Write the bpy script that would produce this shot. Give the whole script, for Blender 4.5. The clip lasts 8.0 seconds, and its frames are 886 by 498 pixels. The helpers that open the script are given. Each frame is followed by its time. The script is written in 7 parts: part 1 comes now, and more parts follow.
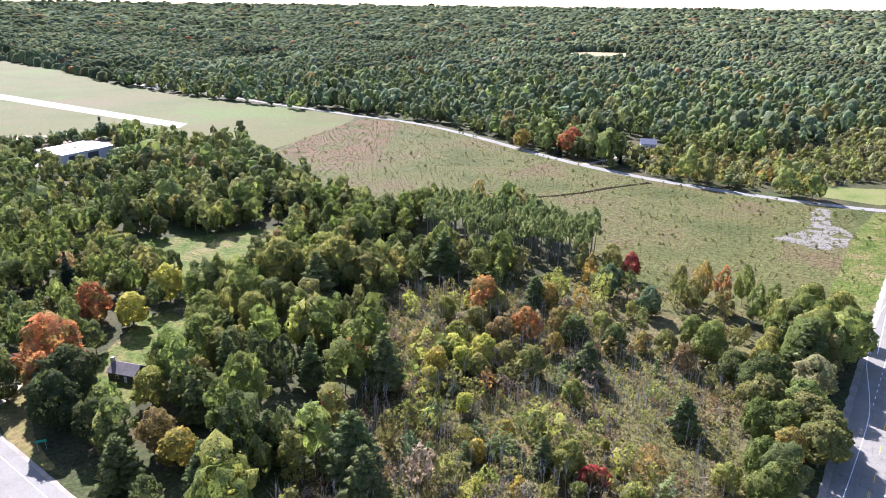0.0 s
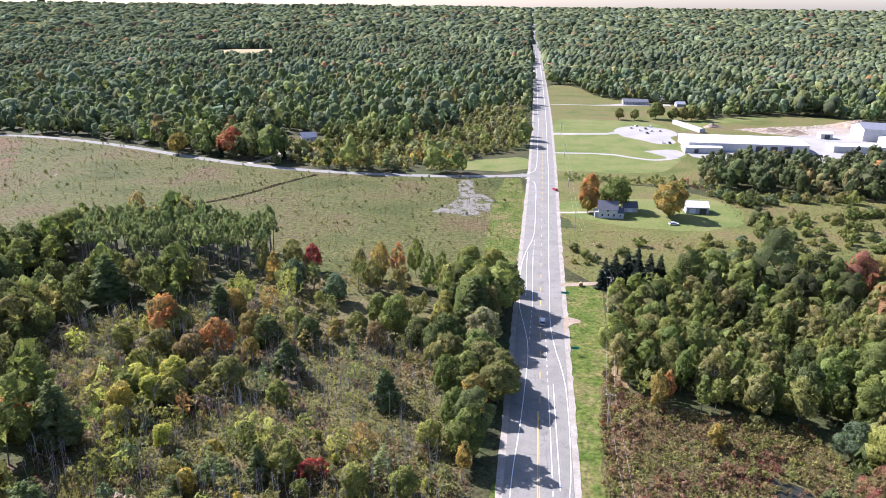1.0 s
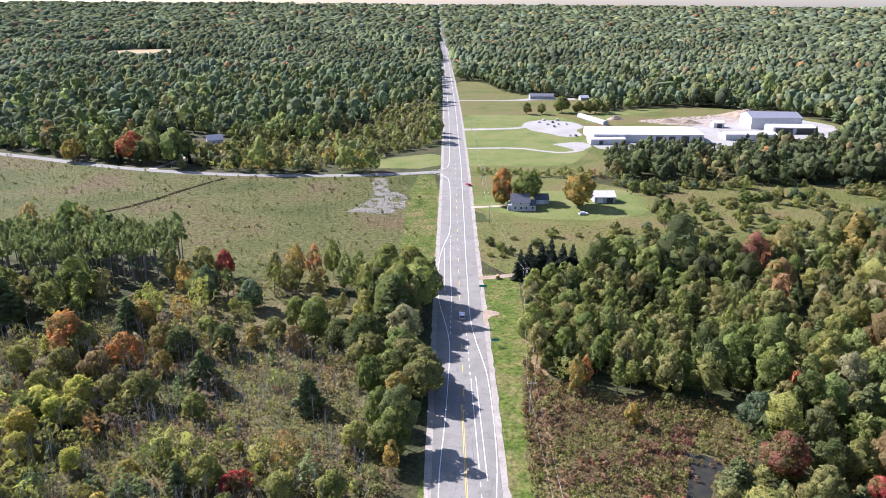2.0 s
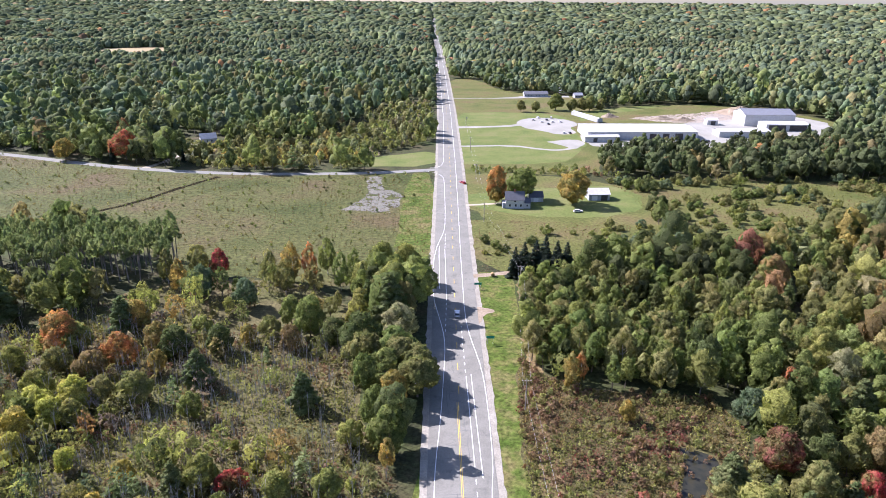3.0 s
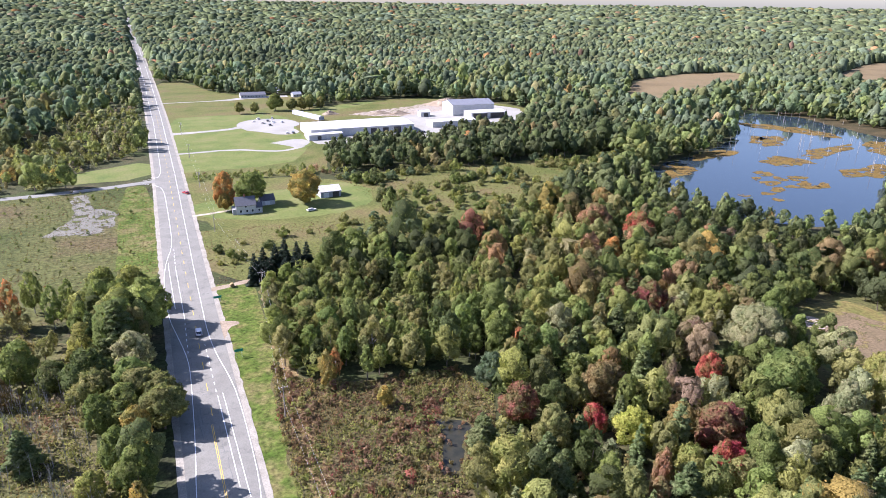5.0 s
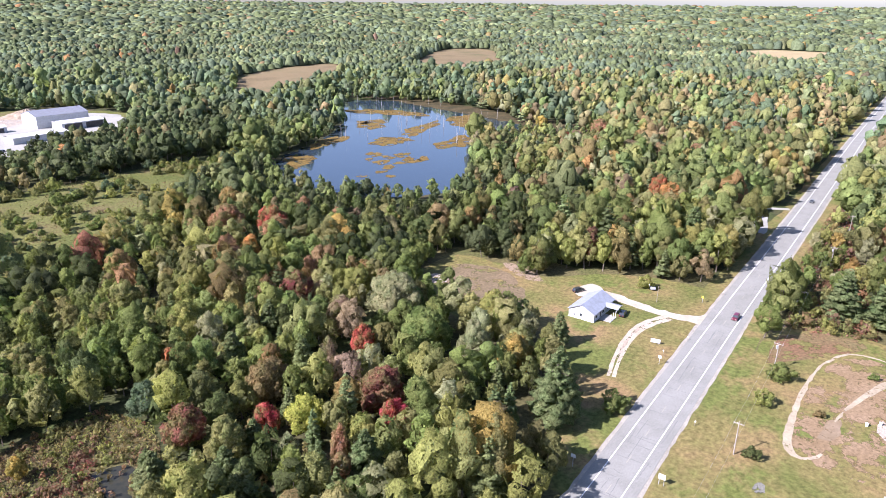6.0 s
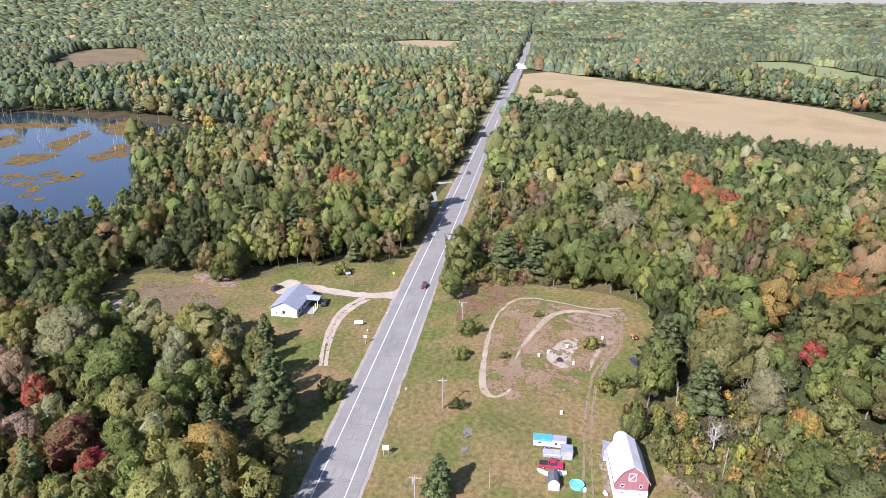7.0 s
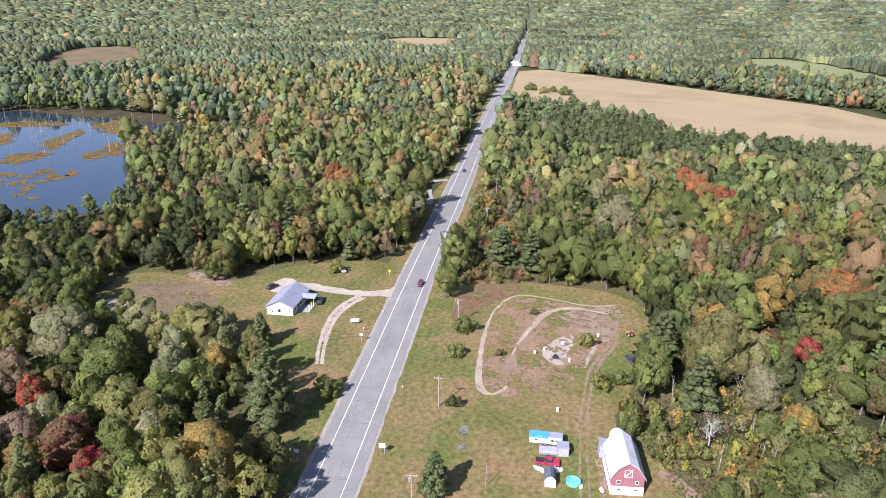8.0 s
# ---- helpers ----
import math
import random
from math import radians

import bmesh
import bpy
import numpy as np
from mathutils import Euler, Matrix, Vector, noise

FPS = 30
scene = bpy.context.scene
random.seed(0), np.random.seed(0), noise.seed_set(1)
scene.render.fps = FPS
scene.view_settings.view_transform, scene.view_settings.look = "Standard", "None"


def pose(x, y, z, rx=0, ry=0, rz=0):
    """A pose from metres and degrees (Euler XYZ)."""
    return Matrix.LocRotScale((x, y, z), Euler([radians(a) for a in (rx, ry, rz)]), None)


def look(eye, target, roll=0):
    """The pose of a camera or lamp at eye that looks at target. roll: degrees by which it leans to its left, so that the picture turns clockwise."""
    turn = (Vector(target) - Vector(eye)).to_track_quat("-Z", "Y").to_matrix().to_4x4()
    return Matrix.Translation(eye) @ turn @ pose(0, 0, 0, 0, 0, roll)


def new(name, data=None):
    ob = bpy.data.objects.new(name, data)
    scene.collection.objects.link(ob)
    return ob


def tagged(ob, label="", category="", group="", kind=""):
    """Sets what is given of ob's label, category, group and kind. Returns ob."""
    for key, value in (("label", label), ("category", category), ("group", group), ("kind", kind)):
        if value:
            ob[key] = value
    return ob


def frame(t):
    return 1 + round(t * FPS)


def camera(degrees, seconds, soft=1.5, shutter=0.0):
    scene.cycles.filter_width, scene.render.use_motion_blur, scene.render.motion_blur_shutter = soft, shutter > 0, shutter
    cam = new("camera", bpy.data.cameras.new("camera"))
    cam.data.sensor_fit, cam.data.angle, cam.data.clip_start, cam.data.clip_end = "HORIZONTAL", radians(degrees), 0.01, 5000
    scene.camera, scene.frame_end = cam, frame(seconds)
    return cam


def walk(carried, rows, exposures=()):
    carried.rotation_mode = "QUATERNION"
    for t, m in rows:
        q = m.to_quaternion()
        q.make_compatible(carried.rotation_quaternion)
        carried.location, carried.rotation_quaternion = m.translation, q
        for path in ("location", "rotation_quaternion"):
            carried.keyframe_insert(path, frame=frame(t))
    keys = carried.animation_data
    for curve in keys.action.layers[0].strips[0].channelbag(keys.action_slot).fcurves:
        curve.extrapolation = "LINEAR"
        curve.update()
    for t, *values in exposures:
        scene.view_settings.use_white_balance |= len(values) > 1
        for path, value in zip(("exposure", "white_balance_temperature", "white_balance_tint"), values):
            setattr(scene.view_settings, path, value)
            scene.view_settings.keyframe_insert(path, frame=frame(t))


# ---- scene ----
# ---------------------------------------------------------------- camera
cam = camera(66.3, 8.0, soft=0.8, shutter=0.0)
EYE_HEIGHT = 98.0
PATH = [
    (0.0, -19.77, -0.66, 35.41), (0.25, -19.74, -0.7, 28.0), (0.5, -19.75, -0.75, 20.78), (0.75, -19.75, -0.65, 14.2), (1.0, -19.75, -0.61, 7.23),
    (1.2, -19.78, -0.58, 1.55), (1.3, -19.79, -0.5, 0.25), (1.5, -19.81, -0.43, -0.12), (3.0, -20.05, -0.34, -0.76), (3.5, -20.11, -0.35, -1.0),
    (3.8, -20.13, -0.35, -1.75), (4.0, -20.15, -0.36, -3.08), (4.2, -20.12, -0.39, -5.32), (5.3, -19.89, -0.7, -33.1), (5.5, -19.89, -0.65, -39.54),
    (6.0, -19.94, -0.55, -55.47), (6.5, -19.98, -0.4, -71.56), (6.7, -20.0, -0.38, -77.92), (6.8, -20.05, -0.36, -80.9), (6.9, -20.1, -0.35, -82.3),
    (7.0, -20.12, -0.35, -82.72), (7.5, -20.23, -0.30, -82.93), (8.0, -20.31, -0.28, -83.13),
]
walk(cam, [(t, pose(0, 0, EYE_HEIGHT, 90 + tilt, lean, turn)) for t, tilt, lean, turn in PATH],
     exposures=[(0.0, 1.96, 5750, 29), (0.5, 1.86, 5750, 29), (1.5, 1.58, 5750, 29), (4.2, 1.60, 5750, 29), (5.5, 1.70, 5750, 29), (6.0, 1.72, 5750, 29), (7.0, 1.27, 5750, 29), (8.0, 1.24, 5750, 29)])

# ---------------------------------------------------------------- light
SUN_FROM = Vector((-0.88, 0.48, 0.80)).normalized()
elevation = math.asin(SUN_FROM.z)
world = bpy.data.worlds.new("sky")
scene.world = world
world.use_nodes = True
wt = world.node_tree
sky = wt.nodes.new("ShaderNodeTexSky")
sky.sky_type = "NISHITA"
sky.sun_disc = False
sky.sun_elevation = elevation
sky.sun_rotation = math.atan2(SUN_FROM.x, SUN_FROM.y)
sky.air_density, sky.dust_density, sky.ozone_density = 1.0, 1.0, 1.6
wt.links.new(sky.outputs["Color"], wt.nodes["Background"].inputs["Color"])
wt.nodes["Background"].inputs["Strength"].default_value = 0.075
sun = new("sun", bpy.data.lights.new("sun", "SUN"))
sun.data.energy, sun.data.angle, sun.data.color = 5.0, radians(0.53), (1.0, 0.95, 0.87)
sun.matrix_world = look(SUN_FROM * 900, (0, 0, 0))

# ---------------------------------------------------------------- materials
def nodes_of(name):
    m = bpy.data.materials.new(name)
    m.use_nodes = True
    return m, m.node_tree, m.node_tree.nodes["Principled BSDF"]


def noise_node(nt, scale, detail=4.0, rough=0.6, coord=None):
    n = nt.nodes.new("ShaderNodeTexNoise")
    n.inputs["Scale"].default_value, n.inputs["Detail"].default_value, n.inputs["Roughness"].default_value = scale, detail, rough
    if coord is None:
        coord = nt.nodes.new("ShaderNodeNewGeometry").outputs["Position"]
    nt.links.new(coord, n.inputs["Vector"])
    return n


def ramp_node(nt, source, stops):
    r = nt.nodes.new("ShaderNodeValToRGB")
    while len(r.color_ramp.elements) < len(stops):
        r.color_ramp.elements.new(0.5)
    for e, (at, col) in zip(r.color_ramp.elements, stops):
        e.position, e.color = at, (*col, 1)
    nt.links.new(source, r.inputs["Fac"])
    return r


def mix_node(nt, a, b, fac, blend="MIX"):
    n = nt.nodes.new("ShaderNodeMix")
    n.data_type, n.blend_type = "RGBA", blend
    for value, socket in ((fac, 0), (a, 6), (b, 7)):
        if isinstance(value, (int, float)):
            n.inputs[socket].default_value = value
        elif isinstance(value, tuple):
            n.inputs[socket].default_value = (*value, 1)
        else:
            nt.links.new(value, n.inputs[socket])
    return n.outputs[2]


def surface(name, cols, scale, fine=None, fine_amount=0.35, rough=0.9, bump=0.0, bump_scale=None, metal=0.0, spec=0.08, patch=None, patch_at=(0.5, 0.6), patch_scale=0.05, detail=5.0, broken=None):
    """Colour from broad noise between cols, grain from fine noise, and optional patches of another colour."""
    m, nt, p = nodes_of(name)
    n = noise_node(nt, scale, detail)
    lo, hi = (0.34, 0.66)
    stops = [(lo + (hi - lo) * i / max(1, len(cols) - 1), c) for i, c in enumerate(cols)]
    col = ramp_node(nt, n.outputs["Fac"], stops).outputs["Color"]
    if patch:
        n2 = noise_node(nt, patch_scale, 6.0, 0.65)
        f = ramp_node(nt, n2.outputs["Fac"], [(patch_at[0], (0, 0, 0)), (patch_at[1], (1, 1, 1))])
        col = mix_node(nt, col, patch, f.outputs["Color"])
    if fine:
        n3 = noise_node(nt, fine, 3.0, 0.7)
        g = ramp_node(nt, n3.outputs["Fac"], [(0.3, (1 - fine_amount,) * 3), (0.7, (1 + fine_amount,) * 3)])
        col = mix_node(nt, col, g.outputs["Color"], 1.0, "MULTIPLY")
        if bump:
            b = nt.nodes.new("ShaderNodeBump")
            b.inputs["Strength"].default_value, b.inputs["Distance"].default_value = bump, bump_scale or 0.1
            nt.links.new(n3.outputs["Fac"], b.inputs["Height"])
            nt.links.new(b.outputs["Normal"], p.inputs["Normal"])
    nt.links.new(col, p.inputs["Base Color"])
    p.inputs["Roughness"].default_value, p.inputs["Metallic"].default_value = rough, metal
    p.inputs["Specular IOR Level"].default_value = spec
    if broken:
        nb = noise_node(nt, broken[0], 6.0, 0.7)
        fb = ramp_node(nt, nb.outputs["Fac"], [(broken[1] - 0.02, (0, 0, 0)), (broken[1] + 0.02, (1, 1, 1))])
        gone = nt.nodes.new("ShaderNodeBsdfTransparent")
        cover = nt.nodes.new("ShaderNodeMixShader")
        nt.links.new(fb.outputs["Color"], cover.inputs[0])
        nt.links.new(gone.outputs[0], cover.inputs[1])
        nt.links.new(p.outputs[0], cover.inputs[2])
        nt.links.new(cover.outputs[0], nt.nodes["Material Output"].inputs["Surface"])
    return m


def leafy(name, base=None, spread=0.22, glow=0.48, gaps=0.0, coarse=False, cut_at=0.56, turning=False):
    """Leaves: diffuse with light coming through; base colour given, or from the mesh's own species colour."""
    m, nt, p = nodes_of(name)
    if base is None:
        a = nt.nodes.new("ShaderNodeAttribute")
        a.attribute_name = "species"
        col = a.outputs["Color"]
        rnd = nt.nodes.new("ShaderNodeNewGeometry").outputs["Random Per Island"]
    else:
        info = nt.nodes.new("ShaderNodeObjectInfo")
        hs = nt.nodes.new("ShaderNodeHueSaturation")
        mr = nt.nodes.new("ShaderNodeMapRange")
        mr.inputs["To Min"].default_value, mr.inputs["To Max"].default_value = 0.487, 0.513
        nt.links.new(info.outputs["Random"], mr.inputs["Value"])
        nt.links.new(mr.outputs["Result"], hs.inputs["Hue"])
        hs.inputs["Color"].default_value = (*base, 1)
        col = hs.outputs["Color"]
        rnd = nt.nodes.new("ShaderNodeNewGeometry").outputs["Random Per Island"]
    if base is not None:
        drift = noise_node(nt, 0.35, 3.0)
        d = ramp_node(nt, drift.outputs["Fac"], [(0.32, (0.72, 0.82, 0.75)), (0.68, (1.25, 1.15, 1.2))])
        col = mix_node(nt, col, d.outputs["Color"], 1.0, "MULTIPLY")
        if turning:
            still = noise_node(nt, 0.28, 3.0, 0.6)
            k = ramp_node(nt, still.outputs["Fac"], [(0.40, (0, 0, 0)), (0.62, (0.85, 0.85, 0.85))])
            col = mix_node(nt, col, (0.160, 0.165, 0.060), k.outputs["Color"])
    g = ramp_node(nt, rnd, [(0.0, (1 - spread,) * 3), (1.0, (1 + spread,) * 3)])
    col = mix_node(nt, col, g.outputs["Color"], 1.0, "MULTIPLY")
    speck = noise_node(nt, 0.30 if coarse else (0.95 / gaps if gaps else 2.2), 4.0 if coarse else 2.0, 0.75)
    k = ramp_node(nt, speck.outputs["Fac"], [(0.36, (0.66, 0.66, 0.66)), (0.64, (1.32, 1.32, 1.32))])
    col = mix_node(nt, col, k.outputs["Color"], 1.0, "MULTIPLY")
    bump = nt.nodes.new("ShaderNodeBump")
    bump.inputs["Strength"].default_value, bump.inputs["Distance"].default_value = 0.9, 1.6 if coarse else 0.45
    nt.links.new(speck.outputs["Fac"], bump.inputs["Height"])
    nt.links.new(bump.outputs["Normal"], p.inputs["Normal"])
    nt.links.new(col, p.inputs["Base Color"])
    p.inputs["Roughness"].default_value, p.inputs["Specular IOR Level"].default_value = 0.9, 0.0 if coarse else 0.05
    tr = nt.nodes.new("ShaderNodeBsdfTranslucent")
    nt.links.new(mix_node(nt, col, (0.96, 1.0, 0.72), 1.0, "MULTIPLY"), tr.inputs["Color"])
    mx = nt.nodes.new("ShaderNodeMixShader")
    mx.inputs[0].default_value = glow
    nt.links.new(p.outputs[0], mx.inputs[1])
    nt.links.new(tr.outputs[0], mx.inputs[2])
    last = mx.outputs[0]
    if gaps:
        holes = noise_node(nt, 0.85 / gaps, 3.0, 0.7)
        cut = nt.nodes.new("ShaderNodeMath")
        cut.operation = "GREATER_THAN"
        cut.inputs[1].default_value = cut_at
        nt.links.new(holes.outputs["Fac"], cut.inputs[0])
        clear = nt.nodes.new("ShaderNodeBsdfTransparent")
        hole = nt.nodes.new("ShaderNodeMixShader")
        nt.links.new(cut.outputs[0], hole.inputs[0])
        nt.links.new(last, hole.inputs[1])
        nt.links.new(clear.outputs[0], hole.inputs[2])
        last = hole.outputs[0]
    nt.links.new(last, nt.nodes["Material Output"].inputs["Surface"])
    return m


SPECIES = {
    "dark": (0.092, 0.110, 0.041), "green": (0.147, 0.176, 0.054), "olive": (0.190, 0.187, 0.069), "ygreen": (0.218, 0.226, 0.067),
    "lime": (0.345, 0.341, 0.076), "yellow": (0.460, 0.341, 0.076), "gold": (0.368, 0.248, 0.073), "orange": (0.483, 0.204, 0.078),
    "redorange": (0.425, 0.149, 0.071), "red": (0.391, 0.079, 0.067), "maroon": (0.213, 0.079, 0.063), "bronze": (0.201, 0.154, 0.069),
    "copper": (0.276, 0.176, 0.071), "salmon": (0.333, 0.187, 0.106), "pink": (0.241, 0.154, 0.113), "pale": (0.236, 0.237, 0.119),
    "grey": (0.236, 0.198, 0.140), "pine": (0.160, 0.195, 0.080), "spruce": (0.046, 0.064, 0.046), "brown": (0.196, 0.123, 0.078),
    "deep": (0.066, 0.080, 0.036), "bluegreen": (0.110, 0.145, 0.080), "russet": (0.236, 0.108, 0.073),
}
M_LEAF = {k: leafy("leaves_" + k, v, gaps=0.38, turning=k in ("orange", "redorange", "red", "gold", "salmon", "copper", "yellow", "maroon", "pink")) for k, v in SPECIES.items()}
M_WOODS = leafy("leaves_woodland", None, 0.16, 0.48, gaps=0.38)
M_WOODS_MID = leafy("leaves_middle_woodland", None, 0.2, 0.42, gaps=0.6, cut_at=0.58)
M_WOODS_FAR = leafy("leaves_far_woodland", None, 0.2, 0.34, gaps=1.0, cut_at=0.62)
M_BARK = surface("bark", [(0.10, 0.08, 0.06), (0.19, 0.16, 0.13)], 1.5, 9.0, 0.4)
M_BARK_GREY = surface("grey_bark", [(0.15, 0.13, 0.11), (0.25, 0.22, 0.19)], 1.2, 8.0, 0.4)
M_BARK_PALE = surface("pale_bark", [(0.26, 0.24, 0.21), (0.42, 0.40, 0.36)], 1.2, 8.0, 0.4)
M_FLOOR = surface("woodland_floor", [(0.030, 0.032, 0.016), (0.045, 0.050, 0.020), (0.070, 0.058, 0.030)], 0.06, 0.9, 0.55, bump=0.5, bump_scale=0.4, patch=(0.042, 0.055, 0.018), patch_scale=0.025)
M_MEADOW = surface("dry_meadow", [(0.046, 0.058, 0.016), (0.075, 0.080, 0.026), (0.088, 0.070, 0.034)], 0.022, 0.5, 0.6, bump=0.6, bump_scale=0.5, patch=(0.24, 0.23, 0.20), patch_scale=0.16, patch_at=(0.685, 0.71), detail=8.0)
M_LAWN = surface("mown_grass", [(0.078, 0.108, 0.028), (0.110, 0.130, 0.038), (0.136, 0.138, 0.052)], 0.05, 0.8, 0.2, bump=0.1, bump_scale=0.1)
M_LAWN_DRY = surface("dry_grass", [(0.088, 0.094, 0.027), (0.138, 0.116, 0.043), (0.178, 0.122, 0.058)], 0.045, 0.7, 0.4, bump=0.2, bump_scale=0.15, patch=(0.092, 0.105, 0.028), patch_scale=0.05)
M_VERGE = surface("verge_grass", [(0.042, 0.070, 0.010), (0.068, 0.094, 0.017), (0.112, 0.106, 0.034)], 0.16, 0.7, 0.6, bump=0.4, bump_scale=0.2, patch=(0.140, 0.115, 0.05), patch_scale=0.07, patch_at=(0.50, 0.66), detail=8.0)
M_SHRUBLAND = surface("rough_pasture", [(0.066, 0.080, 0.020), (0.100, 0.102, 0.032), (0.112, 0.090, 0.040)], 0.03, 0.8, 0.45, bump=0.4, bump_scale=0.3)
M_AIRFIELD = surface("airfield_grass", [(0.066, 0.080, 0.022), (0.084, 0.088, 0.030), (0.095, 0.085, 0.038)], 0.012, 0.3, 0.2, patch=(0.078, 0.105, 0.028), patch_scale=0.008, patch_at=(0.5, 0.6))
M_SCRUB = surface("scrub_grass", [(0.060, 0.056, 0.024), (0.092, 0.082, 0.036), (0.110, 0.095, 0.042)], 0.05, 1.0, 0.5, bump=0.6, bump_scale=0.4, patch=(0.075, 0.078, 0.028), patch_scale=0.04)
M_MARSH = surface("marsh_sedge", [(0.063, 0.045, 0.025), (0.080, 0.075, 0.030), (0.115, 0.090, 0.045)], 0.08, 1.2, 0.5, bump=0.7, bump_scale=0.4)
M_CROP = surface("ripe_crop", [(0.225, 0.178, 0.092), (0.262, 0.208, 0.110), (0.245, 0.200, 0.112)], 0.01, 0.5, 0.12, patch=(0.275, 0.220, 0.112), patch_scale=0.02)
M_FARMGREEN = surface("hay_field", [(0.148, 0.179, 0.070), (0.179, 0.195, 0.086)], 0.01, 0.4, 0.12)
M_WETLAND = surface("wet_meadow", [(0.118, 0.090, 0.046), (0.155, 0.118, 0.062), (0.100, 0.088, 0.040)], 0.012, 0.4, 0.25)
M_SAND = surface("pale_sand", [(0.28, 0.248, 0.185), (0.36, 0.318, 0.245)], 0.15, 0.9, 0.12)
M_RUT = surface("worn_sand", [(0.235, 0.195, 0.13), (0.315, 0.27, 0.19)], 0.2, 0.9, 0.15, broken=(0.5, 0.39))
M_SAND_RUT = surface("rutted_sand", [(0.27, 0.235, 0.17), (0.35, 0.305, 0.23)], 0.2, 0.9, 0.15, broken=(0.55, 0.38))
M_RUT_BROWN = surface("worn_earth", [(0.16, 0.12, 0.072), (0.21, 0.16, 0.105)], 0.2, 0.9, 0.15, broken=(0.5, 0.42))
M_SAND_THIN = surface("thin_sand", [(0.24, 0.20, 0.15), (0.32, 0.275, 0.22)], 0.15, 1.5, 0.25, broken=(0.35, 0.47))
M_GRAVEL_THIN = surface("thin_gravel", [(0.120, 0.117, 0.095), (0.172, 0.167, 0.14)], 0.25, 2.5, 0.25, broken=(0.16, 0.46))
M_DIRT_THIN = surface("thin_dirt", [(0.165, 0.12, 0.08), (0.215, 0.165, 0.115)], 0.15, 1.5, 0.3, broken=(0.3, 0.47))
M_DIRT = surface("bare_dirt", [(0.200, 0.158, 0.108), (0.270, 0.222, 0.160)], 0.15, 1.5, 0.25)
M_GRAVEL = surface("grey_gravel", [(0.205, 0.190, 0.152), (0.285, 0.268, 0.222)], 0.25, 2.5, 0.25)
M_ASPHALT = surface("worn_asphalt", [(0.158, 0.155, 0.132), (0.196, 0.193, 0.166)], 0.12, 3.0, 0.14, rough=0.85, patch=(0.120, 0.120, 0.105), patch_scale=0.3, patch_at=(0.55, 0.7))
M_ASPHALT_OLD = surface("faded_asphalt", [(0.168, 0.168, 0.146), (0.205, 0.205, 0.181)], 0.12, 3.0, 0.14, rough=0.88)
M_CONCRETE = surface("pale_concrete", [(0.218, 0.214, 0.184), (0.275, 0.270, 0.238)], 0.05, 1.2, 0.12)
M_WHITE = surface("white_road_paint", [(0.612, 0.612, 0.595), (0.697, 0.697, 0.680)], 0.8, 3.0, 0.1)
M_YELLOW = surface("yellow_road_paint", [(0.55, 0.36, 0.06), (0.66, 0.44, 0.09)], 0.8, 3.0, 0.1)
M_REED = surface("floating_sedge", [(0.075, 0.052, 0.016), (0.130, 0.085, 0.024), (0.095, 0.075, 0.020)], 0.12, 0.9, 0.5, bump=0.6, bump_scale=0.3, broken=(0.16, 0.44))
mw, ntw, pw = nodes_of("still_water")
nw = noise_node(ntw, 0.5, 3.0)
bw = ntw.nodes.new("ShaderNodeBump")
bw.inputs["Strength"].default_value, bw.inputs["Distance"].default_value = 0.06, 0.1
ntw.links.new(nw.outputs["Fac"], bw.inputs["Height"])
ntw.links.new(bw.outputs["Normal"], pw.inputs["Normal"])
pw.inputs["Base Color"].default_value = (0.022, 0.034, 0.045, 1)
pw.inputs["Roughness"].default_value, pw.inputs["IOR"].default_value = 0.06, 1.33
M_WATER = mw
M_MARSH_WATER = surface("dark_marsh_water", [(0.018, 0.020, 0.014), (0.034, 0.032, 0.020)], 0.4, rough=0.12, spec=0.22)

# ---------------------------------------------------------------- builders
def link_mesh(name, verts, faces, material, parent=None, label="", smooth=False):
    me = bpy.data.meshes.new(name)
    me.from_pydata([tuple(v) for v in verts], [], [tuple(f) for f in faces])
    me.materials.append(material)
    if smooth:
        me.polygons.foreach_set("use_smooth", [True] * len(me.polygons))
    ob = new(name, me)
    ob.parent = parent
    return tagged(ob, label)


def part(name, bm, material, parent=None, label=""):
    """Link a bmesh as one mesh object under a thing or a part."""
    me = bpy.data.meshes.new(name)
    bmesh.ops.recalc_face_normals(bm, faces=bm.faces)
    bm.to_mesh(me)
    bm.free()
    me.materials.append(material)
    ob = new(name, me)
    ob.parent = parent
    return tagged(ob, label)


def big_mesh(name, verts, material, corners, colours=None, smooth=False):
    """A mesh of many separate triangles or quads straight from arrays: verts is (n * corners, 3)."""
    me = bpy.data.meshes.new(name)
    n = len(verts) // corners
    me.vertices.add(len(verts))
    me.vertices.foreach_set("co", np.ascontiguousarray(verts, dtype=np.float32).ravel())
    me.loops.add(n * corners)
    me.loops.foreach_set("vertex_index", np.arange(n * corners, dtype=np.int32))
    me.polygons.add(n)
    me.polygons.foreach_set("loop_start", np.arange(n, dtype=np.int32) * corners)
    me.update(calc_edges=True)
    if colours is not None:
        a = me.attributes.new("species", "FLOAT_COLOR", "FACE")
        a.data.foreach_set("color", np.ascontiguousarray(np.c_[colours, np.ones(n)], dtype=np.float32).ravel())
    me.materials.append(material)
    return me


def terrain(x, y):
    """Height of the land: flat near the crossroads, rising to wooded hills far off."""
    d = np.hypot(x, y)
    return 84.0 * np.clip((d - 2200.0) / 2700.0, 0, 1) ** 1.4


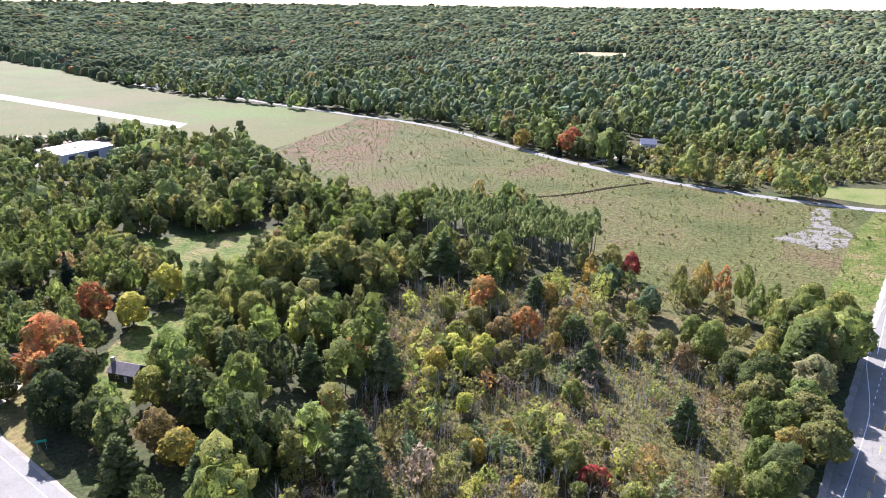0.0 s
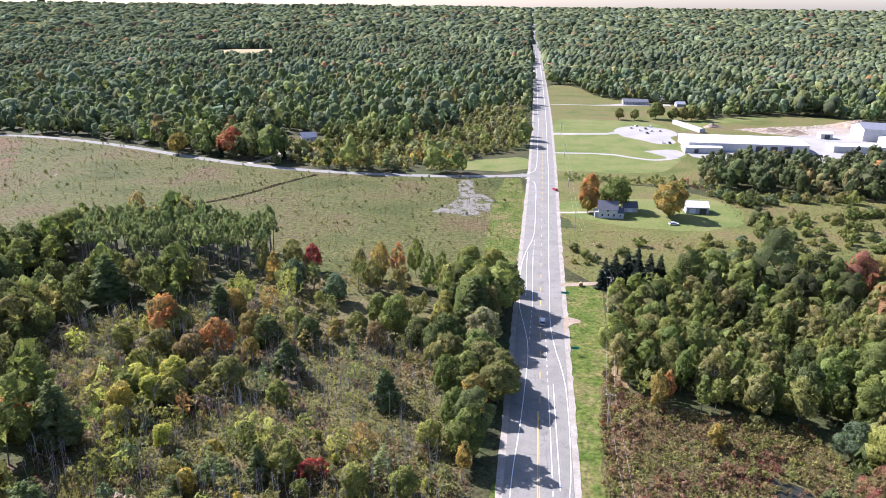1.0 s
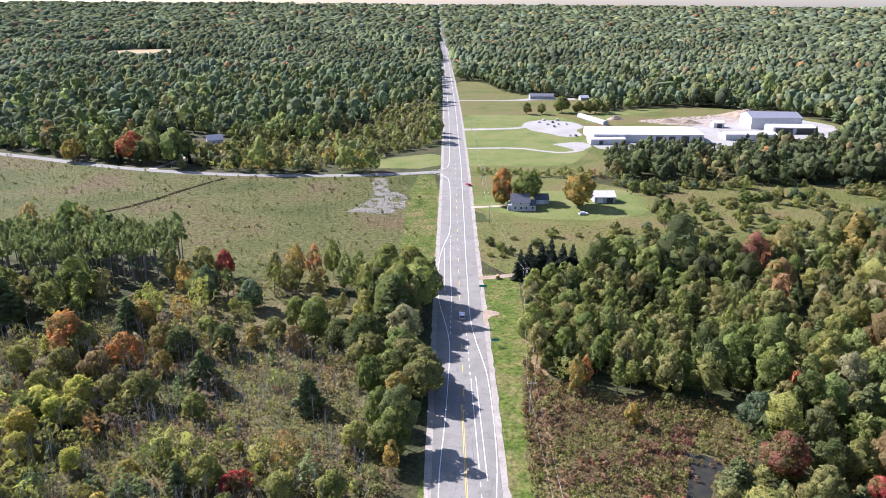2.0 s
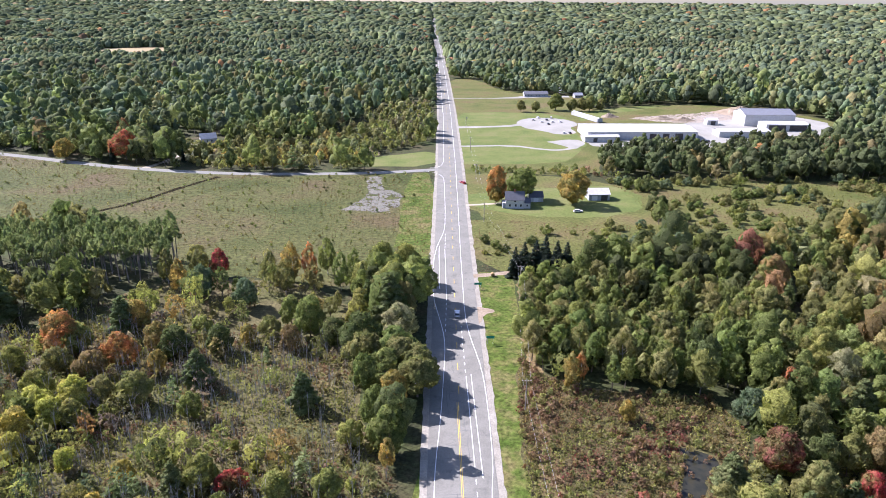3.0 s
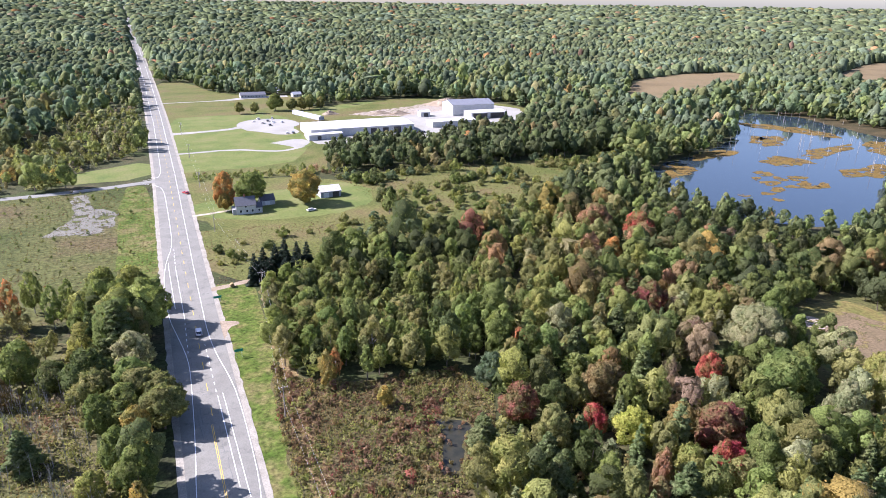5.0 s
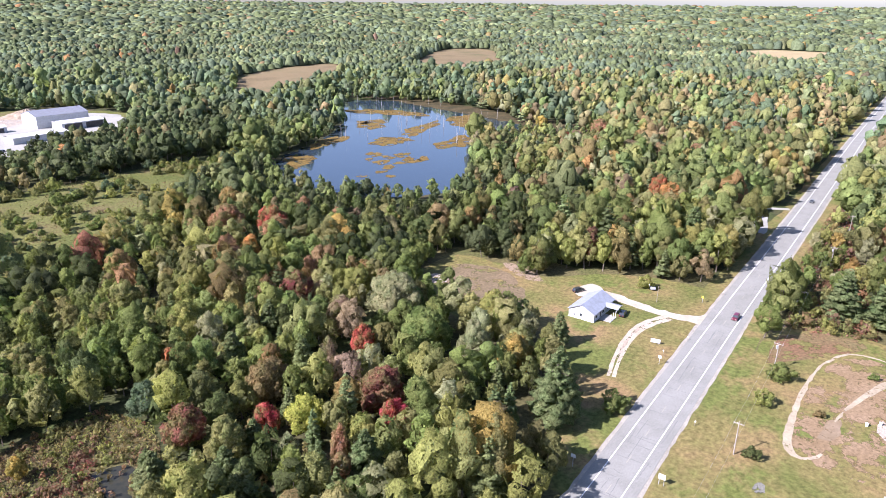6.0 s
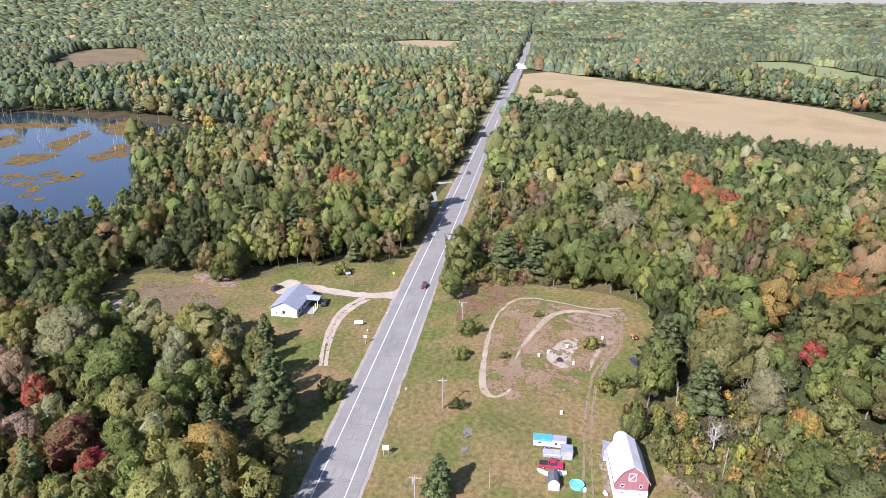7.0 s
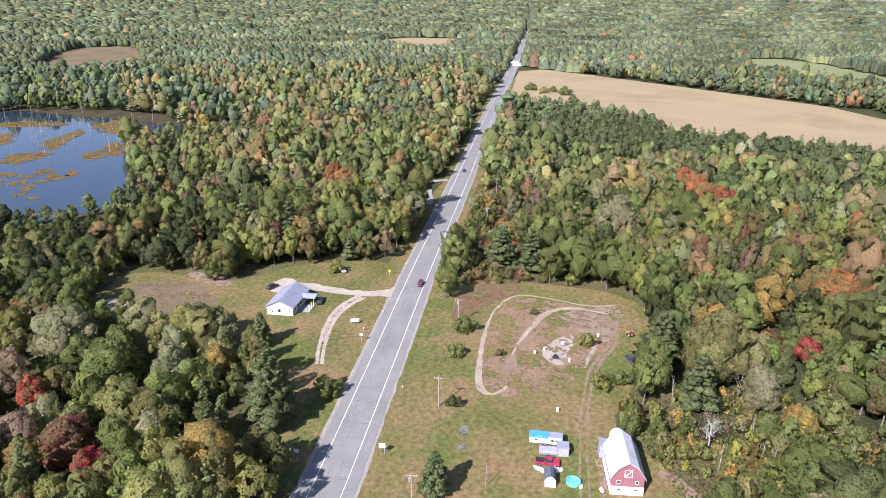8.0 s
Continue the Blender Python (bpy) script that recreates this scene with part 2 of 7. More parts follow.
def polyline(points, step):
    """Points along a smooth line through the given ones, about step apart."""
    p = np.array(points, float)
    d = np.r_[0, np.cumsum(np.hypot(*np.diff(p, axis=0).T))]
    s = np.linspace(0, d[-1], max(2, int(d[-1] / step) + 1))
    return np.c_[np.interp(s, d, p[:, 0]), np.interp(s, d, p[:, 1])]


def smooth_line(points, step, rounds=1):
    p = np.array(points, float)
    for _ in range(rounds):
        q = 0.75 * p[:-1] + 0.25 * p[1:]
        r = 0.25 * p[:-1] + 0.75 * p[1:]
        p = np.vstack([p[:1], np.c_[q, r].reshape(-1, 2), p[-1:]])
    return polyline(p, step)


def ribbon(name, points, width, z, material, step=6.0, ragged=0.0, thick=0.0, smooth=True, kind="structure", label="", category="", parent=None, seed=1):
    """A strip of ground along a line; width may change along it."""
    rng = np.random.default_rng(seed)
    c = smooth_line(points, step) if smooth else polyline(points, step)
    t = np.gradient(c, axis=0)
    t /= np.hypot(*t.T)[:, None]
    n = np.c_[-t[:, 1], t[:, 0]]
    w = np.interp(np.linspace(0, 1, len(c)), np.linspace(0, 1, np.size(width)), np.atleast_1d(width)) / 2
    wl, wr = w + ragged * rng.normal(size=len(c)), w + ragged * rng.normal(size=len(c))
    l, r = c + n * wl[:, None], c - n * wr[:, None]
    zz = terrain(c[:, 0], c[:, 1]) + z
    k = len(c)
    verts = np.vstack([np.c_[l, zz], np.c_[r, zz]])
    faces = [(k + i, k + i + 1, i + 1, i) for i in range(k - 1)]
    if thick:
        verts = np.vstack([verts, np.c_[l, zz - thick], np.c_[r, zz - thick]])
        faces += [(i, i + 1, 2 * k + i + 1, 2 * k + i) for i in range(k - 1)] + [(3 * k + i, 3 * k + i + 1, k + i + 1, k + i) for i in range(k - 1)]
    ob = link_mesh(name, verts, faces, material, parent)
    return tagged(ob, label, category, kind=kind) if not parent else ob


def patch(name, outline, z, material, ragged=1.0, step=4.0, label="", category="ground", kind="structure", seed=3, corners=False):
    """A piece of ground of one cover with an uneven edge."""
    pts = outline if corners else [tuple(p) for p in smooth_line(list(outline) + [outline[0]], step)[:-1]]
    bm = bmesh.new()
    vs = []
    for x, y in pts:
        v = noise.noise_vector((x * 0.12 + seed, y * 0.12, 0.5)) + 0.6 * noise.noise_vector((x * 0.45 + seed, y * 0.45, 2.5))
        x, y = x + ragged * v.x, y + ragged * v.y
        vs.append(bm.verts.new((x, y, float(terrain(x, y)) + z)))
    edges = [bm.edges.new((vs[i], vs[(i + 1) % len(vs)])) for i in range(len(vs))]
    bmesh.ops.triangle_fill(bm, use_beauty=True, use_dissolve=False, edges=edges, normal=(0, 0, 1))
    ob = part(name, bm, material)
    if ob.data.polygons and sum(p.normal.z for p in ob.data.polygons) < 0:
        ob.data.flip_normals()
    return tagged(ob, label, category, kind=kind)


def inside(x, y, outline):
    """Which of the points lie inside the outline."""
    p = np.array(outline, float)
    res = np.zeros(len(x), bool)
    for (x0, y0), (x1, y1) in zip(p, np.roll(p, -1, axis=0)):
        cross = ((y0 > y) != (y1 > y)) & (x < (x1 - x0) * (y - y0) / (y1 - y0 + 1e-9) + x0)
        res ^= cross
    return res


def near_line(x, y, points, width):
    """Which of the points lie within width of the line."""
    p = np.array(points, float)
    res = np.zeros(len(x), bool)
    for a, b in zip(p[:-1], p[1:]):
        d = b - a
        t = np.clip(((x - a[0]) * d[0] + (y - a[1]) * d[1]) / (d @ d), 0, 1)
        res |= np.hypot(x - a[0] - t * d[0], y - a[1] - t * d[1]) < width
    return res


# ---------------------------------------------------------------- the lie of the land
HIGHWAY = [(5.5, -420), (6.3, 120), (8, 262), (10.5, 426), (12.5, 636), (13, 926), (11, 1700), (4, 2800), (0, 3700), (-6, 4880)]
CROSSROAD = [(-900, 62), (-150, 43.5), (110, 37.2), (226, 36.5), (377, 33.5), (625, 30), (1275, 14.5), (2300, 4), (3700, 0), (4880, -6)]
SIDE_ROAD = [(6, 413), (-27, 404), (-61, 400), (-112, 399), (-166, 407), (-219, 424), (-284, 452), (-348, 472), (-390, 477), (-427, 473), (-489, 477), (-582, 480), (-760, 500), (-1080, 545), (-1500, 600), (-2300, 700)]
CLEARINGS = {
    "meadow": [(-2, 252), (-12, 240), (-25, 226), (-45, 230), (-65, 236), (-86, 239), (-102, 244), (-122, 270), (-156, 277), (-186, 264), (-206, 244), (-232, 242), (-254, 246), (-284, 264), (-345, 284), (-368, 300), (-420, 465), (-390, 477), (-348, 470), (-284, 450), (-219, 422), (-166, 405), (-112, 397), (-61, 398), (0, 408)],
    "airfield": [(-368, 300), (-430, 282), (-484, 273), (-512, 275), (-530, 190), (-620, 140), (-1400, 60), (-1500, 560), (-1080, 522), (-837, 470), (-675, 462), (-566, 464), (-448, 470), (-420, 465)],
    "hangar_lot": [(-440, 200), (-470, 160), (-560, 120), (-620, 180), (-530, 270), (-470, 262), (-440, 240)],
    "lawns": [(16, 405), (18, 640), (20, 800), (22, 940), (60, 930), (80, 800), (150, 770), (170, 740), (140, 660), (240, 705), (300, 690), (345, 636), (356, 590), (345, 560), (300, 500), (250, 462), (222, 462), (170, 462), (118, 462), (108, 430), (100, 400), (60, 400)],
    "farmyard": [(16, 405), (60, 400), (100, 385), (112, 345), (100, 300), (60, 300), (16, 310)],
    "pasture": [(16, 310), (110, 300), (100, 395), (128, 386), (214, 384), (293, 384), (300, 350), (245, 326), (186, 286), (150, 262), (112, 246), (80, 248), (50, 242), (16, 242)],
    "wetland": [(445, 558), (473, 549), (531, 581), (599, 601), (658, 621), (821, 734), (877, 837), (763, 830), (632, 780)],
    "bog": [(902, 678), (991, 740), (1165, 835), (1330, 905), (1400, 830), (1236, 715), (989, 555), (910, 600)],
    "pond": [(272, 316), (314, 346), (361, 360), (417, 389), (480, 445), (540, 500), (571, 461), (580, 400), (576, 342), (517, 262), (480, 270), (465, 290), (420, 262), (380, 240), (330, 205), (288, 202), (264, 238), (262, 287)],
    "verge": [(-6, 40), (-6, 125), (5, 125), (5, 242), (31, 242), (29, 212), (26.7, 173), (25.2, 150), (23.8, 118), (22.5, 40)],
    "marsh": [(20, 40), (20, 118), (22, 150), (25, 178), (31, 165), (44, 157), (73, 154), (77, 138), (68, 120), (52, 104), (46, 40)],
    "house_clearing": [(178, 140), (221, 150), (224, 124), (216, 106), (232, 92), (243, 76), (246, 40), (154, 40), (138, 44), (120, 46), (120, 54), (150, 62), (174, 76), (180, 90), (168, 100)],
    "south_yard": [(60, 36), (100, 32), (208, 26), (238, 16), (232, -6), (226, -40), (196, -44), (165, -34), (143, -23), (130, -36), (112, -36), (60, -20)],
    "crop": [(680, 14), (770, 20), (1080, 8), (930, -123), (640, -350), (458, -250), (520, -112), (578, -100), (672, -45)],
    "hay": [(1279, -340), (1310, -470), (960, -490), (840, -420), (880, -372), (1036, -325)],
    "stubble": [(1390, 175), (1425, 345), (1850, 360), (1810, 130)],
    "stubble_north": [(-640, 1250), (-700, 1520), (-545, 1570), (-485, 1275)],
    "west_yard": [(-215, 45), (-190, 72), (-168, 70), (-150, 74), (-160, 100), (-186, 118), (-200, 112), (-186, 92), (-180, 80), (-215, 70)],
    "glade": [(-288, 143), (-259, 160), (-235, 204), (-215, 194), (-212, 173), (-194, 149), (-197, 127), (-232, 142), (-269, 135)],
    "hangar_front": [(-440, 200), (-440, 245), (-400, 240), (-385, 215), (-405, 185)],
    "corner": [(-66, 418), (4, 414), (6, 500), (-20, 470), (-60, 436)],
    "side_houses": [(-206, 482), (-178, 440), (-166, 440), (-150, 470), (-145, 520), (-200, 526)],
    "parking": [(320, 42), (320, 60), (366, 64), (384, 44)],
}
THIN = {
    "scrub": [(-4, 60), (-8, 120), (-20, 150), (-22, 178), (-60, 190), (-105, 200), (-140, 182), (-142, 150), (-112, 132), (-100, 100), (-90, 60)],
    "scrub_south": [(226, 20), (280, 26), (380, 24), (380, 14), (280, 2), (232, -6)],
    "roadside_brush": [(-12, 418), (-60, 420), (-110, 440), (-90, 500), (-50, 640), (-8, 760), (2, 600)],
    "side_brush": [(-162, 410), (-48, 411), (-44, 452), (-60, 492), (-120, 492), (-150, 484)],
    "east_bank": [(120, -36), (148, -28), (158, -40), (166, -60), (150, -88), (118, -95)],
}

SPARSE = [(-128, 140), (-140, 170), (-118, 200), (-102, 238), (-26, 230), (-24, 140), (-60, 130)]
GAPS = [[(-126, 138), (-138, 165), (-140, 190), (-117, 193), (-102, 170), (-100, 144), (-109, 137)], [(-197, 110), (-182, 116), (-160, 99), (-153, 89), (-163, 82), (-185, 99)], [(-118, 89), (-112, 100), (-106, 98), (-108, 85)]]
OPEN_GRASS = [(-78, 175), (-52, 182), (-24, 168), (-17, 138), (-30, 126), (-62, 132), (-76, 150)]
# trees that stand out by themselves: species, and place, crown width and height of each
NOTABLE = [
    ("orange", [(33, 340, 12, 17), (-178, 72, 19.3, 17), (-170, 65, 10.1, 14), (-119, 125, 9.8, 9), (-109, 179, 13.3, 12), (-45, 230, 6.7, 14), (157, 198, 7.6, 12), (219, -105, 19.4, 15), (210, -112, 9.6, 12), (288, -140, 9.8, 13), (405, 150, 11.1, 12), (342, 94, 12.3, 12), (162, 201, 8.1, 11)]),
    ("redorange", [(40, 161, 4.5, 8), (-206, 98, 11.2, 14), (-88, 170, 10.7, 9), (93, 153, 6.1, 8), (329, -82, 20.4, 18), (311, -90, 19.5, 18), (209, -108, 11.5, 13), (344, -80, 12.2, 17), (324, -85, 13.1, 17), (310, -93, 11.3, 16), (351, 102, 11.0, 13)]),
    ("lime", [(-193, 103, 12.8, 10), (-202, 122, 12.6, 11), (-93, 145, 14.7, 8), (-80, 124, 6.6, 6), (96, 105, 9.2, 9), (-94, 128, 6.2, 6), (98, 103, 6.5, 8)]),
    ("ygreen", [(-147, 80, 11.2, 9), (-158, 123, 14.7, 12), (-171, 159, 33.3, 17), (-10, 233, 10.5, 13), (-19, 238, 9.0, 12), (-25, 221, 9.0, 12), (423, 7, 16.2, 15), (-104, 179, 10.5, 8), (-70, 186, 9.2, 7), (-101, 152, 10.3, 8), (-116, 167, 9.4, 7), (-32, 113, 7.6, 7), (-22, 115, 7.6, 6), (-49, 119, 6.7, 7), (-87, 141, 7.2, 6), (-19, 133, 6.2, 6), (302, -63, 13.5, 15), (60, 105, 7.8, 7), (147, 105, 10.3, 11), (109, 168, 9.3, 12)]),
    ("bronze", [(-129, 70, 8.7, 10), (98, 121, 10.5, 12), (-42, 180, 7.0, 7), (-93, 163, 10.6, 8), (181, -58, 16.0, 13), (114, 98, 9.0, 10), (102, 123, 11.0, 10)]),
    ("yellow", [(-120, 70, 9.8, 9), (-98, 137, 11.2, 8), (-66, 120, 5.5, 5), (-68, 110, 4.7, 5), (48, 143, 3.9, 5), (145, -69, 5, 6), (124, 53, 3, 4.5), (-18, 178, 5.1, 9), (512, 252, 12.1, 10)]),
    ("green", [(-14, 223, 10.0, 14), (-21, 229, 8.0, 13), (-167, 111, 16.5, 12), (-6, 215, 17.4, 15), (47, 346, 15, 15), (118, 659, 15, 15), (141, 102, 16.3, 15), (-38, 189, 10.8, 11), (-40, 240, 7.4, 13), (-33, 225, 7.4, 13), (-29, 232, 6.3, 12), (-60, 145, 7.7, 6), (-14, 142, 7.2, 9), (-18, 158, 7.0, 9), (132, 147, 9.2, 12)]),
    ("red", [(-107, 105, 7.4, 6), (-42, 117, 5.9, 4), (-80, 238, 7.1, 10), (-199, 436, 17, 18), (90, 112, 6, 7), (191, 221, 13.2, 14), (106, 87, 5.5, 9), (132, 118, 7.5, 10), (182, -77, 17.3, 8), (108, 87, 8.4, 8), (444, 200, 12.4, 12)]),
    ("gold", [(72, 336, 17, 17), (-237, 434, 15, 12), (-76, 166, 5.1, 7), (-52, 232, 8, 14), (-10, 149, 7.3, 9), (37, 159, 6.5, 10), (32, 336, 7, 8), (150, 78, 9.9, 11), (185, -62, 17, 12), (148, 77, 9.5, 11), (-56, 184, 5.4, 5), (-90, 223, 6.5, 11), (-92, 193, 7.8, 9), (-10, 125, 4.0, 8), (305, -120, 8.5, 13)]),
    ("pale", [(-10, 184, 14.6, 12), (152, 129, 21.8, 16), (448, -16, 28.5, 20), (430, 16, 16.5, 15), (278, -40, 19.6, 18), (322, -37, 12.7, 15), (156, -62, 9.7, 11), (145, 88, 9.8, 13), (111, 63, 8.0, 8), (152, 122, 10.9, 13)]),
    ("olive", [(83, 648, 10, 9), (97, 648, 9, 9), (133, 655, 9, 11), (141, 652, 9, 12), (150, 656, 10, 12), (160, 654, 9, 10), (-150, 436, 13, 12), (-14, 165, 17.3, 12), (-8, 158, 16.8, 11), (122, -62, 15.1, 11), (-76, 151, 9.8, 8), (-50, 187, 9.1, 7), (-97, 231, 7.2, 13), (-60, 232, 5.6, 12), (-52, 221, 7.4, 12), (-104, 166, 10.0, 8), (-84, 150, 8.2, 7)]),
    ("pine", [(-120, 110, 9.6, 14), (-104, 121, 11.4, 16), (-131, 82, 8.7, 14), (-86, 89, 14, 17), (-78, 84, 11, 14), (-63, 160, 9.8, 10), (-33, 149, 9.2, 9), (-124, 58, 11, 12), (-107, 67, 10.4, 12), (-138, 196, 14.9, 18), (-157, 149, 15.6, 18), (63, 116, 8.1, 10), (72, 104, 9.1, 11), (90, 81, 10.1, 12), (135, 58, 15.5, 18.5), (173, -40, 17, 16), (173, 75, 7.9, 11), (155, -47, 12.4, 14), (244, -5, 13, 16), (242, 6, 12.9, 16), (287, 67, 12.5, 17), (115, 15, 7, 9), (-96, 191, 11.8, 11), (-54, 116, 6.1, 8), (84, 109, 7.0, 9), (63, 118, 6.9, 9), (105, 142, 10.1, 11)]),
    ("spruce", [(-234, 104, 10.2, 16), (31, 238, 11, 10), (35, 243, 12, 12), (39, 240, 13, 12), (43, 243, 13, 13), (47, 240, 12, 11.5), (36, 236, 11, 10), (42, 235, 11, 10.5), (51, 241, 12, 11.5), (47, 235, 10, 9.5), (-205, 430, 6, 12), (-160, 430, 5, 9)]),
    ("maroon", [(76, 123, 13.2, 10), (143, 156, 10.5, 14), (113, 96, 10.9, 11), (256, -85, 7.5, 17), (115, 96, 11.7, 10), (257, -103, 11.0, 12)]),
    ("copper", [(240, 150, 9, 13), (-81, 179, 8.2, 8), (224, -101, 15.5, 14), (469, 154, 16.8, 13), (199, 258, 14.2, 13), (109, 103, 7.5, 9)]),
    ("salmon", [(178, 235, 19.2, 15), (92, 90, 5.3, 9), (317, -3, 9.7, 15), (548, 109, 18.9, 14), (452, 110, 17.8, 14), (511, 196, 18.5, 13), (185, 212, 14.9, 13), (91, 89, 4.7, 9), (86, 84, 5.8, 8)]),
    ("pink", [(138, 132, 9.7, 12), (119, 119, 7.2, 11), (290, -7, 11.4, 17), (237, -82, 8.8, 15), (260, -66, 8.3, 13), (443, 187, 18.4, 13), (439, 150, 13.8, 13)]),
    ("grey", [(156, -62, 12.8, 11), (139, -46, 7.2, 9), (-67, 162, 7.5, 6)]),
    ("dark", [(-75, 176, 10.8, 9), (-29, 181, 10.4, 9), (-63, 179, 8.0, 8), (85, 122, 7.4, 9)]),
    ("bluegreen", [(-63, 210, 9.0, 9), (-81, 219, 9.5, 10), (78, 142, 11.0, 9)]),
    ("deep", [(-163, 68, 14, 15), (-156, 61, 12, 13), (-143, 63, 9, 10), (-134, 104, 9, 14), (-128, 108, 8, 13)]),
]
# a pool in the marsh
POOL = [(58, 133), (64, 131), (65, 126), (60, 122), (59, 117), (54, 112), (50, 113), (53, 118), (56, 123), (57, 128)]

# ---------------------------------------------------------------- ground and roads
def ground_sheet():
    rings = [0, 60, 120, 200, 300, 450, 650, 900, 1200, 1600, 2000, 2200] + [2200 + 90 * i for i in range(1, 31)]
    cols = 180
    verts, faces = [(0, 0, 0)], []
    for r in rings[1:]:
        for c in range(cols):
            a = 2 * math.pi * c / cols
            x, y = r * math.cos(a), r * math.sin(a)
            verts.append((x, y, float(terrain(x, y))))
    for c in range(cols):
        faces.append((0, 1 + c, 1 + (c + 1) % cols))
    for k in range(len(rings) - 2):
        for c in range(cols):
            a, b = 1 + k * cols + c, 1 + k * cols + (c + 1) % cols
            faces.append((a, a + cols, b + cols, b))
    ob = link_mesh("ground", verts, faces, M_FLOOR, smooth=True)
    tagged(ob, "brown and olive leaf-strewn earth under the woods", "ground", kind="structure")


ground_sheet()
C = CLEARINGS
patch("ground_meadow", C["meadow"], 0.03, M_MEADOW, 2.0, label="dry olive-brown meadow beside the bending side road", category="meadow")
patch("ground_airfield", C["airfield"], 0.04, M_AIRFIELD, 2.0, step=12, label="mown yellow-green grass of the airfield", category="grass")
patch("ground_hangar_lot", C["hangar_lot"], 0.05, M_DIRT, 1.5, label="bare pale earth and grass round the white hangar", category="ground")
patch("ground_lawns_rough", C["lawns"], 0.025, M_SHRUBLAND, 1.0, label="rough olive grass behind the lawns", category="grass")
patch("ground_lawns", [(16, 428), (17, 640), (60, 646), (112, 640), (122, 600), (112, 540), (116, 500), (100, 462), (84, 428)], 0.045, M_LAWN, 2.0, label="mown green lawns in front of the works", category="lawn")
patch("ground_farmyard", [(17.6, 353), (17, 335), (40, 318), (65, 311), (100, 319), (113, 343), (106, 373), (76, 371), (50, 364)], 0.045, M_LAWN, 3.0, label="green lawn round the small white farmhouse", category="lawn")
patch("ground_pasture", C["pasture"], 0.035, M_SHRUBLAND, 2.0, label="rough yellow-green pasture dotted with bushes", category="pasture")
patch("ground_wetland", C["wetland"], 0.03, M_WETLAND, 4.0, step=12, label="tan wet meadow among far woods", category="meadow")
patch("ground_bog", C["bog"], 0.03, M_WETLAND, 4.0, step=12, label="tan boggy meadow among far woods", category="meadow")
patch("ground_verge", C["verge"], 0.035, M_VERGE, 0.5, label="bright green grass verge beside the highway", category="grass")
patch("ground_farm_rough", C["farmyard"], 0.03, M_SHRUBLAND, 2.0, label="rough yellowing grass round the farm lawn", category="grass")
patch("ground_marsh", C["marsh"], 0.04, M_MARSH, 1.5, label="red-brown marsh plants and sedge", category="marsh")
patch("ground_house_clearing", C["house_clearing"], 0.03, M_LAWN_DRY, 1.2, label="dry yellowing lawn round the ranch house", category="lawn")
patch("ground_south_yard", C["south_yard"], 0.03, M_LAWN_DRY, 1.0, label="dry brown and green grass of the barn yard", category="lawn")
patch("ground_crop", C["crop"], 0.04, M_CROP, 1.5, step=10, label="large tan field of ripe crop", category="field")
patch("ground_hay", C["hay"], 0.04, M_FARMGREEN, 2.0, step=12, label="pale green far hay field", category="field")
patch("ground_stubble", C["stubble"], 0.04, M_CROP, 2.0, step=12, label="tan stubble field among far woods", category="field")
patch("ground_stubble_north", C["stubble_north"], 0.04, M_CROP, 2.0, step=12, label="tan stubble field among far woods", category="field")
patch("ground_west_yard", C["west_yard"], 0.03, M_VERGE, 1.2, label="overgrown green yard round a small dark house", category="lawn")
patch("ground_glade", C["glade"], 0.03, M_VERGE, 1.5, label="grassy glade in the woods", category="grass")
patch("ground_scrub", THIN["scrub"], 0.02, M_SCRUB, 2.0, label="brown and olive scrub grass among saplings", category="scrub")
patch("ground_scrub_north", SPARSE, 0.016, M_SCRUB, 2.0, label="brown scrub grass under thin trees", category="scrub")
patch("ground_verge_corner", [(-190, 62), (-179, 66), (-162, 57), (-150, 54), (-140, 53), (-146, 50), (-164, 51)], 0.05, M_LAWN_DRY, 0.6, 2.0, label="dry yellow grass beside the cross road", category="grass")
for gap in GAPS:
    patch("ground_opening", gap, 0.028, M_SCRUB, 1.5, label="small grassy opening among the trees", category="grass")
patch("ground_verge_west", [(-16, 240), (-16, 404), (1, 404), (0, 240)], 0.05, M_VERGE, 0.6, label="mown green strip along the meadow", category="grass")
patch("ground_verge_north", [(-60, 420), (-60, 436), (-30, 452), (3, 470), (5, 420)], 0.05, M_LAWN, 0.8, label="mown green corner beside the junction", category="grass")
patch("ground_verge_cross", [(112, 41), (112, 52), (150, 56), (240, 50), (380, 46), (380, 36), (226, 40)], 0.045, M_LAWN_DRY, 0.6, label="dry grass verge beside the cross road", category="grass")
ribbon("ground_verge_cross_south", [(20, 31.5), (110, 30.5), (226, 29.5), (377, 27), (625, 23), (900, 17)], [8, 10, 10, 9, 8, 8], 0.042, M_LAWN_DRY, 8, 0.6, label="dry grass strip along the cross road", category="grass")
ribbon("ground_verge_cross_north", [(380, 40.5), (625, 37), (900, 31)], 8, 0.042, M_LAWN_DRY, 8, 0.6, label="dry grass strip along the cross road", category="grass")
patch("ground_yard_margin", [(60, 38), (262, 28), (262, -30), (240, -60), (196, -66), (150, -40), (112, -50), (60, -30)], 0.022, M_SCRUB, 2.0, label="rough brown grass round the barn yard", category="grass")
patch("ground_house_margin", [(170, 148), (226, 158), (236, 124), (236, 92), (254, 80), (258, 40), (110, 40), (110, 62), (165, 84), (160, 104)], 0.022, M_SCRUB, 2.0, label="rough brown grass round the house lawn", category="grass")
patch("water", C["pond"], 0.05, M_WATER, 3.0, label="still blue pond reflecting the sky", category="pond")
patch("water_pool", POOL, 0.06, M_MARSH_WATER, 0.8, step=1.5, label="small dark pool in the marsh", category="pool")

